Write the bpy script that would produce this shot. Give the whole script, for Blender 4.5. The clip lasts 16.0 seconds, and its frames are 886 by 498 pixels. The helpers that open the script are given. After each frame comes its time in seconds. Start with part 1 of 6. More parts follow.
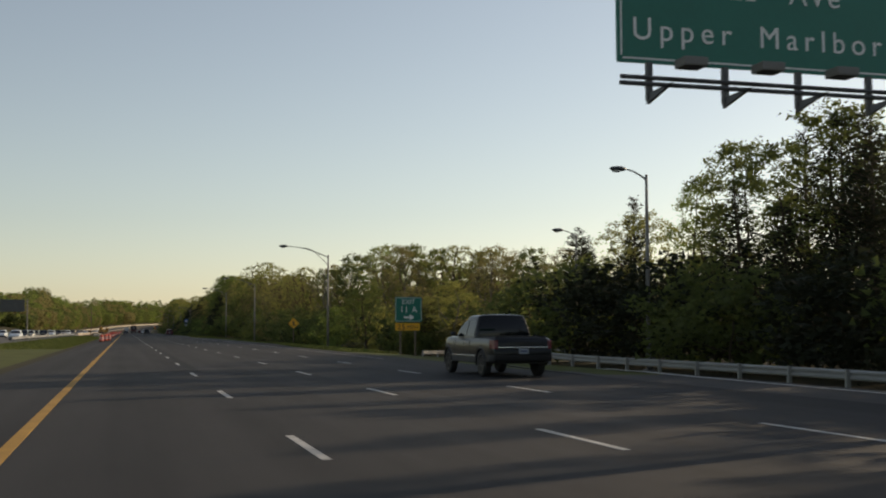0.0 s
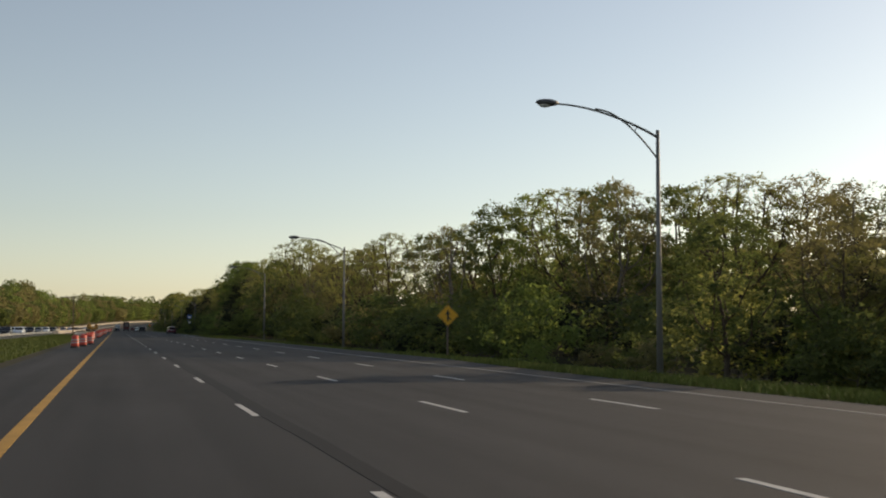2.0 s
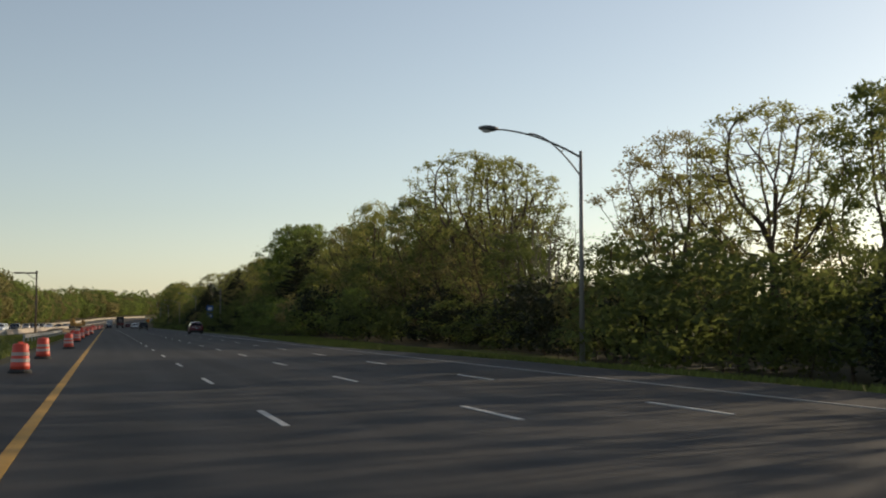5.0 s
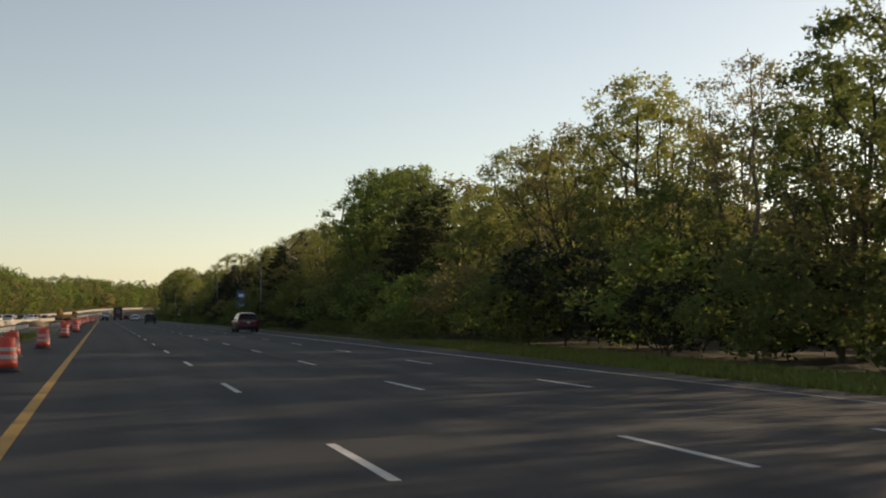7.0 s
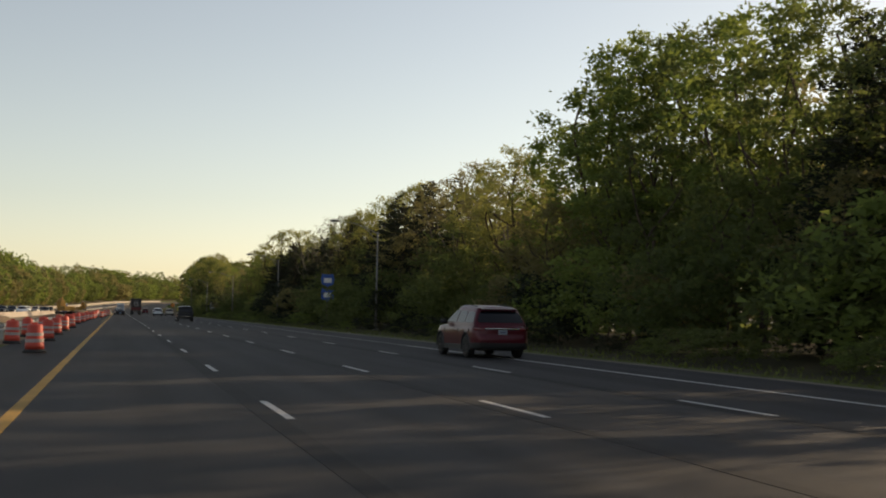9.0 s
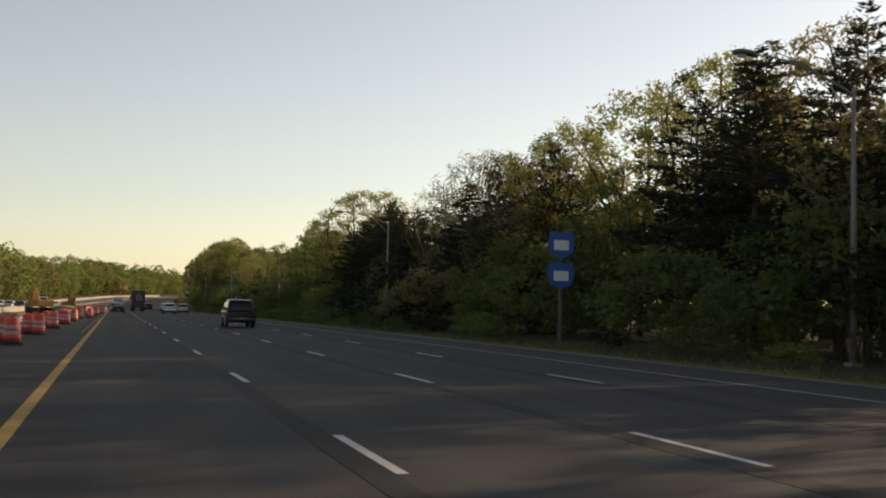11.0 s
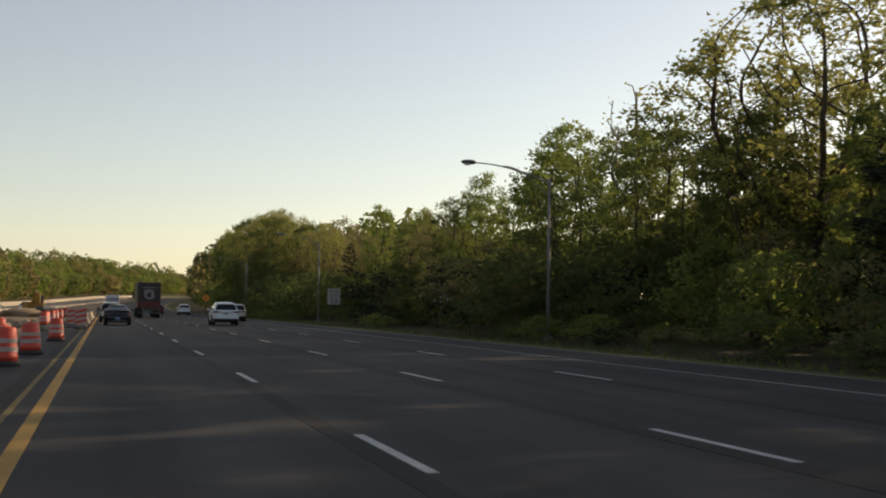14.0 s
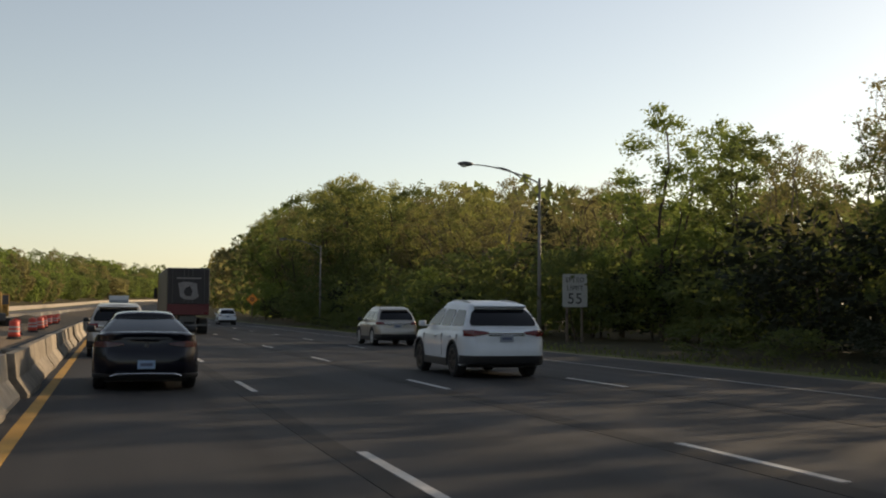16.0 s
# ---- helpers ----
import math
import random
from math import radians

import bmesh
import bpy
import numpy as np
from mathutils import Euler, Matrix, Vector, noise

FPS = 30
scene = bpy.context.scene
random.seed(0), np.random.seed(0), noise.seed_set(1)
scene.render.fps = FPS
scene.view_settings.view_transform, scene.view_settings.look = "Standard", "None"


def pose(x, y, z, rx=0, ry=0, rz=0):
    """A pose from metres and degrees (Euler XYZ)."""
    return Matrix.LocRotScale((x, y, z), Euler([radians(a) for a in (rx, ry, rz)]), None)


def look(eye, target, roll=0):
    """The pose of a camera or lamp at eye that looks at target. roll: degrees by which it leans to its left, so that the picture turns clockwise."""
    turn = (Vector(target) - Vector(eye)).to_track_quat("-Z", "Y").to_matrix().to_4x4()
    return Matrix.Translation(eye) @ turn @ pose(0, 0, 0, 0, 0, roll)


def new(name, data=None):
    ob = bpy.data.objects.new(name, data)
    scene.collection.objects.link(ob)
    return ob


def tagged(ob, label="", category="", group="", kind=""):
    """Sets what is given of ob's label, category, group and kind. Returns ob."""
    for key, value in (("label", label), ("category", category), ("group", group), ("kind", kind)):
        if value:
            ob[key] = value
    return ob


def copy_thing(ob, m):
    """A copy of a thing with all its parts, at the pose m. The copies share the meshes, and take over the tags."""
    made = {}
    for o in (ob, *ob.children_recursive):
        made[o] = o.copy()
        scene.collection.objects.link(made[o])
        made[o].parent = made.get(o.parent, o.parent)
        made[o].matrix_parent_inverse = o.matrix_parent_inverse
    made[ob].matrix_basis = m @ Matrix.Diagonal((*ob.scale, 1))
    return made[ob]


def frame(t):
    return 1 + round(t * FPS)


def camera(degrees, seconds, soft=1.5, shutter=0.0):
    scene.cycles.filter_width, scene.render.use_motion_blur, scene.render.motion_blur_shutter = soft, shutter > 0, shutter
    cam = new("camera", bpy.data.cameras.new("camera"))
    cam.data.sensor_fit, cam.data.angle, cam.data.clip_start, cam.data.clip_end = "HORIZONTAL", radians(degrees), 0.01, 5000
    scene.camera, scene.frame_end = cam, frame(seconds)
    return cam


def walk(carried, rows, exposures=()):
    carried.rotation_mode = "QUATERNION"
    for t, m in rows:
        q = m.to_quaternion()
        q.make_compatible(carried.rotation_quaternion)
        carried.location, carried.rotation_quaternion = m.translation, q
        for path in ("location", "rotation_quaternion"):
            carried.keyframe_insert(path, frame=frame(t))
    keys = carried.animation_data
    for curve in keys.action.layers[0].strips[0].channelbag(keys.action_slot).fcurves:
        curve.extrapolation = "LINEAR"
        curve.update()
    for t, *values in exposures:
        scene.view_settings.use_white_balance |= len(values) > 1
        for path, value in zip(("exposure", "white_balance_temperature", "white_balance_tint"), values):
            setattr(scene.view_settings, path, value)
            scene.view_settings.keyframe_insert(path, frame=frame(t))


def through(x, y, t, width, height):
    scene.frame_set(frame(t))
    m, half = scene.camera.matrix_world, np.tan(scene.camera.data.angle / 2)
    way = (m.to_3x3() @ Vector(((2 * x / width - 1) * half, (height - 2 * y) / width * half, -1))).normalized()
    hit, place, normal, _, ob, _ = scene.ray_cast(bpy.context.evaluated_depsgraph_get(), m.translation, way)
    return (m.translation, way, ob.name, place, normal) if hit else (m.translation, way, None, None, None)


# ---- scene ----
# ---- camera ----
cam = camera(42.51, 16.0, soft=2.0, shutter=0.06)
PATH = [
    (0.0, (0.043, -0.647, 1.453), (2.719, 8.963, 2.162), -0.12),
    (0.5, (0.121, 15.530, 1.428), (2.802, 25.139, 2.123), -0.26),
    (1.0, (0.070, 32.190, 1.437), (2.767, 41.794, 2.133), -0.09),
    (1.5, (0.020, 49.173, 1.442), (2.739, 58.771, 2.140), 0.13),
    (2.0, (-0.017, 66.077, 1.457), (2.724, 75.668, 2.157), 0.18),
    (2.5, (-0.030, 82.622, 1.469), (2.748, 92.203, 2.156), 0.01),
    (3.0, (-0.042, 99.023, 1.475), (2.772, 108.596, 2.144), -0.24),
    (5.5, (-0.304, 183.022, 1.485), (2.520, 192.594, 2.129), 0.09),
    (6.0, (-0.260, 199.896, 1.464), (2.583, 209.462, 2.091), 0.28),
    (6.5, (-0.256, 216.804, 1.455), (2.594, 226.370, 2.063), 0.12),
    (7.0, (-0.281, 233.823, 1.461), (2.570, 243.389, 2.057), 0.24),
    (7.5, (-0.136, 250.461, 1.466), (2.693, 260.034, 2.057), 0.28),
    (8.0, (-0.079, 267.364, 1.455), (2.734, 276.943, 2.041), 0.51),
    (8.5, (0.071, 284.351, 1.433), (2.825, 293.947, 2.011), 0.73),
    (9.0, (-0.015, 301.632, 1.429), (2.708, 311.237, 2.006), 1.09),
    (9.5, (0.039, 318.612, 1.421), (2.743, 328.223, 1.979), 0.99),
    (12.0, (-0.402, 400.873, 1.453), (2.399, 410.458, 1.987), 1.21),
    (12.5, (-0.419, 417.374, 1.436), (2.404, 426.952, 1.975), 0.82),
    (13.0, (-0.487, 433.578, 1.442), (2.339, 443.156, 1.972), 0.69),
    (13.5, (-0.501, 449.687, 1.437), (2.327, 459.264, 1.962), 0.65),
    (14.0, (-0.523, 465.778, 1.426), (2.308, 475.354, 1.953), 0.73),
    (14.5, (-0.520, 481.813, 1.443), (2.304, 491.392, 1.976), 0.74),
    (15.0, (-0.476, 497.499, 1.447), (2.342, 507.078, 1.990), 0.87),
    (15.5, (-0.447, 512.742, 1.455), (2.358, 522.324, 2.007), 0.59),
    (16.0, (-0.286, 527.684, 1.459), (2.503, 537.271, 2.012), 0.39),
]
walk(cam, [(t, look(eye, target, roll)) for t, eye, target, roll in PATH], exposures=[(0.0, -0.2, 7250, 11), (2.0, -0.14, 7150, 11), (3.0, -0.24, 6600, 9), (6.0, -0.09, 7250, 10), (9.0, 0.12, 7900, 13), (12.5, 0.11, 7950, 15), (16.0, 0.07, 7550, 12)])

# ---- light ----
SUN_TURN = 68.0      # degrees clockwise from straight ahead
SUN_UP = 17.2
world = bpy.data.worlds.new("sky")
scene.world = world
world.use_nodes = True
nodes, links = world.node_tree.nodes, world.node_tree.links
sky = nodes.new("ShaderNodeTexSky")
sky.sky_type = "NISHITA"
sky.sun_disc = False
sky.sun_elevation = radians(SUN_UP)
sky.sun_rotation = radians(SUN_TURN)
sky.air_density, sky.dust_density, sky.ozone_density = 1.0, 0.6, 1.6
back = nodes["Background"]
back.inputs["Strength"].default_value = 0.15
haze = nodes.new("ShaderNodeHueSaturation")
haze.inputs["Saturation"].default_value = 0.74
links.new(sky.outputs["Color"], haze.inputs["Color"])
links.new(haze.outputs["Color"], back.inputs["Color"])
sun = new("sun", bpy.data.lights.new("sun", "SUN"))
sun.data.energy, sun.data.angle, sun.data.color = 5.0, radians(0.6), (1.0, 0.82, 0.60)
_a, _e = radians(SUN_TURN), radians(SUN_UP)
sun.matrix_world = look((0, 0, 60), Vector((0, 0, 60)) - Vector((math.sin(_a) * math.cos(_e), math.cos(_a) * math.cos(_e), math.sin(_e))))


# ---- materials ----
def material(name, colour, rough=0.7, metal=0.0, vary=0.25, grain=6.0, coarse=0.5, bump=0.0, coat=0.0, per_object=0.0, per_island=0.0, alpha=1.0, transmission=0.0, spec=0.5):
    """A principled material with colour variation at two scales and fine relief, at real-world size."""
    m = bpy.data.materials.new(name)
    m.use_nodes = True
    n, l = m.node_tree.nodes, m.node_tree.links
    p = n["Principled BSDF"]
    p.inputs["Roughness"].default_value = rough
    p.inputs["Metallic"].default_value = metal
    p.inputs["Specular IOR Level"].default_value = spec
    p.inputs["Coat Weight"].default_value = coat
    p.inputs["Transmission Weight"].default_value = transmission
    geo = n.new("ShaderNodeNewGeometry")
    fine, wide = n.new("ShaderNodeTexNoise"), n.new("ShaderNodeTexNoise")
    fine.inputs["Scale"].default_value, wide.inputs["Scale"].default_value = grain, coarse
    fine.inputs["Detail"].default_value = 4
    links_ = [(geo.outputs["Position"], fine.inputs["Vector"]), (geo.outputs["Position"], wide.inputs["Vector"])]
    for a, b in links_:
        l.new(a, b)
    add = n.new("ShaderNodeMath")
    add.operation = "ADD"
    l.new(fine.outputs["Fac"], add.inputs[0])
    l.new(wide.outputs["Fac"], add.inputs[1])
    total = add.outputs[0]
    spread = 1.0
    for weight, socket in ((per_object, n.new("ShaderNodeObjectInfo").outputs["Random"]), (per_island, geo.outputs["Random Per Island"])):
        if weight:
            mul = n.new("ShaderNodeMath")
            mul.operation = "MULTIPLY_ADD"
            l.new(socket, mul.inputs[0])
            mul.inputs[1].default_value = weight
            l.new(total, mul.inputs[2])
            total = mul.outputs[0]
            spread += weight / 2
    ramp = n.new("ShaderNodeMapRange")
    ramp.inputs["From Min"].default_value, ramp.inputs["From Max"].default_value = spread - 0.55, spread + 0.55
    ramp.inputs["To Min"].default_value, ramp.inputs["To Max"].default_value = 1 - vary, 1 + vary
    ramp.clamp = False
    l.new(total, ramp.inputs["Value"])
    mix = n.new("ShaderNodeVectorMath")
    mix.operation = "SCALE"
    mix.inputs[0].default_value = colour
    l.new(ramp.outputs["Result"], mix.inputs["Scale"])
    l.new(mix.outputs["Vector"], p.inputs["Base Color"])
    if bump:
        b = n.new("ShaderNodeBump")
        b.inputs["Strength"].default_value, b.inputs["Distance"].default_value = bump, 0.02
        l.new(fine.outputs["Fac"], b.inputs["Height"])
        l.new(b.outputs["Normal"], p.inputs["Normal"])
    return m


def foliage(name, colour, second, through_colour, through=0.5):
    """Leaves: two greens mixed leaf by leaf, tree by tree and in patches, partly letting light through."""
    m = bpy.data.materials.new(name)
    m.use_nodes = True
    n, l = m.node_tree.nodes, m.node_tree.links
    p, out = n["Principled BSDF"], n["Material Output"]
    p.inputs["Roughness"].default_value = 0.75
    p.inputs["Specular IOR Level"].default_value = 0.12
    geo, info = n.new("ShaderNodeNewGeometry"), n.new("ShaderNodeObjectInfo")
    patch = n.new("ShaderNodeTexNoise")
    patch.inputs["Scale"].default_value = 0.35
    l.new(geo.outputs["Position"], patch.inputs["Vector"])
    a = n.new("ShaderNodeMath")
    a.operation = "MULTIPLY_ADD"
    l.new(geo.outputs["Random Per Island"], a.inputs[0])
    a.inputs[1].default_value = 0.22
    l.new(patch.outputs["Fac"], a.inputs[2])
    b = n.new("ShaderNodeMath")
    b.operation = "MULTIPLY_ADD"
    l.new(info.outputs["Random"], b.inputs[0])
    b.inputs[1].default_value = 1.1
    l.new(a.outputs[0], b.inputs[2])
    r = n.new("ShaderNodeMapRange")
    r.inputs["From Min"].default_value, r.inputs["From Max"].default_value = 0.55, 1.75
    l.new(b.outputs[0], r.inputs["Value"])
    mix = n.new("ShaderNodeMix")
    mix.data_type = "RGBA"
    mix.inputs[6].default_value, mix.inputs[7].default_value = (*colour, 1), (*second, 1)
    l.new(r.outputs["Result"], mix.inputs[0])
    l.new(mix.outputs[2], p.inputs["Base Color"])
    t = n.new("ShaderNodeBsdfTranslucent")
    tint = n.new("ShaderNodeMix")
    tint.data_type, tint.blend_type = "RGBA", "MIX"
    tint.inputs[0].default_value = 0.6
    l.new(mix.outputs[2], tint.inputs[6])
    tint.inputs[7].default_value = (*through_colour, 1)
    l.new(tint.outputs[2], t.inputs["Color"])
    ms = n.new("ShaderNodeMixShader")
    ms.inputs[0].default_value = through
    l.new(p.outputs[0], ms.inputs[1])
    l.new(t.outputs[0], ms.inputs[2])
    l.new(ms.outputs[0], out.inputs["Surface"])
    return m


SEAL = material("tar_seal", (0.0145, 0.0145, 0.0150), 0.8, spec=0.15, vary=0.3, grain=12, coarse=0.7)
GRASS = material("grass", (0.085, 0.095, 0.028), 0.9, spec=0.1, vary=0.45, grain=9, coarse=0.3, bump=0.6)
BLADES = material("grass_blades", (0.12, 0.14, 0.035), 0.8, spec=0.1, vary=0.35, grain=3, coarse=0.3, per_island=0.7)
SOIL = material("soil", (0.20, 0.15, 0.10), 0.95, spec=0.1, vary=0.3, grain=7, coarse=0.4, bump=0.6)
FOREST_FLOOR = material("forest_floor", (0.05, 0.045, 0.025), 0.95, spec=0.1, vary=0.4, grain=5, coarse=0.5, bump=0.6)
WHITE_LINE = material("white_line_paint", (0.42, 0.415, 0.40), 0.75, spec=0.2, vary=0.4, grain=24, coarse=2.5)
YELLOW_LINE = material("yellow_line_paint", (0.36, 0.21, 0.05), 0.75, spec=0.2, vary=0.42, grain=24, coarse=1.1)
BARK = material("bark", (0.075, 0.058, 0.043), 0.9, spec=0.1, vary=0.35, grain=14, coarse=1.5, bump=0.6)
GREY_BARK = material("grey_bark", (0.15, 0.13, 0.11), 0.9, spec=0.1, vary=0.3, grain=14, coarse=1.5, bump=0.5)
LEAF = foliage("leaves", (0.052, 0.070, 0.029), (0.092, 0.105, 0.039), (0.22, 0.27, 0.07), 0.45)
LEAF_YELLOW = foliage("young_leaves", (0.115, 0.130, 0.045), (0.185, 0.180, 0.062), (0.42, 0.43, 0.115))
LEAF_OLIVE = foliage("budding_leaves", (0.102, 0.094, 0.046), (0.155, 0.132, 0.060), (0.35, 0.32, 0.12), 0.48)
LEAF_DARK = foliage("needles", (0.020, 0.026, 0.017), (0.034, 0.038, 0.022), (0.05, 0.06, 0.026), 0.2)
LEAF_FRESH = foliage("fresh_leaves", (0.078, 0.115, 0.036), (0.12, 0.155, 0.046), (0.33, 0.41, 0.09), 0.48)


# ---- building blocks ----
def part(name, bm, mat, parent=None, label="", smooth=False):
    me = bpy.data.meshes.new(name)
    bm.to_mesh(me)
    bm.free()
    if smooth:
        for f in me.polygons:
            f.use_smooth = True
    me.materials.append(mat)
    ob = new(name, me)
    if parent:
        ob.parent = parent
    if label:
        tagged(ob, label)
    return ob


def thing(name, m, label, category, group="", kind=""):
    ob = new(name)
    ob.empty_display_size = 0.2
    ob.matrix_basis = m
    return tagged(ob, label, category, group, kind)


def box(bm, x0, x1, y0, y1, z0, z1, bevel=0.0):
    r = bmesh.ops.create_cube(bm, size=1.0, matrix=Matrix.Translation(((x0 + x1) / 2, (y0 + y1) / 2, (z0 + z1) / 2)) @ Matrix.Diagonal((x1 - x0, y1 - y0, z1 - z0, 1)))
    if bevel:
        es = list({e for v in r["verts"] for e in v.link_edges})
        bmesh.ops.bevel(bm, geom=es, offset=bevel, segments=2, affect="EDGES", profile=0.6)
    return bm


def tube(bm, pts, radii, sides=8, cap=True):
    """A tapered tube along a line of points."""
    pts = [Vector(p) for p in pts]
    rings = []
    for i, p in enumerate(pts):
        d = (pts[min(i + 1, len(pts) - 1)] - pts[max(i - 1, 0)]).normalized()
        side = d.cross(Vector((0, 0, 1)))
        side = side.normalized() if side.length > 1e-3 else Vector((1, 0, 0))
        up = side.cross(d)
        rings.append([bm.verts.new(p + (side * math.cos(a) + up * math.sin(a)) * radii[i]) for a in (2 * math.pi * k / sides for k in range(sides))])
    for a, b in zip(rings, rings[1:]):
        for k in range(sides):
            bm.faces.new((a[k], a[(k + 1) % sides], b[(k + 1) % sides], b[k]))
    if cap and sides > 2:
        bm.faces.new(list(reversed(rings[0])))
        bm.faces.new(rings[-1])
    return bm


def smooth(u):
    u = min(max(u, 0.0), 1.0)
    return u * u * (3 - 2 * u)


def bend(y):
    d = max(y - 700.0, 0.0)
    return d * d / 8000.0 if d < 900 else 900 * 900 / 8000.0 + (d - 900) * 0.225


def rise(y):
    d = max(y - 650.0, 0.0)
    return 2e-5 * d * d if d < 500 else 5.0 + (d - 500) * 0.012 if d < 1000 else 11.0


def ramp_left(y):
    return 14.0 + max(y - 20.0, 0.0) ** 2 / 464.0


def ramp_right(y):
    return 17.3 + max(y - 20.0, 0.0) ** 2 / 464.0 + 3.0 * smooth((y - 20) / 80.0)


def ramp_dip(x, y):
    return -0.95 * smooth((x - 15.0) / 9.0) * smooth((y - 45.0) / 40.0) * smooth((330.0 - y) / 190.0) if y < 330 else 0.0


def lie(x, y):
    """Height of the land at x from the road's line."""
    z = rise(y) + ramp_dip(x, y)
    z += 3.0 * smooth((-32.0 - x) / 12.0)
    z -= 0.42 * smooth((x - 17.6) / 1.8) * smooth((64.0 - y) / 18.0)
    return z


def spot(x, y, z=0.0):
    return Vector((x + bend(y), y, z + lie(x, y)))


def strip(bm, left, right, y0, y1, step, top, deep=0.12):
    """A long plate that follows the road between two side lines."""
    ys = [y0 + (y1 - y0) * i / max(1, round((y1 - y0) / step)) for i in range(max(1, round((y1 - y0) / step)) + 1)]
    rows = []
    for y in ys:
        a, b = left(y), right(y)
        rows.append([bm.verts.new(spot(x, y, z)) for x, z in ((a, top - deep), (a, top), (b, top), (b, top - deep))])
    for p, q in zip(rows, rows[1:]):
        for k in range(3):
            bm.faces.new((p[k], p[k + 1], q[k + 1], q[k]))
    bm.faces.new(rows[0])
    bm.faces.new(list(reversed(rows[-1])))
    bmesh.ops.recalc_face_normals(bm, faces=bm.faces)
    return bm


def lerp2(a, b, u):
    return a + (b - a) * u


def flat(v):
    return lambda y: v


def table(*pairs):
    def f(y):
        for (a, b), (c, d) in zip(pairs, pairs[1:]):
            if y <= c:
                return b + (d - b) * max(0.0, (y - a) / (c - a))
        return pairs[-1][1]
    return f


# asphalt: fine grain, stains and long streaks along the wheel paths
def asphalt(name, colour, streak=0.42):
    m = material(name, colour, 0.8, spec=0.2, vary=0.18, grain=60, coarse=0.18, bump=0.3)
    n, l = m.node_tree.nodes, m.node_tree.links
    geo = n.new("ShaderNodeNewGeometry")
    mp = n.new("ShaderNodeMapping")
    mp.inputs["Scale"].default_value = (1.1, 0.012, 1.0)
    l.new(geo.outputs["Position"], mp.inputs["Vector"])
    t = n.new("ShaderNodeTexNoise")
    t.inputs["Scale"].default_value, t.inputs["Detail"].default_value = 1.0, 3
    l.new(mp.outputs["Vector"], t.inputs["Vector"])
    r = n.new("ShaderNodeMapRange")
    r.inputs["From Min"].default_value, r.inputs["From Max"].default_value = 0.36, 0.64
    r.inputs["To Min"].default_value, r.inputs["To Max"].default_value = 1 - streak, 1 + streak
    blot_map = n.new("ShaderNodeMapping")
    blot_map.inputs["Scale"].default_value = (0.55, 0.09, 1.0)
    l.new(geo.outputs["Position"], blot_map.inputs["Vector"])
    blot = n.new("ShaderNodeTexNoise")
    blot.inputs["Scale"].default_value, blot.inputs["Detail"].default_value, blot.inputs["Roughness"].default_value = 1.0, 5, 0.62
    l.new(blot_map.outputs["Vector"], blot.inputs["Vector"])
    xyz = n.new("ShaderNodeSeparateXYZ")
    l.new(geo.outputs["Position"], xyz.inputs["Vector"])
    phase = n.new("ShaderNodeMath")
    phase.operation = "MULTIPLY_ADD"
    l.new(xyz.outputs["X"], phase.inputs[0])
    phase.inputs[1].default_value, phase.inputs[2].default_value = 2 * math.pi / 1.83, -1.4
    track = n.new("ShaderNodeMath")
    track.operation = "SINE"
    l.new(phase.outputs[0], track.inputs[0])
    both = n.new("ShaderNodeMath")
    both.operation = "MULTIPLY_ADD"
    l.new(track.outputs[0], both.inputs[0])
    both.inputs[1].default_value = 0.035
    l.new(t.outputs["Fac"], both.inputs[2])
    mixed = n.new("ShaderNodeMix")
    mixed.inputs[0].default_value = 0.42
    l.new(both.outputs[0], mixed.inputs[2])
    l.new(blot.outputs["Fac"], mixed.inputs[3])
    l.new(mixed.outputs[0], r.inputs["Value"])
    p = n["Principled BSDF"]
    src = p.inputs["Base Color"].links[0].from_socket
    s = n.new("ShaderNodeVectorMath")
    s.operation = "SCALE"
    l.new(src, s.inputs[0])
    l.new(r.outputs["Result"], s.inputs["Scale"])
    l.new(s.outputs["Vector"], p.inputs["Base Color"])
    return m


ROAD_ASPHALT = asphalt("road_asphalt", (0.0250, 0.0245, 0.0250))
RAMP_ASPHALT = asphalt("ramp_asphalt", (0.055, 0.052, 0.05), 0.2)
# paler than the near road: the sunlight there is put into the colour
SUNLIT_ASPHALT = asphalt("sunlit_asphalt", (0.13, 0.12, 0.105), 0.2)
CONCRETE = material("concrete", (0.34, 0.30, 0.25), 0.9, spec=0.2, vary=0.22, grain=18, coarse=0.8, bump=0.4, per_object=0.5)
WEATHERED = material("weathered_concrete", (0.25, 0.215, 0.17), 0.92, spec=0.15, vary=0.5, grain=7, coarse=1.3, bump=0.5, per_object=0.9)
EDGE_LINE = material("worn_white_paint", (0.24, 0.235, 0.225), 0.8, spec=0.2, vary=0.4, grain=16, coarse=0.9)
GALVANISED = material("galvanised_steel", (0.30, 0.30, 0.29), 0.5, metal=0.5, vary=0.15, grain=12, coarse=1.0)

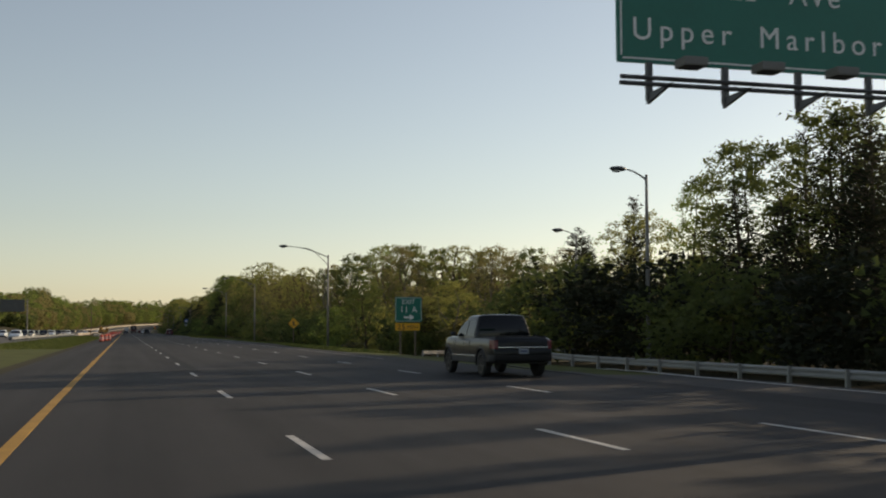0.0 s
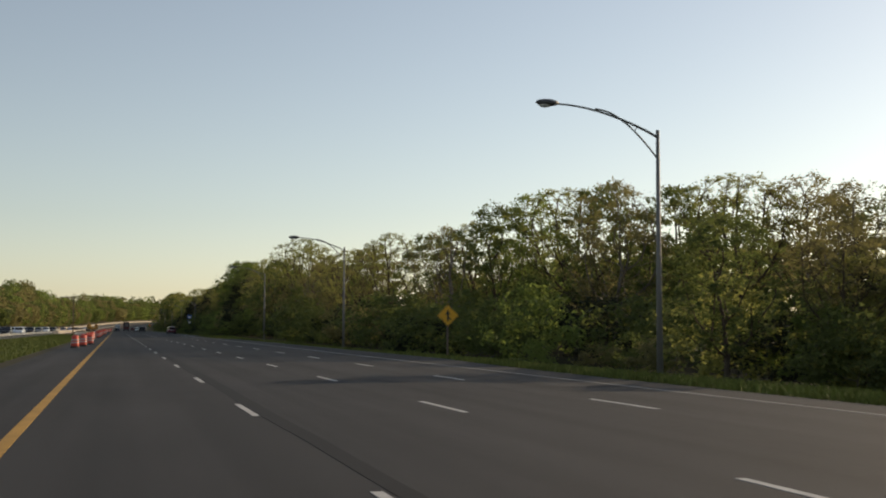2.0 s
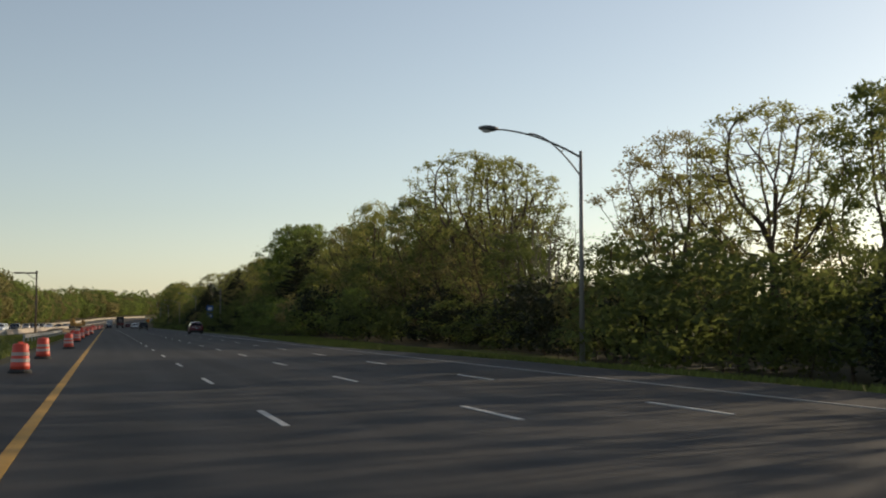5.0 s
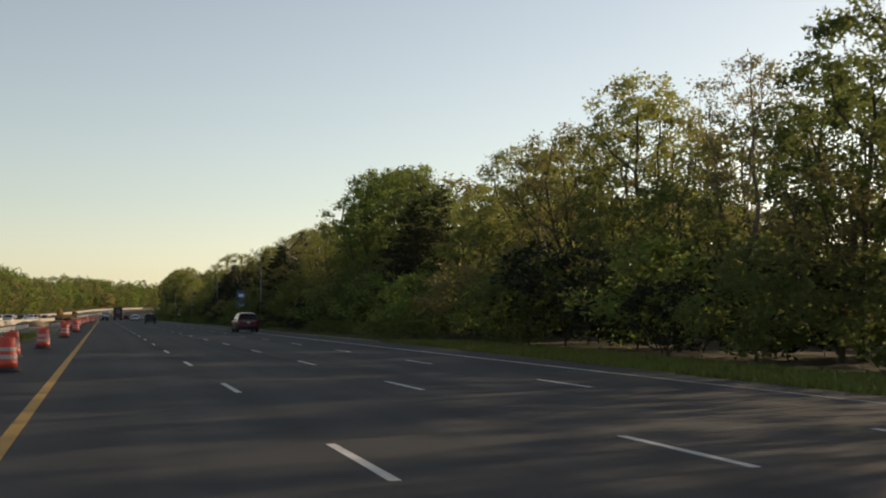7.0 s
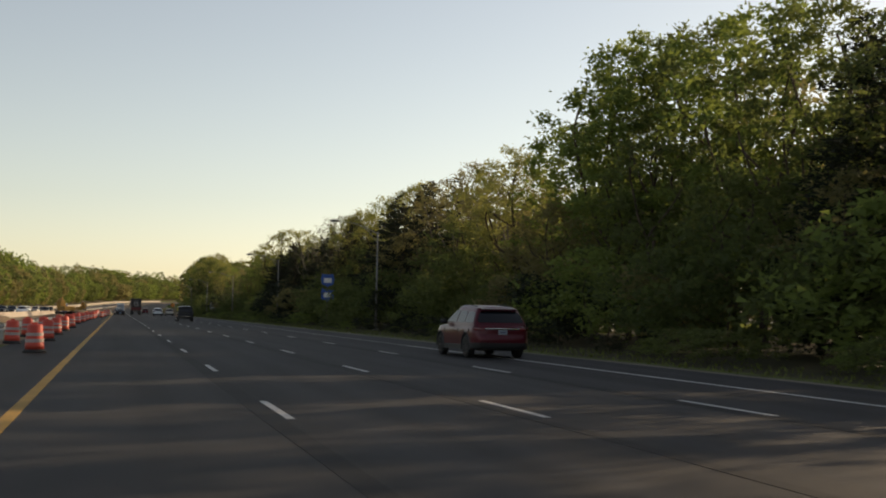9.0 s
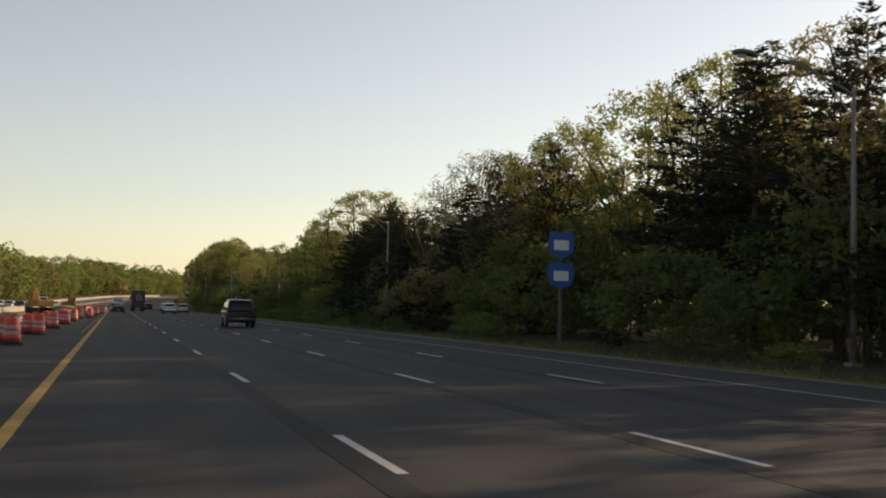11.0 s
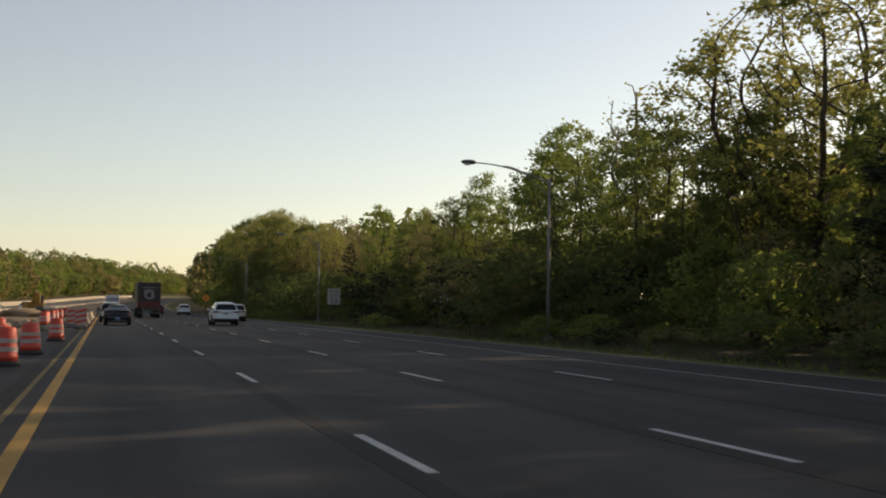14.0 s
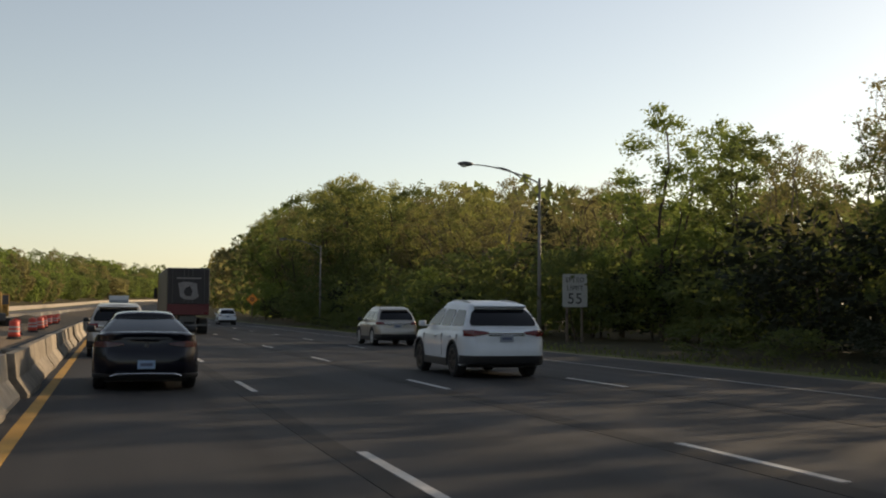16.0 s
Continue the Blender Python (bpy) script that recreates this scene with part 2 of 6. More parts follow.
# ground, one sheet out to the horizon
xs = [-3000, -900, -300, -140, -80, -60, -50, -44, -40, -36, -32, -30, -26, -20, -14, -12, -10, -8, -6, -4.2, -3.6, 5, 13.2, 15, 16, 17, 18, 19, 20, 21, 22.5, 24, 26, 28, 31, 34, 38, 42, 48, 56, 70, 100, 160, 320, 900, 3000]
ys = [-700, -300, -120] + [-60 + 6 * i for i in range(70)] + [365 + 15 * i for i in range(70)] + [1430, 1500, 1600, 1800, 2200, 3000, 4600]
bm = bmesh.new()
grid = []
for y in ys:
    row = []
    for x in xs:
        v = spot(x, y, -0.05)
        if not -4.0 < x < 15.5:
            v.z += 0.05 * (noise.noise(Vector((x * 0.3, y * 0.3, 0))) + 0.4) * (1 if x < 20 else 2.5)
        if -6.5 > x > -12 and 330 < y < 900:
            v.z += 0.35 * max(0, noise.noise(Vector((x * 0.25, y * 0.12, 5)))) * smooth((y - 330) / 40)
        row.append(bm.verts.new(v))
    grid.append(row)
for j in range(len(ys) - 1):
    for i in range(len(xs) - 1):
        f = bm.faces.new((grid[j][i], grid[j][i + 1], grid[j + 1][i + 1], grid[j + 1][i]))
        cx, cy = (xs[i] + xs[i + 1]) / 2, (ys[j] + ys[j + 1]) / 2
        f.material_index = 1 if cx > 16.5 and cy > 305 or (cx > 20.5 and not (225 < cy < 245 and cx < 27)) or cx < -34 else 2 if -14 < cx < -3 and cy > 345 else 0
        f.smooth = True
ground = tagged(part("ground", bm, GRASS), "grass verge, bare soil and leaf litter beside the road", "ground", kind="structure")
ground.data.materials.append(FOREST_FLOOR)
ground.data.materials.append(SOIL)

# main carriageway
road_edge = table((-200, 14.1), (100, 14.3), (112, 14.9), (121, 15.7), (212, 15.7), (232, 14.2), (240, 13.7), (256, 14.0), (292, 15.4), (1500, 15.4))
bm = bmesh.new()
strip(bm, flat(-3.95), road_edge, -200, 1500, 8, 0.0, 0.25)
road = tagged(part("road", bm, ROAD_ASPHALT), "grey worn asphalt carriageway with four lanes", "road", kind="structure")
bm = bmesh.new()
strip(bm, lambda y: max(ramp_left(y), 14.1) - 0.02, ramp_right, -200, 82, 4, -0.004, 0.25)
bend_out = [(20.9, 76.5), (22.3, 82), (24.0, 87.5), (27.0, 91.2), (31.5, 93.2), (38, 93.6), (47, 91.5)]
bend_in = [(29.6, 76), (30.0, 78), (30.9, 80.2), (32.4, 82), (34.8, 83.2), (39, 83.6), (46, 81.5)]
rows = [[bm.verts.new(spot(lerp2(a[0], b[0], k / 6), lerp2(a[1], b[1], k / 6), -0.008)) for k in range(7)] for a, b in zip(bend_out, bend_in)]
for p, q in zip(rows, rows[1:]):
    for k in range(6):
        bm.faces.new((p[k], p[k + 1], q[k + 1], q[k]))
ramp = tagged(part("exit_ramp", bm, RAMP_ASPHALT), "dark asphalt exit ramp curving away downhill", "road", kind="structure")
bm = bmesh.new()
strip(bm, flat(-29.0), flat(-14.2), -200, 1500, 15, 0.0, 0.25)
other = tagged(part("road_2", bm, SUNLIT_ASPHALT), "asphalt of the opposite carriageway, sunlight put into its pale colour", "road", kind="structure")

# painted lines
def line(name, left, right, y0, y1, mat, parent, step=8, top=0.006):
    bm = bmesh.new()
    strip(bm, left, right, y0, y1, step, top, 0.03)
    return part(name, bm, mat, parent)


line("yellow_edge_line", flat(-1.42), flat(-1.24), -200, 1450, YELLOW_LINE, road)
FADED = material("faded_yellow_paint", (0.16, 0.12, 0.05), 0.8, spec=0.15, vary=0.35, grain=9, coarse=0.6)
line("faded_yellow_line", flat(-1.76), flat(-1.67), 425, 540, FADED, road, top=0.005)
line("white_edge_line", flat(12.63), flat(12.75), 56, 262, EDGE_LINE, road)
line("white_edge_line", flat(12.62), flat(12.76), 262, 352, WHITE_LINE, road)
line("white_edge_line", flat(12.63), flat(12.75), 352, 1450, EDGE_LINE, road)
line("white_edge_line", lambda y: ramp_right(y) - 0.7, lambda y: ramp_right(y) - 0.56, -120, 76, WHITE_LINE, ramp, 4, 0.003)
line("white_edge_line", lambda y: ramp_left(y) + 0.5, lambda y: ramp_left(y) + 0.64, 58, 84, WHITE_LINE, ramp, 4, 0.003)
DASH = 15.2
me = bpy.data.meshes.new("lane_dash")
bm = bmesh.new()
box(bm, -0.058, 0.058, -3.05, 0, -0.02, 0.006)
bm.to_mesh(me)
bm.free()
me.materials.append(WHITE_LINE)
for x in (2.25, 5.90, 9.58):
    for k in range(-6, 62):
        ob = new("lane_dash", me)
        ob.parent = road
        y = DASH + 12.19 * k
        ob.matrix_basis = Matrix.Translation(spot(x, y, 0))
# tar seals along the joints between the lanes, and cracks across
for x, y0, y1 in ((2.02, 285, 640), (5.62, 270, 640), (9.36, 300, 640), (2.5, 40, 130), (-1.9, 430, 560)):
    w = table(*[(y0 + i * 12, 0.15 + 0.11 * noise.noise(Vector((x, i * 0.7, 0)))) for i in range(int((y1 - y0) / 12) + 2)])
    line("tar_seal", lambda y: x - w(y) + 0.05 * noise.noise(Vector((x, y * 0.2, 3))), lambda y: x + w(y) + 0.05 * noise.noise(Vector((x, y * 0.2, 3))), y0, y1, SEAL, road, 4, 0.004)
def crack(y, x0, x1, slope):
    bm = bmesh.new()
    n = 16
    pts = [(x0 + (x1 - x0) * i / n, y + slope * (x1 - x0) * i / n + 0.12 * noise.noise(Vector((i * 0.6, y, 0)))) for i in range(n + 1)]
    rows = [[bm.verts.new((x, yy + d, 0.004)) for d in (-0.045, 0.045)] for x, yy in pts]
    for a, b in zip(rows, rows[1:]):
        bm.faces.new((a[0], b[0], b[1], a[1]))
    part("tar_crack", bm, SEAL, road)


for y, x0, x1, s in ((92.6, -1.2, 12.4, 0.02), (41.0, 2.3, 9.5, 0.05), (232.0, -1.2, 9.0, 0.03), (505.0, 2.3, 9.5, -0.02), (356.0, -1.2, 5.9, 0.04)):
    crack(y, x0, x1, s)
bm = bmesh.new()
strip(bm, flat(-4.6), flat(-3.9), -200, 330, 8, -0.008, 0.2)
tagged(part("trim", bm, FOREST_FLOOR), "narrow strip of dark earth along the shoulder", "gravel strip", kind="structure")
GRAVEL = material("pale_gravel", (0.17, 0.15, 0.125), 0.95, spec=0.1, vary=0.45, grain=11, coarse=0.9, bump=0.6)
bm = bmesh.new()
strip(bm, lambda y: road_edge(y) - 0.05, lambda y: road_edge(y) + 0.5 + 0.35 * noise.noise(Vector((y * 0.13, 2, 0))), 296, 1000, 3, -0.012, 0.2)
tagged(part("trim_2", bm, GRAVEL), "pale gravel strip along the outer edge of the road", "gravel strip", kind="structure")


# ---- barriers and guardrails ----
def jersey(length, name, height=0.81, mat=None):
    prof = [(-0.3, 0), (0.3, 0), (0.3, 0.075), (0.12, 0.33), (0.075, height), (-0.075, height), (-0.12, 0.33), (-0.3, 0.075)]
    bm = bmesh.new()
    rings = [[bm.verts.new((x, y, z)) for x, z in prof] for y in (0.0, 0.04, length - 0.04, length)]
    for ring, s in ((rings[0], 0.97), (rings[-1], 0.97)):
        for v in ring:
            v.co.x *= s
            v.co.z *= 0.985
    for a, b in zip(rings, rings[1:]):
        for k in range(8):
            bm.faces.new((a[k], a[(k + 1) % 8], b[(k + 1) % 8], b[k]))
    bm.faces.new(rings[0])
    bm.faces.new(list(reversed(rings[-1])))
    bmesh.ops.recalc_face_normals(bm, faces=bm.faces)
    me = bpy.data.meshes.new(name)
    bm.to_mesh(me)
    bm.free()
    me.materials.append(mat or CONCRETE)
    return me


near_barrier = jersey(3.0, "concrete_barrier", 0.74, WEATHERED)
for i in range(34):
    y = 541.0 + 3.3 * i
    ob = tagged(new("concrete_barrier", near_barrier), "weathered concrete traffic barrier beside the yellow line", "barrier", "barriers along the work site")
    ob.matrix_basis = Matrix.Translation(spot(-1.9 + 0.10 * noise.noise(Vector((i * 1.7, 0, 0))), y, 0.0)) @ pose(0, 0, 0, 0, 0, 2.0 * noise.noise(Vector((i * 2.3, 4, 0))))
long_barrier = jersey(9.0, "median_barrier", 0.75)
for i in range(90):
    y = 333 + 9.1 * i
    ob = tagged(new("median_barrier", long_barrier), "pale sunlit concrete median barrier along the opposite lanes", "barrier", "median barriers")
    ob.matrix_basis = Matrix.Translation(spot(-13.6, y, 0)) @ pose(0, 0, 0, 0, 0, -math.degrees(math.atan(bend(y + 9.1) - bend(y)) / 9.1))
bm = bmesh.new()
for y0, y1 in ((430, 1450),):
    yy = [y0 + 10 * i for i in range(int((y1 - y0) / 10) + 1)]
    rows = []
    for y in yy:
        h = 0.75 + 0.55 * smooth((y - 480) / 200)
        rows.append([bm.verts.new(spot(x, y, z)) for x, z in ((-31.6, 0), (-31.6, h), (-31.0, h), (-31.0, 0))])
    for a, b in zip(rows, rows[1:]):
        for k in range(3):
            bm.faces.new((a[k], a[k + 1], b[k + 1], b[k]))
    bm.faces.new(rows[0])
    bm.faces.new(list(reversed(rows[-1])))
bmesh.ops.recalc_face_normals(bm, faces=bm.faces)
tagged(part("wall_west", bm, CONCRETE), "long pale concrete retaining wall across the motorway", "wall", kind="structure")


def guardrail(points, label, flare=None):
    """Steel W-beam on posts along a line of ground points."""
    rail = thing("guardrail", Matrix.Translation(points[0]), label, "guardrail")
    o = Vector(points[0])
    prof = [(0.0, 0.40), (0.05, 0.44), (0.05, 0.49), (0.0, 0.53), (0.0, 0.57), (0.05, 0.61), (0.05, 0.66), (0.0, 0.70)]
    bm = bmesh.new()
    rows = []
    for i, p in enumerate(points):
        p = Vector(p)
        d = (Vector(points[min(i + 1, len(points) - 1)]) - Vector(points[max(i - 1, 0)])).normalized()
        side = Vector((-d.y, d.x, 0)).normalized()
        rows.append([[bm.verts.new(p - o + side * (s + th) + Vector((0, 0, z))) for s, z in prof] for th in (0, 0.012)])
    for a, b in zip(rows, rows[1:]):
        for side_ in (0, 1):
            for k in range(7):
                bm.faces.new((a[side_][k], a[side_][k + 1], b[side_][k + 1], b[side_][k]))
    bmesh.ops.recalc_face_normals(bm, faces=bm.faces)
    part("beam", bm, GALVANISED, rail)
    for p in points[::1]:
        bm = bmesh.new()
        q = Vector(p) - o
        box(bm, q.x - 0.16, q.x - 0.02, q.y - 0.05, q.y + 0.05, q.z - 0.3, q.z + 0.72, 0.01)
        part("post", bm, GALVANISED, rail)
    return rail


guardrail([spot(x, y, 0) for x, y in ((23.9, 91.0), (25.6, 92.6), (27.8, 94.0), (30.4, 95.0), (33.4, 95.4), (36.4, 95.5), (39.4, 95.3), (42.4, 94.8), (45.3, 94.0))], "galvanised steel guardrail on the outside of the ramp")
guardrail([spot(20.2, y, 0) for y in range(-20, 60, 3)], "galvanised steel guardrail beside the exit lane")
guardrail([spot(-6.2 - 0.0002 * (y - 300) ** 2, y, 0) for y in range(262, 345, 4)], "weathered grey steel guardrail on the grassy median")
guardrail([spot(-13.4, y, 0) for y in range(150, 334, 4)], "pale galvanised guardrail along the opposite lanes")
guardrail([spot(-4.9, y, 0) for y in range(348, 512, 4)], "dusty steel guardrail along the work site")


# ---- trees ----
def leaves_mesh(name, centres, sizes, mat, rng, flatness=0.0, half=0.40, along=None):
    """Many small leaf blades round the given centres; along: the way that they tend to point."""
    n = len(centres)
    d = rng.normal(size=(n, 3))
    if along is not None:
        d = d * 0.45 + along
    d[:, 2] *= 1 - flatness
    d /= np.linalg.norm(d, axis=1)[:, None] + 1e-9
    e = rng.normal(size=(n, 3))
    e -= (e * d).sum(1)[:, None] * d
    e /= np.linalg.norm(e, axis=1)[:, None] + 1e-9
    s = sizes[:, None]
    up = np.cross(d, e)
    v = np.empty((n, 3, 3))
    v[:, 0] = centres - d * s * 0.45 + e * s * half
    v[:, 1] = centres - d * s * 0.45 - e * s * half + up * s * 0.1
    v[:, 2] = centres + d * s * 0.75
    me = bpy.data.meshes.new(name)
    me.vertices.add(3 * n)
    me.vertices.foreach_set("co", v.reshape(-1).astype(np.float32))
    me.loops.add(3 * n)
    me.loops.foreach_set("vertex_index", np.arange(3 * n, dtype=np.int32))
    me.polygons.add(n)
    me.polygons.foreach_set("loop_start", np.arange(0, 3 * n, 3, dtype=np.int32))
    me.update(calc_edges=True)
    me.materials.append(mat)
    return me


def crown_points(rng, n, base, top, radius, widest, lumps, shell):
    """Points inside a lumpy crown between two heights; widest: where it is broadest, from 0 to 1."""
    u = rng.uniform(0.0, 1.0, n)
    a = rng.uniform(0, 2 * math.pi, n)
    prof = np.where(u < widest, np.sin(u / widest * math.pi / 2) ** 0.8, np.cos((u - widest) / (1.0 - widest) * math.pi / 2) ** 0.55)
    p = rng.uniform(0, 6.28, 4)
    lump = 1 + lumps * (np.sin(3 * a + p[0] + 4 * u) * 0.6 + np.sin(5 * a + p[1] - 9 * u) * 0.5 + np.sin(11 * u + p[2] + 2 * a) * 0.5)
    r = radius * (0.08 + 0.92 * prof) * lump * rng.uniform(0, 1, n) ** shell
    return np.stack([r * np.cos(a), r * np.sin(a), base + (top - base) * u], 1)


def colonise(rng, goals, trunk, step, reach, kill, up, wobble):
    """Branches that grow from the trunk towards the goals; returns places and parents."""
    lean = rng.normal(0, 0.035, 2)
    pos = [np.array([lean[0] * z * 0.5, lean[1] * z * 0.5, z]) for z in np.arange(-0.3, trunk, step)]
    par = [-1] + list(range(len(pos) - 1))
    goals = goals.copy()
    here = np.array(pos)
    gap = np.linalg.norm(goals[:, None] - here[None], axis=2)
    best, who = gap.min(1), gap.argmin(1)
    for turn in range(90):
        near = best < reach
        if not len(goals):
            break
        if not near.any():
            first = [len(pos) - 1]
            ways = [np.array([0, 0, 1.0])]
        else:
            ids, back = np.unique(who[near], return_inverse=True)
            d = goals[near] - np.array(pos)[who[near]]
            d /= np.linalg.norm(d, axis=1)[:, None] + 1e-9
            total = np.zeros((len(ids), 3))
            np.add.at(total, back, d)
            first, ways = list(ids), list(total)
        fresh = []
        old = np.array(pos)
        for i, w in zip(first, ways):
            onward = (pos[i] - pos[par[i]]) / step if par[i] >= 0 else np.zeros(3)
            w = w / (np.linalg.norm(w) + 1e-9) + 0.55 * onward + rng.normal(0, wobble, 3) + np.array([0, 0, up])
            q = pos[i] + step * w / (np.linalg.norm(w) + 1e-9)
            if np.min(np.abs(old - q).sum(1)) > 0.35 * step:
                fresh.append(len(pos))
                pos.append(q)
                par.append(i)
        if not fresh:
            break
        gap = np.linalg.norm(goals[:, None] - np.array(pos)[None, fresh], axis=2)
        closer = gap.min(1) < best
        who = np.where(closer, np.array(fresh)[gap.argmin(1)], who)
        best = np.minimum(best, gap.min(1))
        keep = best > kill
        goals, best, who = goals[keep], best[keep], who[keep]
    return np.array(pos), np.array(par)


def wood_mesh(name, pos, rad, par, mat, finest):
    """Tapered tubes along the branches that are thicker than finest."""
    kids = {}
    for i, p in enumerate(par):
        if p >= 0:
            kids.setdefault(int(p), []).append(i)
    bm = bmesh.new()
    starts = [(0, None)]
    while starts:
        i, root = starts.pop()
        line_ = [i] if root is None else [root, i]
        while i in kids:
            ks = sorted(kids[i], key=lambda k: -rad[k])
            starts += [(k, i) for k in ks[1:] if rad[k] > finest]
            i = ks[0]
            if rad[i] <= finest:
                break
            line_.append(i)
        if len(line_) < 2:
            continue
        thick = rad[line_[1]]
        keep = line_ if thick > 0.06 or len(line_) < 4 else [line_[0]] + line_[1:-1:2] + [line_[-1]]
        radii = [max(0.011, min(rad[k], thick * 1.05) if root is not None else rad[k]) for k in keep]
        tube(bm, [pos[k] for k in keep], radii, 7 if thick > 0.12 else 4 if thick > 0.05 else 3, cap=False)
    me = bpy.data.meshes.new(name)
    bm.to_mesh(me)
    bm.free()
    for f in me.polygons:
        f.use_smooth = True
    me.materials.append(mat)
    return me


def broadleaf(seed, leaf, bark, total=7000, size=0.2, base=0.16, spread=4.4, widest=0.45, trunk=0.22, clump=0.3, goals=620, lumps=0.2, shell=0.45, up=0.1, trunk_r=0.2, finest=0.045, kill=0.7, flat_=0.7, stray=0.1, step=0.5, height=15.0):
    """base: foot of the crown; trunk: where the limbs begin, both as parts of the height; stray: share of leaves along the inner twigs."""
    rng = np.random.default_rng(seed)
    pts = crown_points(rng, goals, height * base, height * 0.985, spread, widest, lumps, shell)
    pos, par = colonise(rng, pts, height * trunk, step, 4.2, kill, up, 0.11)
    n = len(pos)
    leafy = np.ones(n, bool)
    leafy[par[par >= 0]] = False
    rad = np.where(leafy, 0.014, 0.0) ** 2.25
    for i in range(n - 1, 0, -1):
        rad[par[i]] += rad[i]
    rad = rad ** (1 / 2.25)
    rad *= trunk_r / rad[0]
    rad[0] *= 1.3
    tips = np.flatnonzero(leafy)
    inner = np.flatnonzero((rad < 0.05) & ~leafy)
    weight = rng.uniform(0.25, 1.0, len(tips)) ** 1.2
    outer = int(total * (1 - stray)) if len(inner) else total
    pick = np.concatenate([rng.choice(tips, outer, p=weight / weight.sum()), rng.choice(inner, total - outer)]) if len(inner) else rng.choice(tips, outer)
    c = pos[pick] + rng.normal(size=(total, 3)) * np.array([clump, clump, clump * flat_]) + np.array([0, 0, 0.05])
    away = c - pos[pick]
    return wood_mesh("trunk", pos, rad, par, bark, finest), leaves_mesh("crown", c, size * rng.uniform(0.6, 1.3, size=total), leaf, rng, 0.15, 0.42, away / (np.linalg.norm(away, axis=1)[:, None] + 1e-6) * 0.5), float(np.percentile(c[:, 2], 99.3)) + 0.1


def conifer(seed, leaf, height=15.0, base=0.12, width=2.9, total=6800, whorl=0.9, droop=0.0, flat_=0.07, crown=0.8, size=0.3):
    """Storeys of flat sprays; whorl: their spacing, droop: how far the sprays hang."""
    rnd, rng = random.Random(seed), np.random.default_rng(seed)
    bm = bmesh.new()
    tube(bm, [(0, 0, -0.3), (0.05, 0.03, height * 0.5), (0, 0, height * 0.985)], [0.2, 0.12, 0.015], 7, cap=False)
    roots, ends, sizes = [], [], []
    z = height * base
    while z < height * 0.975:
        u = (z / height - base) / (1 - base)
        r = width * (1 - u) ** crown * (0.7 + 0.3 * min(1.0, u * 4 + 0.2)) + 0.12
        k0 = rnd.uniform(0, 6.28)
        n = 7 if u < 0.6 else 5
        for k in range(n):
            rr = r * rnd.choice((0.5, 0.75, 0.9, 1.0, 1.15)) * rnd.uniform(0.9, 1.1)
            a = k0 + 6.283 * k / n + rnd.uniform(-0.4, 0.4)
            zz = z + rnd.gauss(0, whorl * 0.22)
            p0 = Vector((0, 0, zz))
            p1 = Vector((math.cos(a) * rr, math.sin(a) * rr, zz + rr * (rnd.uniform(0.02, 0.22) + 0.25 * u - droop)))
            roots.append(p0); ends.append(p1); sizes.append(rr)
            tube(bm, [p0, p0.lerp(p1, 0.55) + Vector((0, 0, 0.08)), p1], [0.045 * (1.15 - u), 0.028, 0.011], 3, cap=False)
        z += whorl * (1.0 - 0.45 * u) * rnd.uniform(0.85, 1.15)
    me = bpy.data.meshes.new("trunk")
    bm.to_mesh(me)
    bm.free()
    me.materials.append(BARK)
    w = np.array(sizes) ** 1.5 + 0.15
    pick = rng.choice(len(sizes), size=total, p=w / w.sum())
    t = rng.uniform(0.06, 1.03, size=total) ** 0.72
    a, b, rr = np.array(roots), np.array(ends), np.array(sizes)
    way = (b - a)[pick]
    way /= np.linalg.norm(way, axis=1)[:, None]
    side = np.stack([-way[:, 1], way[:, 0], np.zeros(total)], 1)
    off = rng.normal(size=total) * (0.10 + 0.26 * rr[pick] * np.sin(np.minimum(1.0, t) * 2.6) * 0.55)
    c = a[pick] + (b - a)[pick] * t[:, None] + side * off[:, None]
    c[:, 2] += rng.normal(size=total) * flat_ * (0.6 + rr[pick] * 0.4) - 0.12 * np.abs(off)
    return me, leaves_mesh("crown", c, size * rng.uniform(0.6, 1.3, size=total), leaf, rng, 0.3, 0.2, way + side * np.sign(off)[:, None] * 0.6), height


def bush(seed, leaf, height=4.0, width=2.2, total=1800, size=0.19):
    """Many stems from one root, clothed in small leaves down to the ground."""
    rng = np.random.default_rng(seed)
    pts = crown_points(rng, 150, 0.15, height, width, 0.4, 0.28, 0.4)
    pos, par = colonise(rng, pts, 0.5, 0.4, 3.0, 0.5, 0.1, 0.2)
    n = len(pos)
    tips = np.ones(n, bool)
    tips[par[par >= 0]] = False
    rad = np.where(tips, 0.008, 0.0) ** 2.2
    for i in range(n - 1, 0, -1):
        rad[par[i]] += rad[i]
    rad = rad ** (1 / 2.2)
    at = np.flatnonzero(tips)
    weight = rng.uniform(0.3, 1.0, len(at))
    pick = rng.choice(at, total, p=weight / weight.sum())
    c = pos[pick] + rng.normal(size=(total, 3)) * np.array([0.27, 0.27, 0.2])
    c[:, 2] = np.maximum(c[:, 2], 0.05)
    return wood_mesh("stem", pos, rad, par, BARK, 0.02), leaves_mesh("foliage", c, size * rng.uniform(0.6, 1.3, size=total), leaf, rng, 0.15), height


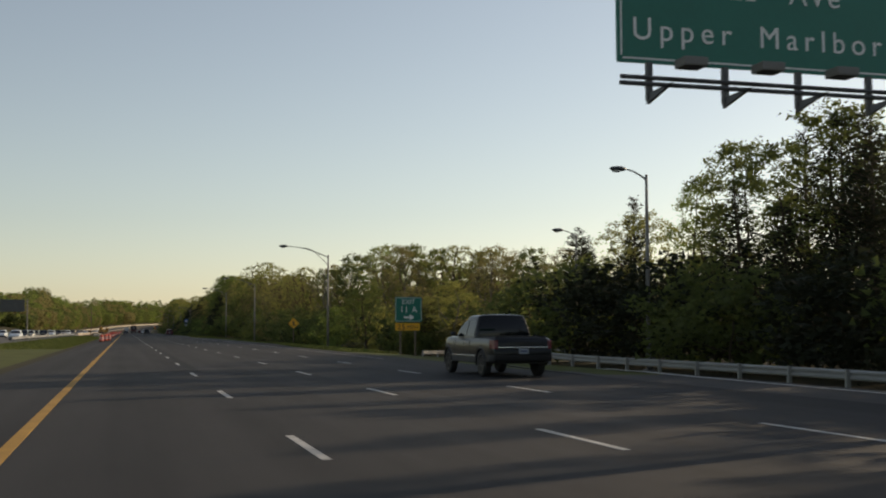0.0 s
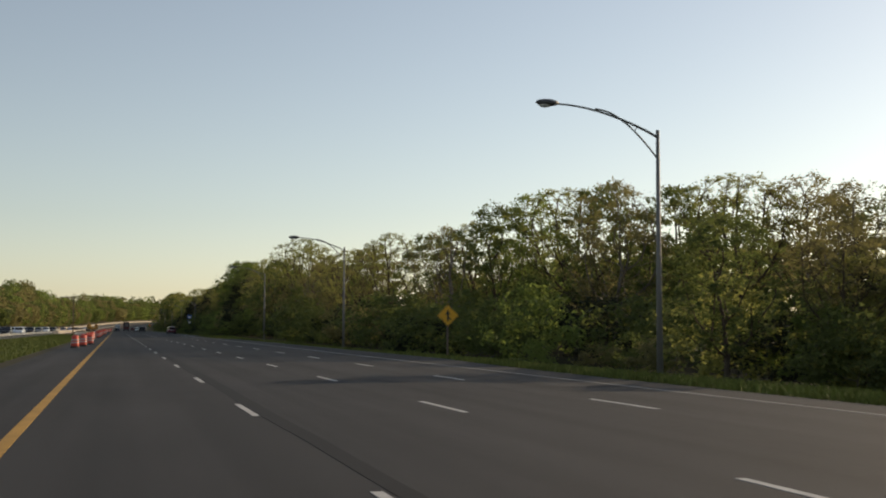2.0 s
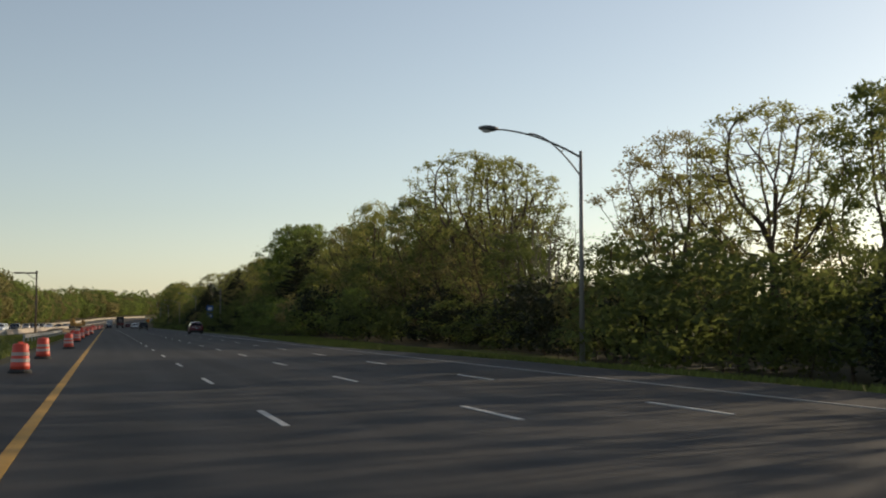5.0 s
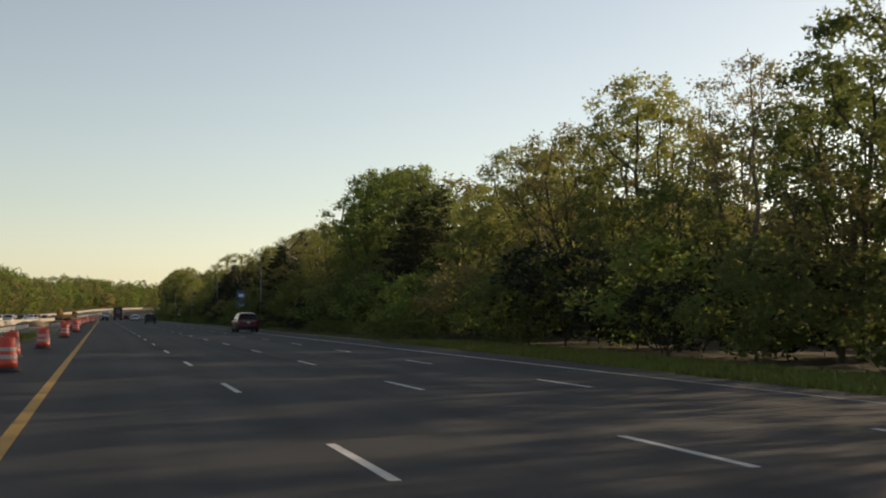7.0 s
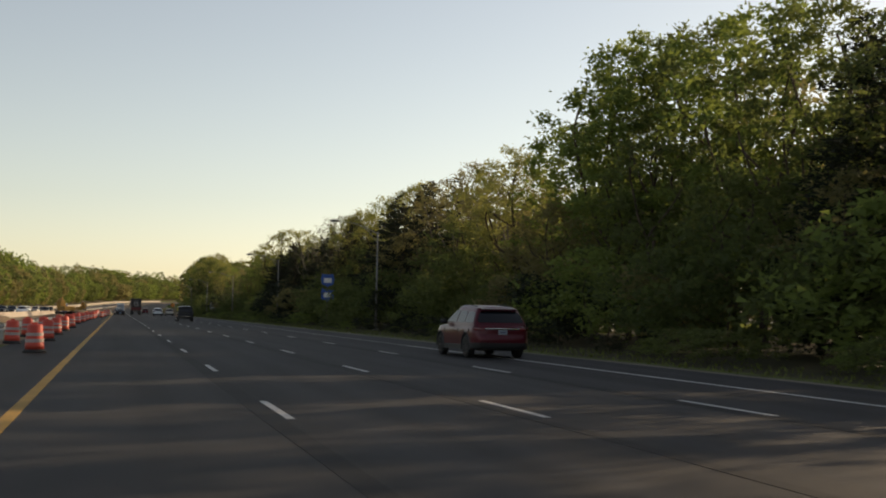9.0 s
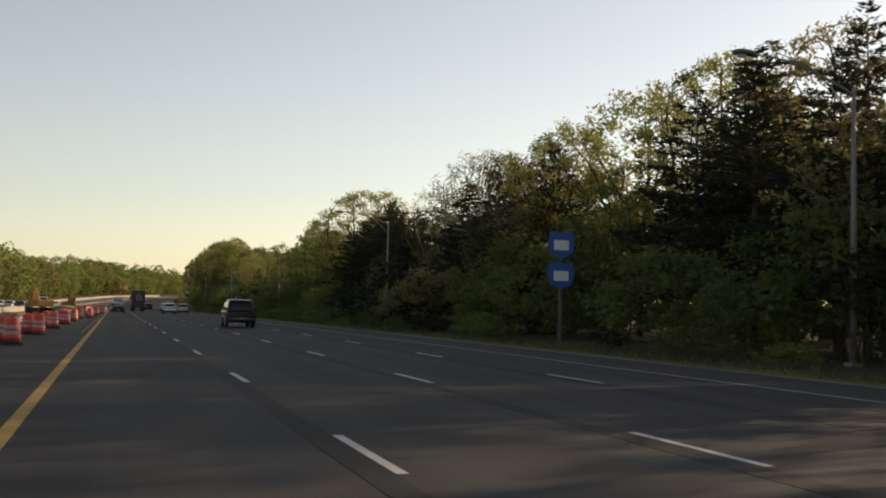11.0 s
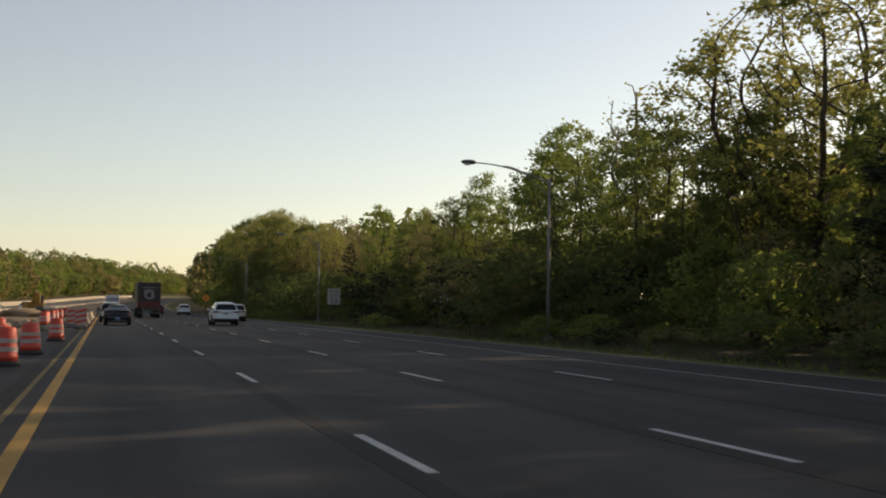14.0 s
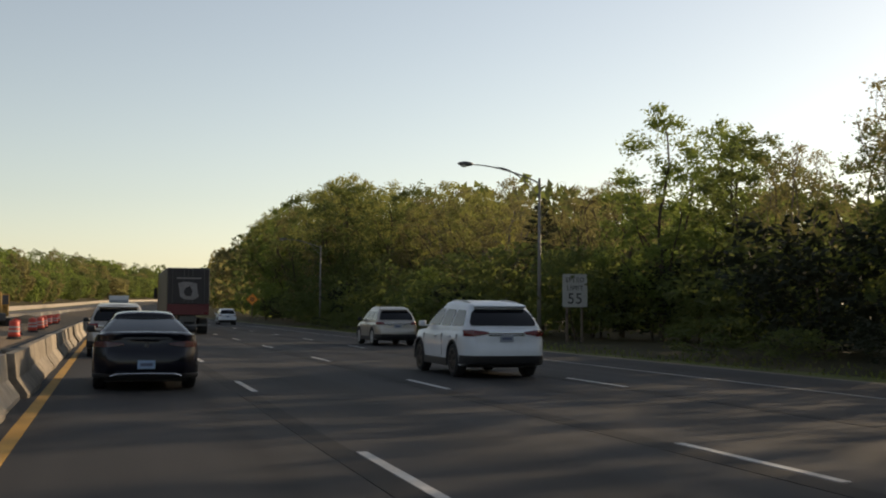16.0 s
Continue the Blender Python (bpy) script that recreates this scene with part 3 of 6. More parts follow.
KINDS = {
    "full": [broadleaf(11, LEAF, BARK, total=7600, size=0.205), broadleaf(12, LEAF, BARK, total=7600, size=0.205, widest=0.55, spread=4.1)],
    "fresh": [broadleaf(21, LEAF_FRESH, BARK, total=7800, size=0.205, spread=4.6), broadleaf(22, LEAF_FRESH, GREY_BARK, total=7600, size=0.205, widest=0.35, spread=4.2)],
    "yellow": [broadleaf(31, LEAF_YELLOW, GREY_BARK, total=6800, size=0.185, spread=4.1, base=0.25), broadleaf(32, LEAF_YELLOW, BARK, total=6600, size=0.185, widest=0.6, spread=3.9, base=0.28)],
    "olive": [broadleaf(41, LEAF_OLIVE, GREY_BARK, total=6200, size=0.17, clump=0.32, spread=4.3, base=0.25, finest=0.022), broadleaf(42, LEAF_OLIVE, BARK, total=6000, size=0.17, clump=0.3, widest=0.6, spread=4.4, base=0.28, finest=0.022)],
    "oak": [broadleaf(51, LEAF_YELLOW, BARK, total=7800, size=0.145, clump=0.2, base=0.34, trunk=0.36, spread=5.0, widest=0.62, goals=1000, lumps=0.13, shell=0.36, kill=0.55, trunk_r=0.26, finest=0.0, up=0.05, stray=0.1, step=0.42), broadleaf(53, LEAF_YELLOW, BARK, total=7600, size=0.145, clump=0.2, base=0.36, trunk=0.4, spread=4.7, widest=0.6, goals=1000, lumps=0.13, shell=0.36, kill=0.55, trunk_r=0.26, finest=0.0, up=0.05, stray=0.1, step=0.42)],
    "maple": [broadleaf(56, LEAF_YELLOW, BARK, total=12500, size=0.165, clump=0.3, base=0.26, trunk=0.3, spread=5.0, widest=0.58, goals=800, lumps=0.15, shell=0.36, kill=0.62, trunk_r=0.26, finest=0.016, up=0.05, stray=0.1)],
    "young": [broadleaf(61, LEAF_FRESH, BARK, total=6600, size=0.19, spread=3.0, base=0.1, widest=0.35, lumps=0.3, up=0.25, goals=420), broadleaf(62, LEAF, BARK, total=6600, size=0.19, spread=2.7, base=0.08, widest=0.4, lumps=0.24, up=0.25, goals=420)],
    "fan": [broadleaf(65, LEAF, GREY_BARK, total=3600, size=0.105, clump=0.18, base=0.3, trunk=0.2, spread=4.8, widest=0.7, goals=1100, lumps=0.1, shell=0.5, kill=0.5, finest=0.0, up=0.35, trunk_r=0.2, stray=0.15, step=0.45)],
    "pine": [conifer(71, LEAF_DARK, base=0.2, width=4.0, total=6800, whorl=1.0, droop=0.06), conifer(72, LEAF_DARK, base=0.26, width=3.7, total=6600, whorl=1.1, droop=0.12)],
    "cedar": [conifer(81, LEAF_DARK, base=0.04, width=2.7, total=6400, whorl=0.62, flat_=0.2, droop=-0.25, crown=0.62, size=0.24), conifer(82, LEAF_DARK, base=0.06, width=3.0, total=6400, whorl=0.66, flat_=0.2, droop=-0.2, crown=0.7, size=0.24)],
    "back": [broadleaf(111, LEAF, BARK, total=3000, size=0.29, clump=0.5, goals=260, kill=1.0), broadleaf(112, LEAF_OLIVE, BARK, total=2900, size=0.29, clump=0.5, goals=260, kill=1.0), broadleaf(113, LEAF, BARK, total=2900, size=0.29, clump=0.5, goals=260, kill=1.0, widest=0.6)],
    "bare": [broadleaf(91, LEAF_OLIVE, GREY_BARK, total=120, size=0.15, base=0.3, trunk=0.3, spread=2.4, widest=0.75, goals=160, up=0.35, trunk_r=0.17, finest=0.0)],
    "shrub": [bush(101, LEAF), bush(102, LEAF, width=2.6), bush(103, LEAF_DARK, width=2.3), bush(104, LEAF_FRESH), bush(105, LEAF_OLIVE), bush(106, LEAF_YELLOW)],
}
LABELS = {
    "full": "broad green leafy tree at the edge of the wood", "fresh": "dense fresh green tree at the edge of the wood", "yellow": "yellow green tree in young spring leaf",
    "olive": "olive brown tree with budding spring leaves", "oak": "tall spreading oak with thin spring foliage", "maple": "broad round crowned tree in light spring leaf", "young": "slender upright tree with bright green leaves",
    "pine": "dark pine with layered open branches", "cedar": "dense dark conical evergreen tree", "bare": "bare dead tree with grey upright branches", "fan": "tall tree with upright fine twigs and opening buds", "back": "leafy tree in the second row of the wood", "shrub": "dense leafy shrub under the trees",
}
def plant(kind, x, y, height, turn, pick=0, wide=1.0, category="tree", label=""):
    if 73 < y < 97 and 20 < x < 49 or kind in ("shrub", "back") and x < 26.5 and (564 < y < 581 or 534 < y < 548 or 414 < y < 423):
        return None
    stem_me, crown_me, h = KINDS[kind][pick % len(KINDS[kind])]
    k = height / h
    shrub = kind == "shrub"
    m = Matrix.Translation(spot(x, y, 0)) @ pose(0, 0, 0, 0, 0, turn) @ Matrix.Diagonal((k * wide, k * wide, k, 1))
    t = tagged(new("shrub" if shrub else "bare_tree" if kind == "bare" else "evergreen_tree" if kind in ("pine", "cedar") else "tree"), label or LABELS[kind], "shrub" if shrub else category,
               "shrubs along the wood" if shrub else "trees along the road")
    t.matrix_basis = m
    for name, me in (("stem" if shrub else "trunk", stem_me), ("foliage" if shrub else "crown", crown_me)):
        ob = new(name, me)
        ob.parent = t
    return t


tops = table((20, 10.5), (30, 10.2), (38, 11.0), (45, 12.0), (56, 10.9), (66, 8.4), (75, 7.0), (84, 6.8), (95, 8.8), (105, 8.9), (115, 10.1), (125, 11.0), (140, 12.0), (155, 12.4), (165, 11.2), (178, 12.0), (195, 12.0), (212, 12.2), (220, 11.6), (226, 8.5), (233, 6.4),
             (240, 6.0), (243, 8.4), (247, 11.5), (252, 14.0), (263, 16.6), (270, 14.2), (277, 13.8), (286, 15.6), (300, 15.6), (312, 14.0), (322, 12.3), (334, 13.9), (345, 15.5), (353, 17.6), (370, 18.2), (380, 14.2), (392, 14.0), (404, 15.2), (418, 16.2), (430, 15.4), (443, 14.0), (453, 13.3),
             (463, 15.0), (473, 12.0), (484, 13.0), (494, 12.3), (503, 10.8), (513, 10.8), (523, 12.4), (535, 14.2), (542, 13.4), (549, 10.6), (555, 11.0), (560, 13.2), (566, 9.8), (573, 9.3), (584, 12.1), (593, 10.4), (606, 10.4), (618, 12.3), (632, 13.4), (650, 14.8), (664, 18.6), (690, 19.8), (760, 20.6), (820, 21.2), (920, 21.0), (1100, 18.0))
kinds_along = [(48, ("cedar", "full", "cedar")), (60, ("young", "full")), (80, ("pine", "cedar")), (112, ("full", "olive", "pine")), (136, ("oak", "full", "olive")), (165, ("full", "oak", "fresh")), (176, ("olive", "oak")), (236, ("oak", "olive", "oak", "full")),
               (247, ("cedar", "full")), (272, ("full", "olive")), (306, ("yellow", "full", "olive")), (326, ("yellow", "full")), (344, ("pine", "full")), (380, ("fresh", "full")), (400, ("olive", "yellow")), (425, ("pine", "olive", "pine")), (438, ("maple", "yellow")), (454, ("pine", "cedar")),
               (472, ("fan", "olive")), (499, ("pine", "pine", "cedar")), (519, ("full", "full", "fresh")), (560, ("fresh", "full")), (577, ("olive", "full")), (592, ("young", "fresh")), (602, ("pine", "olive")), (636, ("olive", "yellow", "olive")), (664, ("full", "yellow")), (700, ("olive", "full", "yellow")), (9999, ("full", "olive", "fresh", "yellow"))]


def kind_at(y, i):
    for top, ks in kinds_along:
        if y < top:
            return ks[i % len(ks)]


rnd = random.Random(5)
row_x = table((20, 31.0), (70, 31.0), (85, 42.0), (112, 42.0), (135, 36.0), (150, 36.0), (175, 30.0), (1500, 30.0))
# trees before y 24 are out of view, added to shade the road
y, i = -36.0, 0
while y < 770:
    kind = kind_at(y, i)
    x = row_x(y) + rnd.uniform(-2.6, 2.6)
    h = (1.45 + (tops(y) - 1.45) * (1 + 0.4 * (x / 29.0 - 1))) * 0.98 - ramp_dip(x, y)
    if 246 < y < 270:
        h *= 0.66
    yy = y
    if x > 33:
        yy = y + (x - 29) * 1.2
    plant(kind, x, yy, h * rnd.uniform(0.93, 1.04), rnd.uniform(0, 360), i, rnd.uniform(0.9, 1.15))
    y += rnd.uniform(4.6, 7.0) * (1.25 if kind == "oak" else 0.8 if kind in ("pine", "cedar", "young") else 1.0) * (0.85 if 495 < y < 640 else 1.0 if y < 680 else 1.7)
    i += 1
y = 40.0
while y < 760:
    kind = kind_at(y, i)
    x = row_x(y) + rnd.uniform(7, 15)
    if 236 < y < 266:
        y += 9
        continue
    plant("pine" if kind == "pine" else "back", x, y, (1.45 + (tops(y) - 1.45) * x / 29.0) * rnd.uniform(0.55, 0.76), rnd.uniform(0, 360), i, rnd.uniform(0.95, 1.25))
    y += rnd.uniform(8.0, 12.0)
    i += 1
# dark evergreens beside the exit lane
# the two before y 25 stand out of view, added for their shadow
for x, y, h, k in ((29, 40, 10.6, 0), (31, 45, 12.2, 1), (27, 47.5, 8.6, 0), (33, 51, 12.4, 0), (28.5, 36, 9.8, 1), (26, 42, 7.2, 1), (30, 55, 8.8, 0), (27, 31, 9.2, 0), (26.5, 24, 8.6, 1), (28, 17, 9.6, 0), (27, 66, 7.2, 1), (29, 71, 8.6, 0)):
    plant("cedar", x + 1.0, y, h, rnd.uniform(0, 360), k, 1.45)
for k in range(16):
    plant("shrub", 24.0 + rnd.uniform(-1, 2.5), 14 + k * 3.3, rnd.uniform(3, 5.5), rnd.uniform(0, 360), rnd.choice((1, 2, 2, 0)), 1.4)
# smaller trees and shrubs in front
y = 62.0
while y < 700:
    edge = 27.5 if y < 80 else 21.0 + max(0.0, 0.35 * (150 - y) / 10) if y < 150 else 22.3
    if y < 112:
        edge = max(edge, ramp_left(y) + (-4.0 if y > 96 else 11.0))
    x = edge + rnd.uniform(-1.0, 3.4)
    h = rnd.uniform(2.6, 5.6) * (0.55 if 76 < y < 128 else 0.6 if y < 77 else 1.0)
    # darkest shrub at y 224 to 264 puts the shade into leaf colour
    plant("shrub", x + (3.5 if 226 < y < 264 else 0), y, h, rnd.uniform(0, 360), 2 if y < 75 or 224 < y < 264 else rnd.choice((0, 1, 1, 2, 2, 0, 1, 4, 0, 3)), rnd.uniform(0.9, 1.5))
    y += rnd.uniform(2.6, 4.6)
# low creepers and weeds along the outer verge
y = 300.0
while y < 640:
    plant("shrub", 18.6 + rnd.uniform(-0.7, 1.6), y, rnd.uniform(0.5, 1.5), rnd.uniform(0, 360), rnd.choice((0, 1, 1, 2, 3)), rnd.uniform(1.6, 2.6))
    y += rnd.uniform(3.0, 5.5)
# dense low growth inside the wood
y = 104.0
while y < 660:
    plant("shrub", (30.5 if y < 150 else 27.2) + rnd.uniform(-1.2, 1.6), y, rnd.uniform(2.8, 4.6), rnd.uniform(0, 360), rnd.choice((0, 1, 2, 1)), rnd.uniform(1.2, 1.7))
    y += rnd.uniform(5.5, 8.0)
y = 120.0
while y < 690:
    if 232 < y < 262:
        y += 10
        continue
    plant("back", row_x(y) - rnd.uniform(2.5, 5.0), y, tops(y) * rnd.uniform(0.42, 0.66), rnd.uniform(0, 360), i, rnd.uniform(1.0, 1.5))
    y += rnd.uniform(8, 14)
    i += 1
# screen of trees behind the bend of the ramp
for k in range(11):
    plant(("full", "olive", "cedar", "full", "olive")[k % 5], 22.5 + k * 2.7 + rnd.uniform(-1, 1), 99.5 + rnd.uniform(0, 5) + 0.15 * k, rnd.uniform(4.8, 6.8), rnd.uniform(0, 360), k, 1.25)
for k in range(12):
    plant("shrub", 24 + k * 2.2, 97.8 + rnd.uniform(0, 2), rnd.uniform(2.2, 3.8), rnd.uniform(0, 360), rnd.choice((0, 1, 3, 4)), 1.2)
# low growth set back behind the two roadside boards
for k, y in enumerate((535, 539, 543, 547, 565, 568.5, 572, 575.5, 579, 582)):
    plant("shrub", 27.0 + 0.5 * (k % 3), y, 3.6 + 0.4 * (k % 3), 77 * k, k % 2, 1.35)
# single trees that stand out
plant("bare", 27.0, 158.0, 11.0, 40, label="bare grey tree leaning out of the wood")
plant("bare", 27.5, 235.5, 8.6, 10)
plant("bare", 28.0, 524.0, 14.6, 80)
plant("yellow", 27.0, 103.0, 5.4, 15, 1, 1.3, label="bright yellow green small tree behind the ramp")
plant("fresh", 31.0, 366.0, 18.4, 100, 0, 1.15)
plant("oak", 31.0, 264.5, 17.4, 30, 0, 1.08)
plant("fan", 30.0, 245.0, 10.4, 75, 0, 1.3)
plant("yellow", 30.2, 315.0, 14.6, 115, 1, 1.1)
plant("yellow", 29.5, 61.0, 8.7, 75, 1, 1.2)
plant("oak", 30.5, 252.5, 15.2, 200, 1, 1.05)
plant("pine", 27.5, 484.0, 12.8, 60, 0, 1.1)
for x, y, h, k in ((25.6, 474, 11.4, 0), (26.2, 479, 12.4, 1), (25.2, 487, 11.0, 0), (27.4, 492, 12.6, 1), (26, 497, 10.6, 0), (27, 437, 12.6, 1), (28.5, 441, 13.6, 0), (26, 446, 12.2, 1), (29, 450, 13.2, 0), (26.5, 454, 11.6, 1), (25.2, 404, 11.5, 0), (26.5, 412, 13.4, 1), (27.5, 419, 13.0, 0), (26, 331, 11.8, 1), (27.5, 338, 12.4, 0)):
    plant("pine" if (int(y) + k) % 3 else "cedar", x, y, h, rnd.uniform(0, 360), k, 1.25)
for k, (kind, x, y, h) in enumerate((("full", 33, 463, 10.2), ("pine", 28.8, 466, 9.6), ("pine", 28.6, 461, 10.0), ("cedar", 30, 457, 9.4), ("fan", 30.5, 460, 15.2), ("fan", 32, 466.5, 15.6), ("full", 33.5, 471, 10.4), ("pine", 33, 480, 12.2), ("pine", 34, 488, 12.6), ("pine", 32, 494, 11.6), ("cedar", 31, 485, 11.0))):
    plant(kind, x, y, h, 50 * k, k, 1.15)
for k in range(13):
    plant("shrub", 34.0 + 2.2 * (k % 3), 224 + 4.2 * k, 3.2 + 0.4 * (k % 3), 61 * k, (0, 1, 2)[k % 3], 1.5)
for k, (x, y, h) in enumerate(((29.5, 481, 11.8), (30, 489.5, 12.4), (28.5, 500, 11.0), (31.5, 496, 11.8), (29, 475, 11.2))):
    plant("pine", x, y, h, 70 * k, k, 1.3)
plant("young", 31.5, 561.5, 13.5, 200, 0, 1.12, label="tall knobbly tree in bright young leaf")
plant("maple", 30.5, 510.5, 16.4, 130, 0, 1.3)
plant("maple", 33.5, 516.0, 13.8, 20, 0, 1.1)
plant("pine", 30.0, 72.2, 9.4, 30, 0, 1.0)
plant("yellow", 28.6, 98.8, 6.8, 15, 0, 1.35, label="bright yellow green small tree behind the ramp")
# yellow green bushes, leaf picks brightened to carry the sunlit look
for x, y, h, k in ((24.0, 108.0, 4.3, 5), (25.6, 103.5, 3.2, 3), (25.0, 100.5, 2.4, 5)):
    plant("shrub", x, y, h, 40 * k + 7 * y, k, 1.15, label="sunlit yellow green bush at the mouth of the ramp")
plant("young", 26.5, 580.0, 11.9, 30, 0, 1.1)
def far_wood(name, spots, seed, label="distant green wood closing the view", mixed=False, n=520, size=1.0):
    """A distant wood: crowns of loose leaf clumps, too far off to count."""
    rng = np.random.default_rng(seed)
    cs, ss = [], []
    for x, y, z, h, r in spots:
        d = rng.normal(size=(n, 3))
        d /= np.linalg.norm(d, axis=1)[:, None]
        lump = 1 + 0.16 * np.sin(d[:, 0] * 5 + x) * np.cos(d[:, 1] * 4 + y) + 0.1 * np.sin(d[:, 2] * 7 + x + y)
        low = d[:, 2] < 0
        half = np.where(low, h * 0.6, h * 0.38)
        wide = r * np.where(low, 0.95 - 0.2 * d[:, 2] ** 2, 1.0)
        cs.append(np.array([x, y, z + h * 0.62]) + d * np.stack([wide, wide, half], 1) * (lump * rng.uniform(0.55, 1.0, size=n) ** 0.25)[:, None])
        ss.append(rng.uniform(0.55, 1.25, size=n) * (r / 4.5) * size)
    me = leaves_mesh(name, np.concatenate(cs), np.concatenate(ss), LEAF, rng, 0.1, 0.55)
    if mixed:
        me.materials.append(LEAF_FRESH)
        me.materials.append(LEAF_OLIVE)
        me.polygons.foreach_set("material_index", np.repeat(rng.choice(3, size=len(spots), p=(0.46, 0.22, 0.32)), n).astype(np.int32))
    return tagged(new(name, me), label, "wood", kind="stuff")


# wood across the motorway
west_top = table((240, 7.5), (440, 9.0), (475, 12.0), (520, 13.5), (600, 17.0), (675, 20.5), (794, 24.5), (825, 23.5), (900, 20.0), (1012, 19.0), (1100, 22.0), (1400, 25.0))
spots = []
y = 240.0
while y < 1720:
    near = y < 470
    for row in range(1 if near else 3):
        x = (-52 if near else -41) - row * 6.5 + rnd.uniform(-3, 3)
        h = west_top(y) * rnd.uniform(0.72, 1.02) * (0.62, 0.86, 1.06)[row] if not near else west_top(y) * rnd.uniform(0.72, 1.05)
        q = y + rnd.uniform(-3, 3)
        spots.append((x + bend(q), q, lie(x, q) - 1.0, h + 1.0, rnd.uniform(4.0, 7.4) * (1.0 if y < 1250 else 1.35)))
    y += rnd.uniform(6.0, 9.5) * (1.0 if y < 900 else 1.35 if y < 1250 else 2.0)
far_wood("wood_edge", spots, 17, "sunlit green and olive wood across the motorway", True, 680, 0.63)
# wood behind the roadside trees
spots = []
y = -40.0
while y < 760:
    for row in range(2):
        x = 45 + row * 9 + rnd.uniform(-3, 3) + (6 if y < 150 else 0)
        # height past y 330 is raised to keep low sun off the road
        top_z = (tops(y) if y > 20 else 10.0) * x / 29.0 * (0.36 if y < 150 else 0.26 if 240 < y < 312 else 0.47 if y < 330 else 0.58)
        spots.append((x, y + rnd.uniform(-2, 2), -0.8, top_z * rnd.uniform(0.8, 1.05), rnd.uniform(3.6, 5.0)))
    y += rnd.uniform(4.6, 6.6)
far_wood("wood_behind", spots, 27, "shaded dense wood behind the roadside trees", False, 260, 1.1)
spots = []
for k in range(110):
    x = -60 + k * 2.6 + rnd.uniform(-4, 4)
    y = 1700 + rnd.uniform(0, 60)
    spots.append((x, y, rise(y) - 1, rnd.uniform(21, 27), rnd.uniform(5.5, 8.0)))
for k in range(75):
    y = 740 + k * 7.5
    spots.append((31 + bend(y) + rnd.uniform(-2, 12), y, rise(y) - 1, rnd.uniform(18.5, 23.0), rnd.uniform(4.4, 6.0)))
far_wood("far_wood", spots, 7, mixed=True, n=400)

# tufts of grass along the verge
rng = np.random.default_rng(9)
def tufts(name, x0, x1, y0, y1, n, h, edge=road_edge):
    yy = rng.uniform(y0, y1, n)
    base = np.array([edge(v) for v in yy])
    xx = base + x0 + (x1 - x0) * rng.uniform(0, 1, n) ** 1.3
    hh = h * rng.uniform(0.4, 1.3, n)
    v = np.empty((n, 3, 3))
    a = rng.uniform(0, math.pi, n)
    w = 0.02 + 0.02 * rng.uniform(size=n)
    z = np.array([lie(p, q) for p, q in zip(xx, yy)]) - 0.03
    for k, s in ((0, -1), (1, 1)):
        v[:, k, 0], v[:, k, 1], v[:, k, 2] = xx + s * w * np.cos(a), yy + s * w * np.sin(a), z
    v[:, 2, 0], v[:, 2, 1], v[:, 2, 2] = xx + rng.normal(0, 0.1, n) * hh * 3, yy + rng.normal(0, 0.1, n) * hh * 3, z + hh
    me = bpy.data.meshes.new(name)
    me.vertices.add(3 * n)
    me.vertices.foreach_set("co", v.reshape(-1).astype(np.float32))
    me.loops.add(3 * n)
    me.loops.foreach_set("vertex_index", np.arange(3 * n, dtype=np.int32))
    me.polygons.add(n)
    me.polygons.foreach_set("loop_start", np.arange(0, 3 * n, 3, dtype=np.int32))
    me.update(calc_edges=True)
    me.materials.append(BLADES)
    return tagged(new(name, me), "tufts of long green grass on the verge", "grass", kind="stuff")


tufts("grass", -0.1, -8.5, 95, 330, 24000, 0.18, flat(-4.5))
tufts("grass", 0.1, 4.5, 76, 132, 20000, 0.22)
tufts("grass", 0.1, 6.5, 214, 300, 34000, 0.2)
tufts("grass", 0.2, 5.5, 132, 214, 16000, 0.2)
tufts("grass", 0.9, 5.0, 300, 640, 8000, 0.14)


# ---- signs, lamps and site furniture ----
SIGN_GREEN = material("green_sign_sheeting", (0.008, 0.145, 0.105), 0.45, vary=0.12, grain=8, coarse=1.2)
SIGN_WHITE = material("white_sign_sheeting", (0.72, 0.72, 0.70), 0.5, vary=0.08, grain=10, coarse=1.2)
SIGN_BLACK = material("black_sign_paint", (0.02, 0.02, 0.02), 0.5, vary=0.1)
SIGN_YELLOW = material("yellow_sign_sheeting", (0.72, 0.36, 0.02), 0.45, vary=0.1, grain=8, coarse=1.0)
SIGN_ORANGE = material("orange_sign_sheeting", (0.90, 0.30, 0.03), 0.45, vary=0.1, grain=8, coarse=1.0)
SIGN_BLUE = material("blue_sign_sheeting", (0.03, 0.10, 0.35), 0.45, vary=0.1)
ALU = material("bare_aluminium", (0.17, 0.165, 0.155), 0.6, metal=0.3, vary=0.12, grain=9, coarse=1.0)
STEEL = material("painted_dark_steel", (0.09, 0.09, 0.09), 0.5, metal=0.4, vary=0.2, grain=14, coarse=1.2)
LENS = material("lamp_glass", (0.55, 0.55, 0.52), 0.2, vary=0.05)
WOOD = material("weathered_wood", (0.13, 0.10, 0.075), 0.9, vary=0.35, grain=18, coarse=1.2, bump=0.5)
BARREL_ORANGE = material("orange_plastic", (0.56, 0.058, 0.03), 0.5, vary=0.12, grain=10, coarse=2.0, per_object=0.6)
REFLECTIVE = material("white_reflective_band", (0.46, 0.38, 0.35), 0.4, vary=0.1, grain=14, coarse=2.0)
RUBBER = material("black_rubber", (0.022, 0.022, 0.022), 0.85, vary=0.2, grain=20, coarse=2.0)


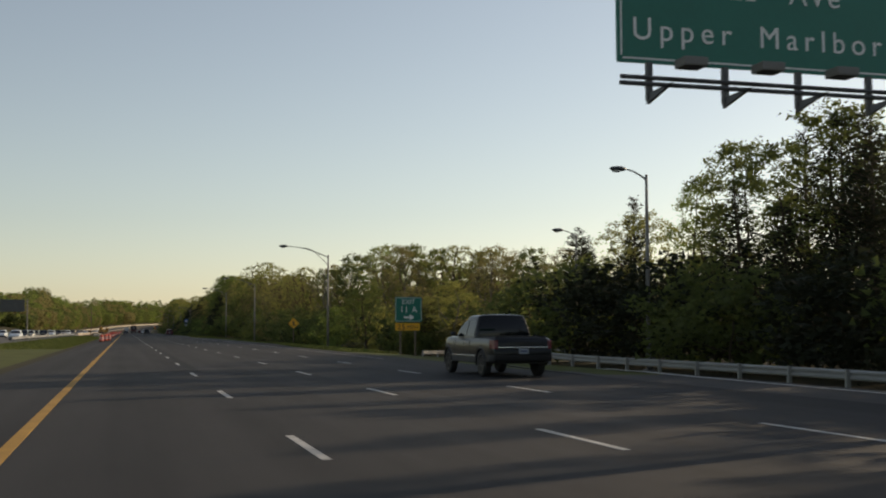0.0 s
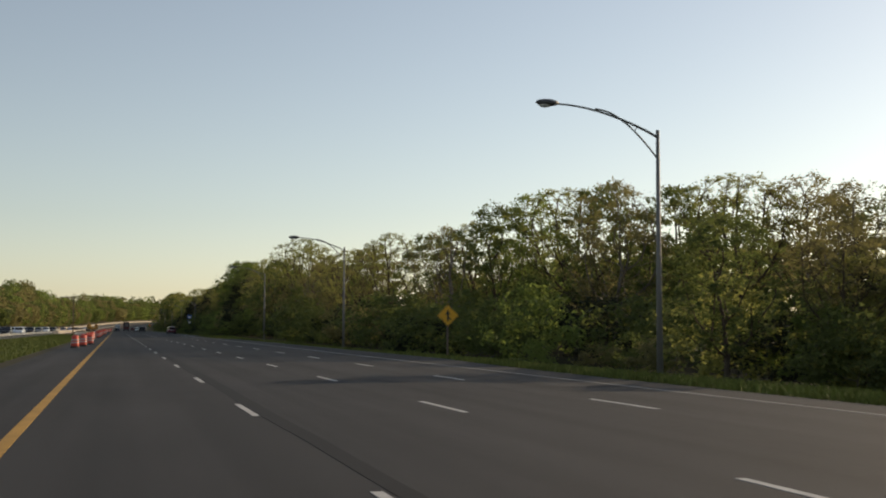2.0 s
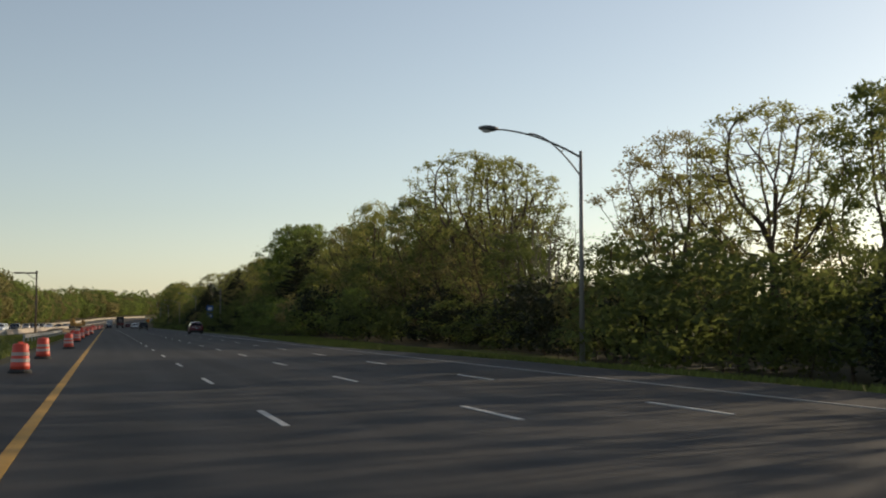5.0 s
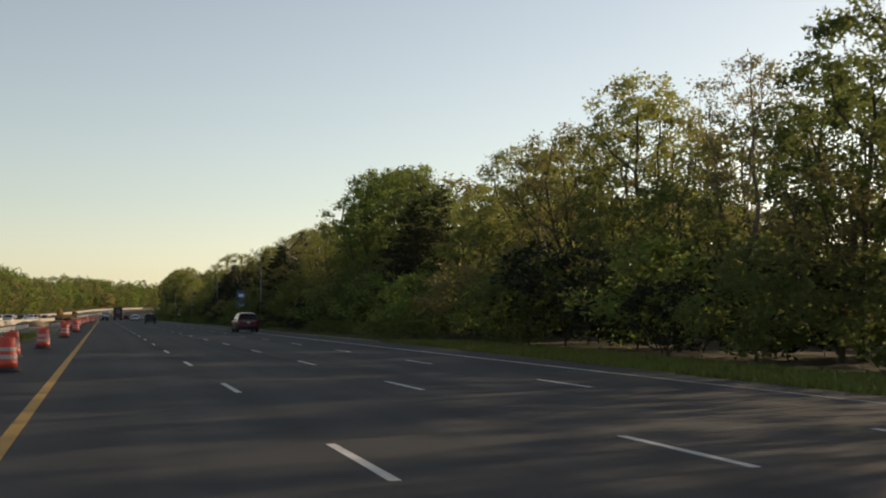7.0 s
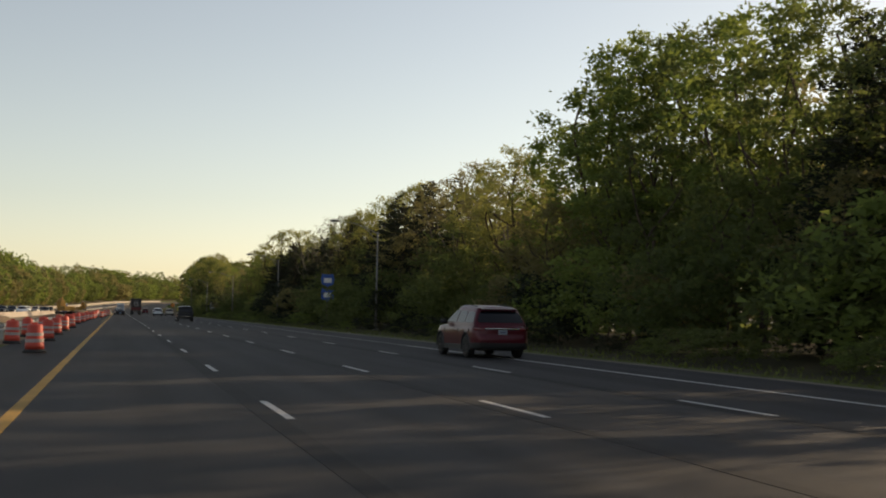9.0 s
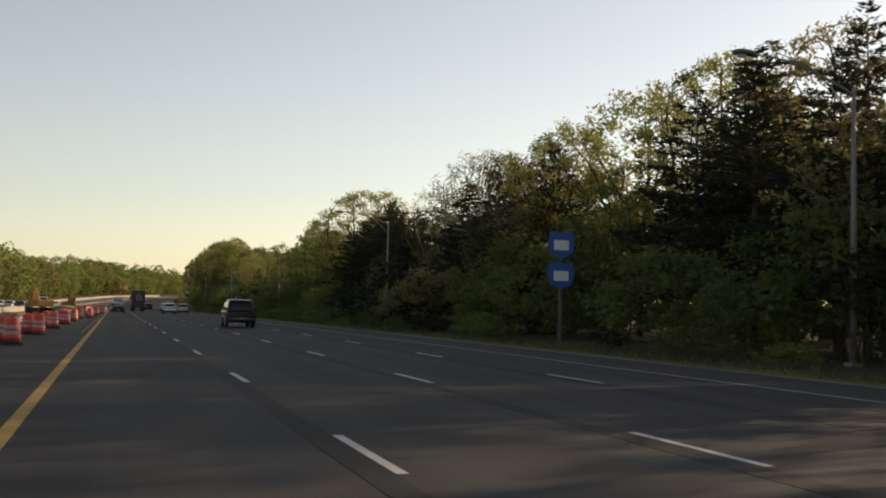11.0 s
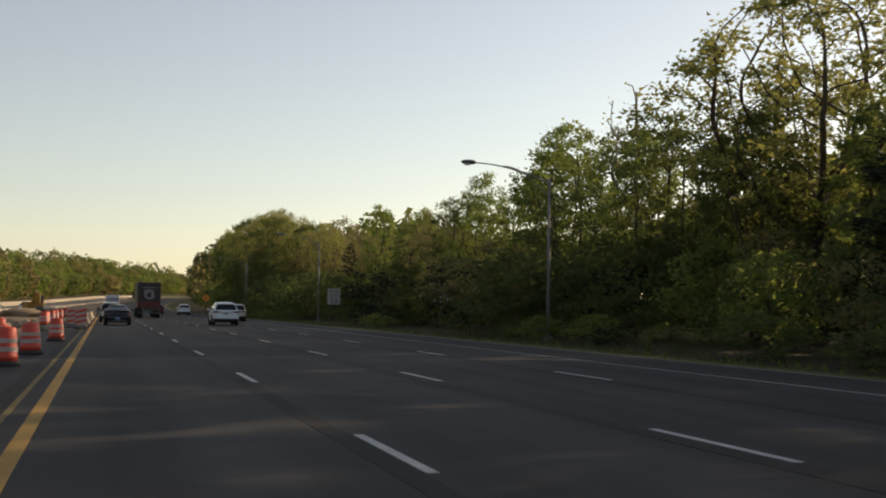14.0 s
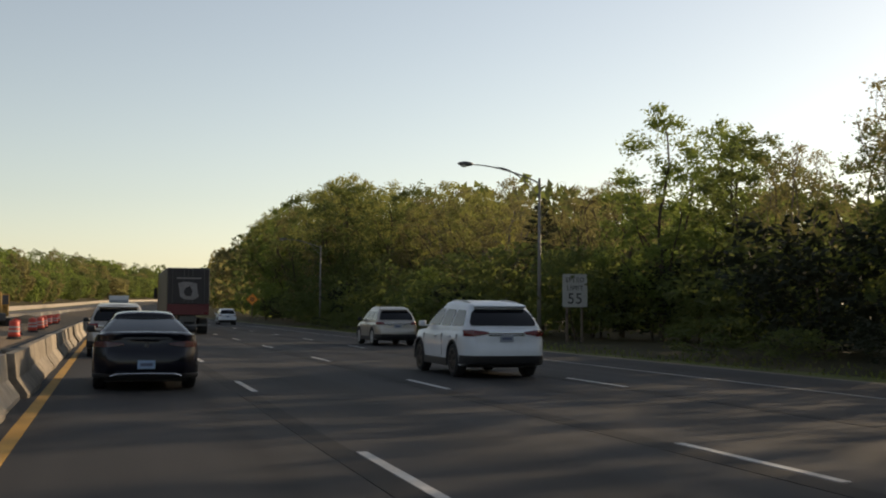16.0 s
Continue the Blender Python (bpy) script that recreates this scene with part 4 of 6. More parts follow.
def lettering(text, size, x, z, y, mat, parent, wide=1.0, align="CENTER", name="letter", gap=1.12):
    """Flat raised letters on a board that faces back down the road."""
    cu = bpy.data.curves.new(name, "FONT")
    cu.body, cu.size, cu.align_x, cu.extrude = text, size, align, 0.004
    cu.space_character = gap
    tmp = bpy.data.objects.new(name, cu)
    scene.collection.objects.link(tmp)
    bpy.context.view_layer.update()
    me = bpy.data.meshes.new_from_object(tmp.evaluated_get(bpy.context.evaluated_depsgraph_get()))
    bpy.data.objects.remove(tmp)
    bm = bmesh.new()
    bm.from_mesh(me)
    bmesh.ops.remove_doubles(bm, verts=bm.verts, dist=1e-5)
    left = set(bm.faces)
    while left:
        todo = [left.pop()]
        piece = list(todo)
        while todo:
            near = {f for e in todo.pop().edges for f in e.link_faces} & left
            left -= near
            todo += near
            piece += near
        index = {v: k for k, v in enumerate(dict.fromkeys(v for f in piece for v in f.verts))}
        letter = bpy.data.meshes.new(name)
        letter.from_pydata([v.co[:] for v in index], [], [[index[v] for v in f.verts] for f in piece])
        letter.materials.append(mat)
        ob = new(name, letter)
        ob.parent = parent
        ob.matrix_basis = Matrix.Translation((x, y, z)) @ pose(0, 0, 0, 90, 0, 0) @ Matrix.Diagonal((wide, 1, 1, 1))
    bm.free()
    bpy.data.meshes.remove(me)


def board(bm, x0, x1, z0, z1, y, deep=0.02, radius=0.08, seg=4):
    """A rounded sheet, facing -y."""
    pts = []
    for cx, cz, a0 in ((x1 - radius, z0 + radius, -90), (x1 - radius, z1 - radius, 0), (x0 + radius, z1 - radius, 90), (x0 + radius, z0 + radius, 180)):
        for k in range(seg + 1):
            a = radians(a0 + 90 * k / seg)
            pts.append((cx + radius * math.cos(a), cz + radius * math.sin(a)))
    f, b = [bm.verts.new((x, y, z)) for x, z in pts], [bm.verts.new((x, y + deep, z)) for x, z in pts]
    bm.faces.new(f)
    bm.faces.new(list(reversed(b)))
    for i in range(len(pts)):
        j = (i + 1) % len(pts)
        bm.faces.new((f[i], b[i], b[j], f[j]))
    bmesh.ops.recalc_face_normals(bm, faces=bm.faces)
    return bm


def shape(bm, pts, y, deep=0.006):
    """A flat figure of (x, z) corners on a board."""
    f, b = [bm.verts.new((x, y, z)) for x, z in pts], [bm.verts.new((x, y + deep, z)) for x, z in pts]
    bm.faces.new(f)
    bm.faces.new(list(reversed(b)))
    for i in range(len(pts)):
        j = (i + 1) % len(pts)
        bm.faces.new((f[i], b[i], b[j], f[j]))
    bmesh.ops.recalc_face_normals(bm, faces=bm.faces)
    return bm


def rod(name, a, b, r, mat, parent, sides=8, label=""):
    bm = bmesh.new()
    tube(bm, [a, b], [r, r], sides)
    return part(name, bm, mat, parent, label)


def bar_(name, x0, x1, z0, z1, y, mat, parent):
    bm = bmesh.new()
    shape(bm, [(x0, z0), (x1, z0), (x1, z1), (x0, z1)], y)
    return part(name, bm, mat, parent)


# overhead guide sign with lights on a gallery below it
sign = thing("overhead_sign", pose(8.05, 17.0, 0), "green overhead motorway guide sign with white letters", "road sign")
W_ = 7.2
bm = bmesh.new(); board(bm, 0, W_, 6.02, 8.6, 0, 0.05, 0.03)
panel = part("sign_panel", bm, SIGN_GREEN, sign)
for x0, x1, z0, z1 in ((0.10, W_ - 0.1, 6.08, 6.11), (0.10, W_ - 0.1, 8.5, 8.53), (0.06, 0.09, 6.14, 8.46), (W_ - 0.09, W_ - 0.06, 6.14, 8.46)):
    bar_("border", x0, x1, z0, z1, -0.008, SIGN_WHITE, panel)
lettering("Upper", 0.56, 0.27, 6.43, -0.008, SIGN_WHITE, panel, 1.0, "LEFT", gap=1.42)
lettering("Marlboro", 0.56, 2.72, 6.43, -0.008, SIGN_WHITE, panel, 1.0, "LEFT", gap=1.42)
lettering("Ave", 0.56, 3.35, 7.26, -0.008, SIGN_WHITE, panel, 1.0, "LEFT", gap=1.3)
for x in (1.55, 1.92, 2.2, 2.48):
    bar_("worn_letter", x, x + 0.2, 7.26, 7.55, -0.008, SIGN_WHITE, panel)
for z, y in ((5.68, -0.35), (5.48, -0.75)):
    rod("gallery_rail", (-0.1 - 0.2 * (y < -0.5), y, z), (W_ + 0.3, y, z), 0.04, STEEL, sign)
for k in range(5):
    x = 0.55 + 1.45 * k
    bm = bmesh.new(); box(bm, x - 0.05, x + 0.05, -0.12, -0.02, 5.36, 6.015)
    part("hanger", bm, STEEL, sign)
    bm = bmesh.new()
    v = [bm.verts.new((x + dx, y, z)) for dx in (-0.03, 0.03) for y, z in ((-0.02, 5.30), (-0.02, 5.48), (-0.95, 5.48))]
    bm.faces.new(v[:3]); bm.faces.new(v[3:][::-1])
    for i in range(3):
        bm.faces.new((v[i], v[(i + 1) % 3], v[3 + (i + 1) % 3], v[3 + i]))
    bmesh.ops.recalc_face_normals(bm, faces=bm.faces)
    part("bracket", bm, STEEL, sign)
    bm = bmesh.new(); box(bm, x + 0.28, x + 0.72, -0.85, -0.45, 5.82, 5.98, 0.03)
    light = part("sign_light", bm, ALU, sign)
    bm = bmesh.new(); box(bm, x + 0.31, x + 0.69, -0.5, -0.445, 5.85, 5.95)
    part("lens", bm, LENS, light)
for z in (6.6, 8.1):
    rod("gantry_beam", (0.6, 0.35, z), (14.6, 0.35, z), 0.11, ALU, sign)
for k in range(9):
    x = 0.6 + k * 1.5
    rod("truss_web", (x, 0.35, 6.6 if k % 2 else 8.1), (x + 1.5, 0.35, 8.1 if k % 2 else 6.6), 0.045, ALU, sign)
rod("gantry_post", (14.3, 0.35, -0.3), (14.3, 0.35, 8.4), 0.2, ALU, sign, 12)

# gore exit sign with the speed plate
ex = thing("exit_sign", Matrix.Translation(spot(18.75, 75.4, 0)), "green exit sign with a yellow speed plate below", "road sign")
dz = -spot(18.75, 75.4).z
bm = bmesh.new(); board(bm, -0.95, 0.95, 2.0 + dz, 3.72 + dz, 0, 0.03, 0.1)
panel = part("sign_panel", bm, SIGN_GREEN, ex)
for x0, x1, z0, z1 in ((-0.87, 0.87, 2.05, 2.075), (-0.87, 0.87, 3.645, 3.67), (-0.905, -0.88, 2.1, 3.62), (0.88, 0.905, 2.1, 3.62)):
    bar_("border", x0, x1, z0 + dz, z1 + dz, -0.007, SIGN_WHITE, panel)
lettering("EXIT", 0.44, 0, 3.24 + dz, -0.007, SIGN_WHITE, panel, 0.95)
lettering("11 A", 0.60, 0, 2.66 + dz, -0.007, SIGN_WHITE, panel, 0.95)
bm = bmesh.new(); shape(bm, [(-0.34, 2.26 + dz), (0.12, 2.26 + dz), (0.02, 2.15 + dz), (0.16, 2.15 + dz), (0.4, 2.32 + dz), (0.16, 2.49 + dz), (0.02, 2.49 + dz), (0.12, 2.38 + dz), (-0.34, 2.38 + dz)], -0.007)
part("arrow", bm, SIGN_WHITE, panel)
bm = bmesh.new(); board(bm, -0.92, 0.80, 1.42 + dz, 1.92 + dz, 0, 0.03, 0.05)
plate = part("speed_plate", bm, SIGN_YELLOW, ex, "yellow advisory speed plate")
lettering("25", 0.52, -0.50, 1.49 + dz, -0.007, SIGN_BLACK, plate)
lettering("MPH", 0.34, 0.30, 1.53 + dz, -0.007, SIGN_BLACK, plate, 1.1)
for x in (-0.55, 0.5):
    bm = bmesh.new(); box(bm, x - 0.06, x + 0.06, 0.035, 0.13, -0.3, 3.5 + dz)
    part("post", bm, WOOD, ex)


def diamond_sign(x, y, z, half, mat, label, arrow=True):
    s = thing("warning_sign", Matrix.Translation(spot(x, y, 0)), label, "road sign")
    z = z - spot(x, y).z
    bm = bmesh.new(); shape(bm, [(0, z - half), (half, z), (0, z + half), (-half, z)], 0, 0.02)
    panel = part("sign_panel", bm, mat, s)
    k = half * 0.93
    for a, b in (((0, z - k), (k, z)), ((k, z), (0, z + k)), ((0, z + k), (-k, z)), ((-k, z), (0, z - k))):
        d = Vector((b[0] - a[0], 0, b[1] - a[1])).normalized() * 0.012
        bm = bmesh.new(); shape(bm, [(a[0] - d.z, a[1] + d.x), (a[0] + d.z, a[1] - d.x), (b[0] + d.z, b[1] - d.x), (b[0] - d.z, b[1] + d.x)], -0.006)
        part("border", bm, SIGN_BLACK, panel)
    if arrow:
        h = half
        bm = bmesh.new(); shape(bm, [(-0.055 * h * 1.5, z - 0.5 * h), (0.055 * h * 1.5, z - 0.5 * h), (0.055 * h * 1.5, z + 0.1 * h), (0.24 * h, z + 0.05 * h), (0, z + 0.52 * h), (-0.24 * h, z + 0.05 * h), (-0.055 * h * 1.5, z + 0.1 * h)], -0.006)
        part("arrow", bm, SIGN_BLACK, panel)
        bm = bmesh.new(); shape(bm, [(0.1 * h, z - 0.3 * h), (0.1 * h, z - 0.12 * h), (0.34 * h, z - 0.36 * h), (0.28 * h, z - 0.46 * h)], -0.006)
        part("side_arrow", bm, SIGN_BLACK, panel)
    else:
        for q in (0.18, 0.0, -0.18):
            bar_("worn_letter", -0.35 * half, 0.35 * half, z + q - 0.05, z + q + 0.05, -0.006, SIGN_BLACK, panel)
    bm = bmesh.new(); box(bm, -0.05, 0.05, 0.025, 0.11, -0.3, z + half * 0.6)
    part("post", bm, WOOD, s)
    return s


diamond_sign(18.68, 130.4, 2.25, 0.66, SIGN_YELLOW, "yellow diamond merging traffic sign with black arrow")
diamond_sign(16.3, 668.0, 2.85, 0.74, SIGN_ORANGE, "orange diamond road work sign on a post", False)

# speed limit, a plain white board, and stacked route markers
DULL_WHITE = material("dull_white_sheeting", (0.36, 0.36, 0.34), 0.5, vary=0.18, grain=9, coarse=1.5)
s = thing("speed_limit_sign", Matrix.Translation(spot(21.75, 580, 0)), "white speed limit sign with black letters", "road sign")
bm = bmesh.new(); board(bm, -0.66, 0.66, 1.75, 3.38, 0, 0.02, 0.08)
panel = part("sign_panel", bm, DULL_WHITE, s)
lettering("SPEED", 0.34, 0, 2.98, -0.006, SIGN_BLACK, panel)
lettering("LIMIT", 0.34, 0, 2.58, -0.006, SIGN_BLACK, panel)
lettering("55", 0.75, 0, 1.92, -0.006, SIGN_BLACK, panel)
for x in (-0.4, 0.4):
    bm = bmesh.new(); box(bm, x - 0.05, x + 0.05, 0.03, 0.12, -0.3, 3.2)
    part("post", bm, WOOD, s)
s = thing("information_sign", Matrix.Translation(spot(23.28, 546.7, 0)), "small white board with faded dark lines", "road sign")
bm = bmesh.new(); board(bm, -0.58, 0.58, 1.93, 2.88, 0, 0.02, 0.06)
panel = part("sign_panel", bm, DULL_WHITE, s)
for k in range(3):
    bar_("worn_letter", -0.42, 0.42 - 0.15 * (k % 2), 2.6 - 0.24 * k, 2.72 - 0.24 * k, -0.006, SIGN_BLACK, panel)
bm = bmesh.new(); box(bm, -0.05, 0.05, 0.03, 0.12, -0.3, 2.8)
part("post", bm, WOOD, s)
s = thing("route_marker_sign", Matrix.Translation(spot(21.3, 421.5, 0)), "two blue route marker shields stacked on a post", "road sign")
for z in (2.6, 4.15):
    bm = bmesh.new()
    shape(bm, [(-0.72, z + 0.85), (-0.6, z + 0.3), (0, z), (0.6, z + 0.3), (0.72, z + 0.85), (0.6, z + 1.4), (0, z + 1.32), (-0.6, z + 1.4)], 0, 0.02)
    shield = part("shield", bm, SIGN_BLUE, s)
    bar_("worn_letter", -0.4, 0.4, z + 0.45, z + 0.95, -0.006, SIGN_WHITE, shield)
bm = bmesh.new(); box(bm, -0.07, 0.07, 0.03, 0.16, -0.3, 5.4)
part("post", bm, WOOD, s)

# chevrons on the ramp
for x, y in ((27.6, 95.6), (32.0, 96.8), (36.5, 97.0)):
    s = thing("chevron_sign", Matrix.Translation(spot(x, y, 0)), "yellow chevron sign with a black arrow behind the guardrail", "road sign", "chevron signs on the ramp")
    bm = bmesh.new(); board(bm, -0.3, 0.3, 0.85, 1.6, 0, 0.02, 0.03)
    panel = part("sign_panel", bm, SIGN_YELLOW, s)
    bm = bmesh.new(); shape(bm, [(-0.22, 0.9), (-0.02, 0.9), (0.24, 1.225), (-0.02, 1.55), (-0.22, 1.55), (0.02, 1.225)], -0.006)
    part("chevron", bm, SIGN_BLACK, panel)
    bm = bmesh.new(); box(bm, -0.04, 0.04, 0.025, 0.1, -0.3, 1.5)
    part("post", bm, WOOD, s)


def street_lamp(x, y, top, reach, lift, label, rust=False, double=True):
    """Tapered steel pole with a curved truss arm over the road and a flat luminaire."""
    lamp = thing("street_lamp", Matrix.Translation(spot(x, y, 0)), label, "street lamp", "lamps along the road")
    g = -spot(x, y).z + rise(y)
    top = top + g
    bm = bmesh.new()
    tube(bm, [(0, 0, -0.3), (0, 0, top * 0.5), (0, 0, top + 0.25)], [0.115, 0.09, 0.06], 10)
    part("pole", bm, ALU, lamp, smooth=True)
    bm = bmesh.new(); box(bm, -0.2, 0.2, -0.2, 0.2, -0.2, 0.12, 0.02)
    part("base", bm, ALU, lamp)
    arc = [Vector((-reach * u, 0, top + lift * math.sin(u * math.pi / 2) ** 0.9)) for u in [i / 10 for i in range(11)]]
    bm = bmesh.new(); tube(bm, arc, [0.045 - 0.015 * i / 10 for i in range(11)], 6)
    part("arm", bm, ALU, lamp)
    if double:
        low = [Vector((-reach * 0.62 * u, 0, top - 0.75 + (lift * 0.93 + 0.72) * math.sin(u * math.pi / 2) ** 0.95)) for u in [i / 8 for i in range(9)]]
        bm = bmesh.new(); tube(bm, low, [0.03] * 9, 6)
        part("brace", bm, ALU, lamp)
        rod("strut", low[3], arc[2], 0.018, ALU, lamp)
    e = arc[-1]
    bm = bmesh.new()
    bmesh.ops.create_uvsphere(bm, u_segments=12, v_segments=8, radius=1, matrix=Matrix.Translation(e + Vector((-0.32, 0, 0.02))) @ Matrix.Diagonal((0.42, 0.17, 0.12, 1)))
    head = part("luminaire", bm, STEEL, lamp, "grey cobra head luminaire", smooth=True)
    bm = bmesh.new()
    bmesh.ops.create_uvsphere(bm, u_segments=10, v_segments=6, radius=1, matrix=Matrix.Translation(e + Vector((-0.4, 0, -0.06))) @ Matrix.Diagonal((0.22, 0.13, 0.09, 1)))
    part("lens", bm, LENS, head, smooth=True)
    return lamp


LAMP = "tall grey metal street lamp with a curved arm"
street_lamp(22.5, 45.9, 8.15, 1.05, 0.45, "dark street lamp with a short curved arm beside the ramp", double=False)
street_lamp(29.4, 71.1, 7.7, 1.0, 0.45, "dark street lamp with a short curved arm beside the ramp", double=False)
for x, y, top, reach, lift in ((17.6, 101.1, 8.0, 3.7, 0.95), (16.43, 150.8, 7.35, 3.5, 0.9), (17.45, 207.2, 8.0, 3.5, 0.95), (21.4, 398.0, 8.3, 3.5, 1.0), (20.9, 458.0, 8.3, 3.7, 0.85), (20.55, 518.5, 7.75, 3.9, 0.85), (20.4, 581.4, 8.0, 3.6, 0.8), (20.4, 644.0, 8.0, 3.6, 0.8)):
    street_lamp(x, y, top, reach, lift, LAMP)

# wooden pole with a crossarm on the median
p = thing("utility_pole", Matrix.Translation(spot(-8.6, 312, 0)), "brown wooden pole with a crossarm on the median", "pole")
bm = bmesh.new(); tube(bm, [(0, 0, -0.4), (0.03, 0, 4), (0, 0, 7.9)], [0.17, 0.15, 0.12], 10)
part("pole", bm, WOOD, p, smooth=True)
bm = bmesh.new(); box(bm, -2.6, 0.15, -0.06, 0.06, 7.55, 7.72, 0.01)
part("crossarm", bm, WOOD, p)
rod("brace", (-1.1, 0, 7.55), (0, 0, 6.8), 0.03, WOOD, p)
# back of a sign over the other carriageway
p = thing("overhead_sign", Matrix.Translation(spot(-30.5, 300, 0)), "dark back of an overhead sign across the motorway", "road sign")
bm = bmesh.new(); board(bm, 0.6, 6.4, 6.2, 9.2, 0, 0.06, 0.1)
part("sign_panel", bm, STEEL, p)
for x in (0.0, 7.0):
    rod("gantry_post", (x, 0.3, -0.3), (x, 0.3, 9.3), 0.16, ALU, p, 10)
for z in (6.6, 8.8):
    rod("gantry_beam", (-0.1, 0.3, z), (7.1, 0.3, z), 0.08, ALU, p)


# ---- traffic barrels and barricades ----
def lathe(bm, prof, sides=18):
    rings = [[bm.verts.new((r * math.cos(2 * math.pi * k / sides), r * math.sin(2 * math.pi * k / sides), z)) for k in range(sides)] for r, z in prof]
    for a, b in zip(rings, rings[1:]):
        for k in range(sides):
            bm.faces.new((a[k], a[(k + 1) % sides], b[(k + 1) % sides], b[k]))
    bm.faces.new(list(reversed(rings[0])))
    bm.faces.new(rings[-1])
    return bm


barrel = thing("traffic_barrel", Matrix(), "orange plastic traffic barrel with white reflective bands", "traffic barrel", "barrels along the work site")
bm = bmesh.new(); lathe(bm, [(0.285, 0.1), (0.285, 0.28), (0.272, 0.29), (0.272, 0.46), (0.258, 0.47), (0.258, 0.64), (0.244, 0.65), (0.24, 0.84), (0.20, 0.89), (0.08, 0.90)])
body = part("body", bm, BARREL_ORANGE, barrel, smooth=True)
for z0, z1, r0, r1 in ((0.33, 0.44, 0.277, 0.277), (0.53, 0.63, 0.263, 0.263)):
    bm = bmesh.new(); lathe(bm, [(r0, z0), (r1, z1)])
    part("band", bm, REFLECTIVE, body, "white reflective band")
bm = bmesh.new(); lathe(bm, [(0.36, 0.0), (0.36, 0.05), (0.30, 0.12)])
part("base", bm, RUBBER, barrel, "black rubber base")
bm = bmesh.new(); box(bm, -0.09, 0.09, -0.02, 0.02, 0.89, 0.95, 0.012)
part("handle", bm, BARREL_ORANGE, barrel)
rb = random.Random(8)
places = [(-2.9, 153.5), (-2.5, 159.8), (-2.2, 171), (-2.7, 180), (-2.8, 189), (-2.8, 203), (-2.9, 217.9), (-2.5, 238.7), (-2.65, 265.4), (-3.3, 276.5), (-2.75, 286.8), (-2.65, 312.6), (-2.5, 339.6), (-2.9, 353.0), (-3.1, 364.8), (-3.2, 376), (-3.2, 387), (-3.7, 398.3),
          (-3.5, 409), (-3.4, 421), (-3.4, 434), (-3.3, 447.7), (-3.2, 461), (-3.2, 476.5), (-2.5, 484.8), (-2.7, 493.7), (-2.5, 499.9), (-2.3, 512.3)]
barrel.matrix_basis = Matrix.Translation(spot(*places[0], 0.0))
for x, y in places[1:]:
    copy_thing(barrel, Matrix.Translation(spot(x, y, 0.0)) @ pose(0, 0, 0, rb.uniform(-1.5, 1.5), rb.uniform(-1.5, 1.5), rb.uniform(0, 360)))
for k in range(17):
    y = 350.0 + 10.0 * k
    copy_thing(barrel, Matrix.Translation(spot(-3.9 - 0.25 * math.sin(k * 1.7) + rb.uniform(-0.2, 0.2), y + rb.uniform(-1.5, 1.5), 0.0)) @ pose(0, 0, 0, rb.uniform(-2, 2), rb.uniform(-2, 2), rb.uniform(0, 360)))
for k in range(16):
    copy_thing(barrel, Matrix.Translation(spot(-4.6 - 0.1 * k + rb.uniform(-0.4, 0.4), 545 + 8.5 * k, 0.0)) @ pose(0, 0, 0, 0, 0, rb.uniform(0, 360)))


def barricade(x, y, turn):
    b = thing("barricade", Matrix.Translation(spot(x, y, 0)) @ pose(0, 0, 0, 0, 0, turn), "striped orange and white barricade at the barrier end", "barricade", "barricades")
    bm = bmesh.new(); board(bm, -0.33, 0.33, 0.25, 1.2, 0, 0.03, 0.03)
    panel = part("panel", bm, REFLECTIVE, b)
    for k in range(3):
        z = 0.3 + 0.3 * k
        bm = bmesh.new(); shape(bm, [(-0.32, z + 0.14), (-0.32, z), (0.32, z + 0.16), (0.32, z + 0.3)], -0.006)
        part("stripe", bm, BARREL_ORANGE, panel)
    for x_ in (-0.22, 0.22):
        bm = bmesh.new(); box(bm, x_ - 0.03, x_ + 0.03, 0.03, 0.08, 0.04, 1.1)
        part("leg", bm, STEEL, b)
    bm = bmesh.new(); box(bm, -0.4, 0.4, -0.25, 0.35, 0.0, 0.06, 0.015)
    part("base", bm, RUBBER, b)


barricade(-1.85, 535.0, 0)
barricade(-2.4, 538.6, 8)
# work site on the median: spoil heaps, a digger, a portable toilet
for x, y, r, h in ((-9.0, 392, 2.2, 0.7), (-8.6, 470, 1.8, 0.55), (-7.5, 548, 2.0, 0.5), (-9.6, 602, 2.6, 0.9), (-8.8, 655, 2.2, 0.8)):
    bm = bmesh.new()
    bmesh.ops.create_icosphere(bm, subdivisions=3, radius=1)
    for v in bm.verts:
        n_ = 1 + 0.3 * noise.noise(v.co * 2 + Vector((x, y, 0)))
        v.co = Vector((v.co.x * r * n_, v.co.y * r * 1.4 * n_, max(v.co.z, -0.2) * h * n_))
    ob = tagged(part("mound", bm, SOIL, smooth=True), "heap of loose brown soil on the work site", "soil heap")
    ob.matrix_basis = Matrix.Translation(spot(x, y, 0))
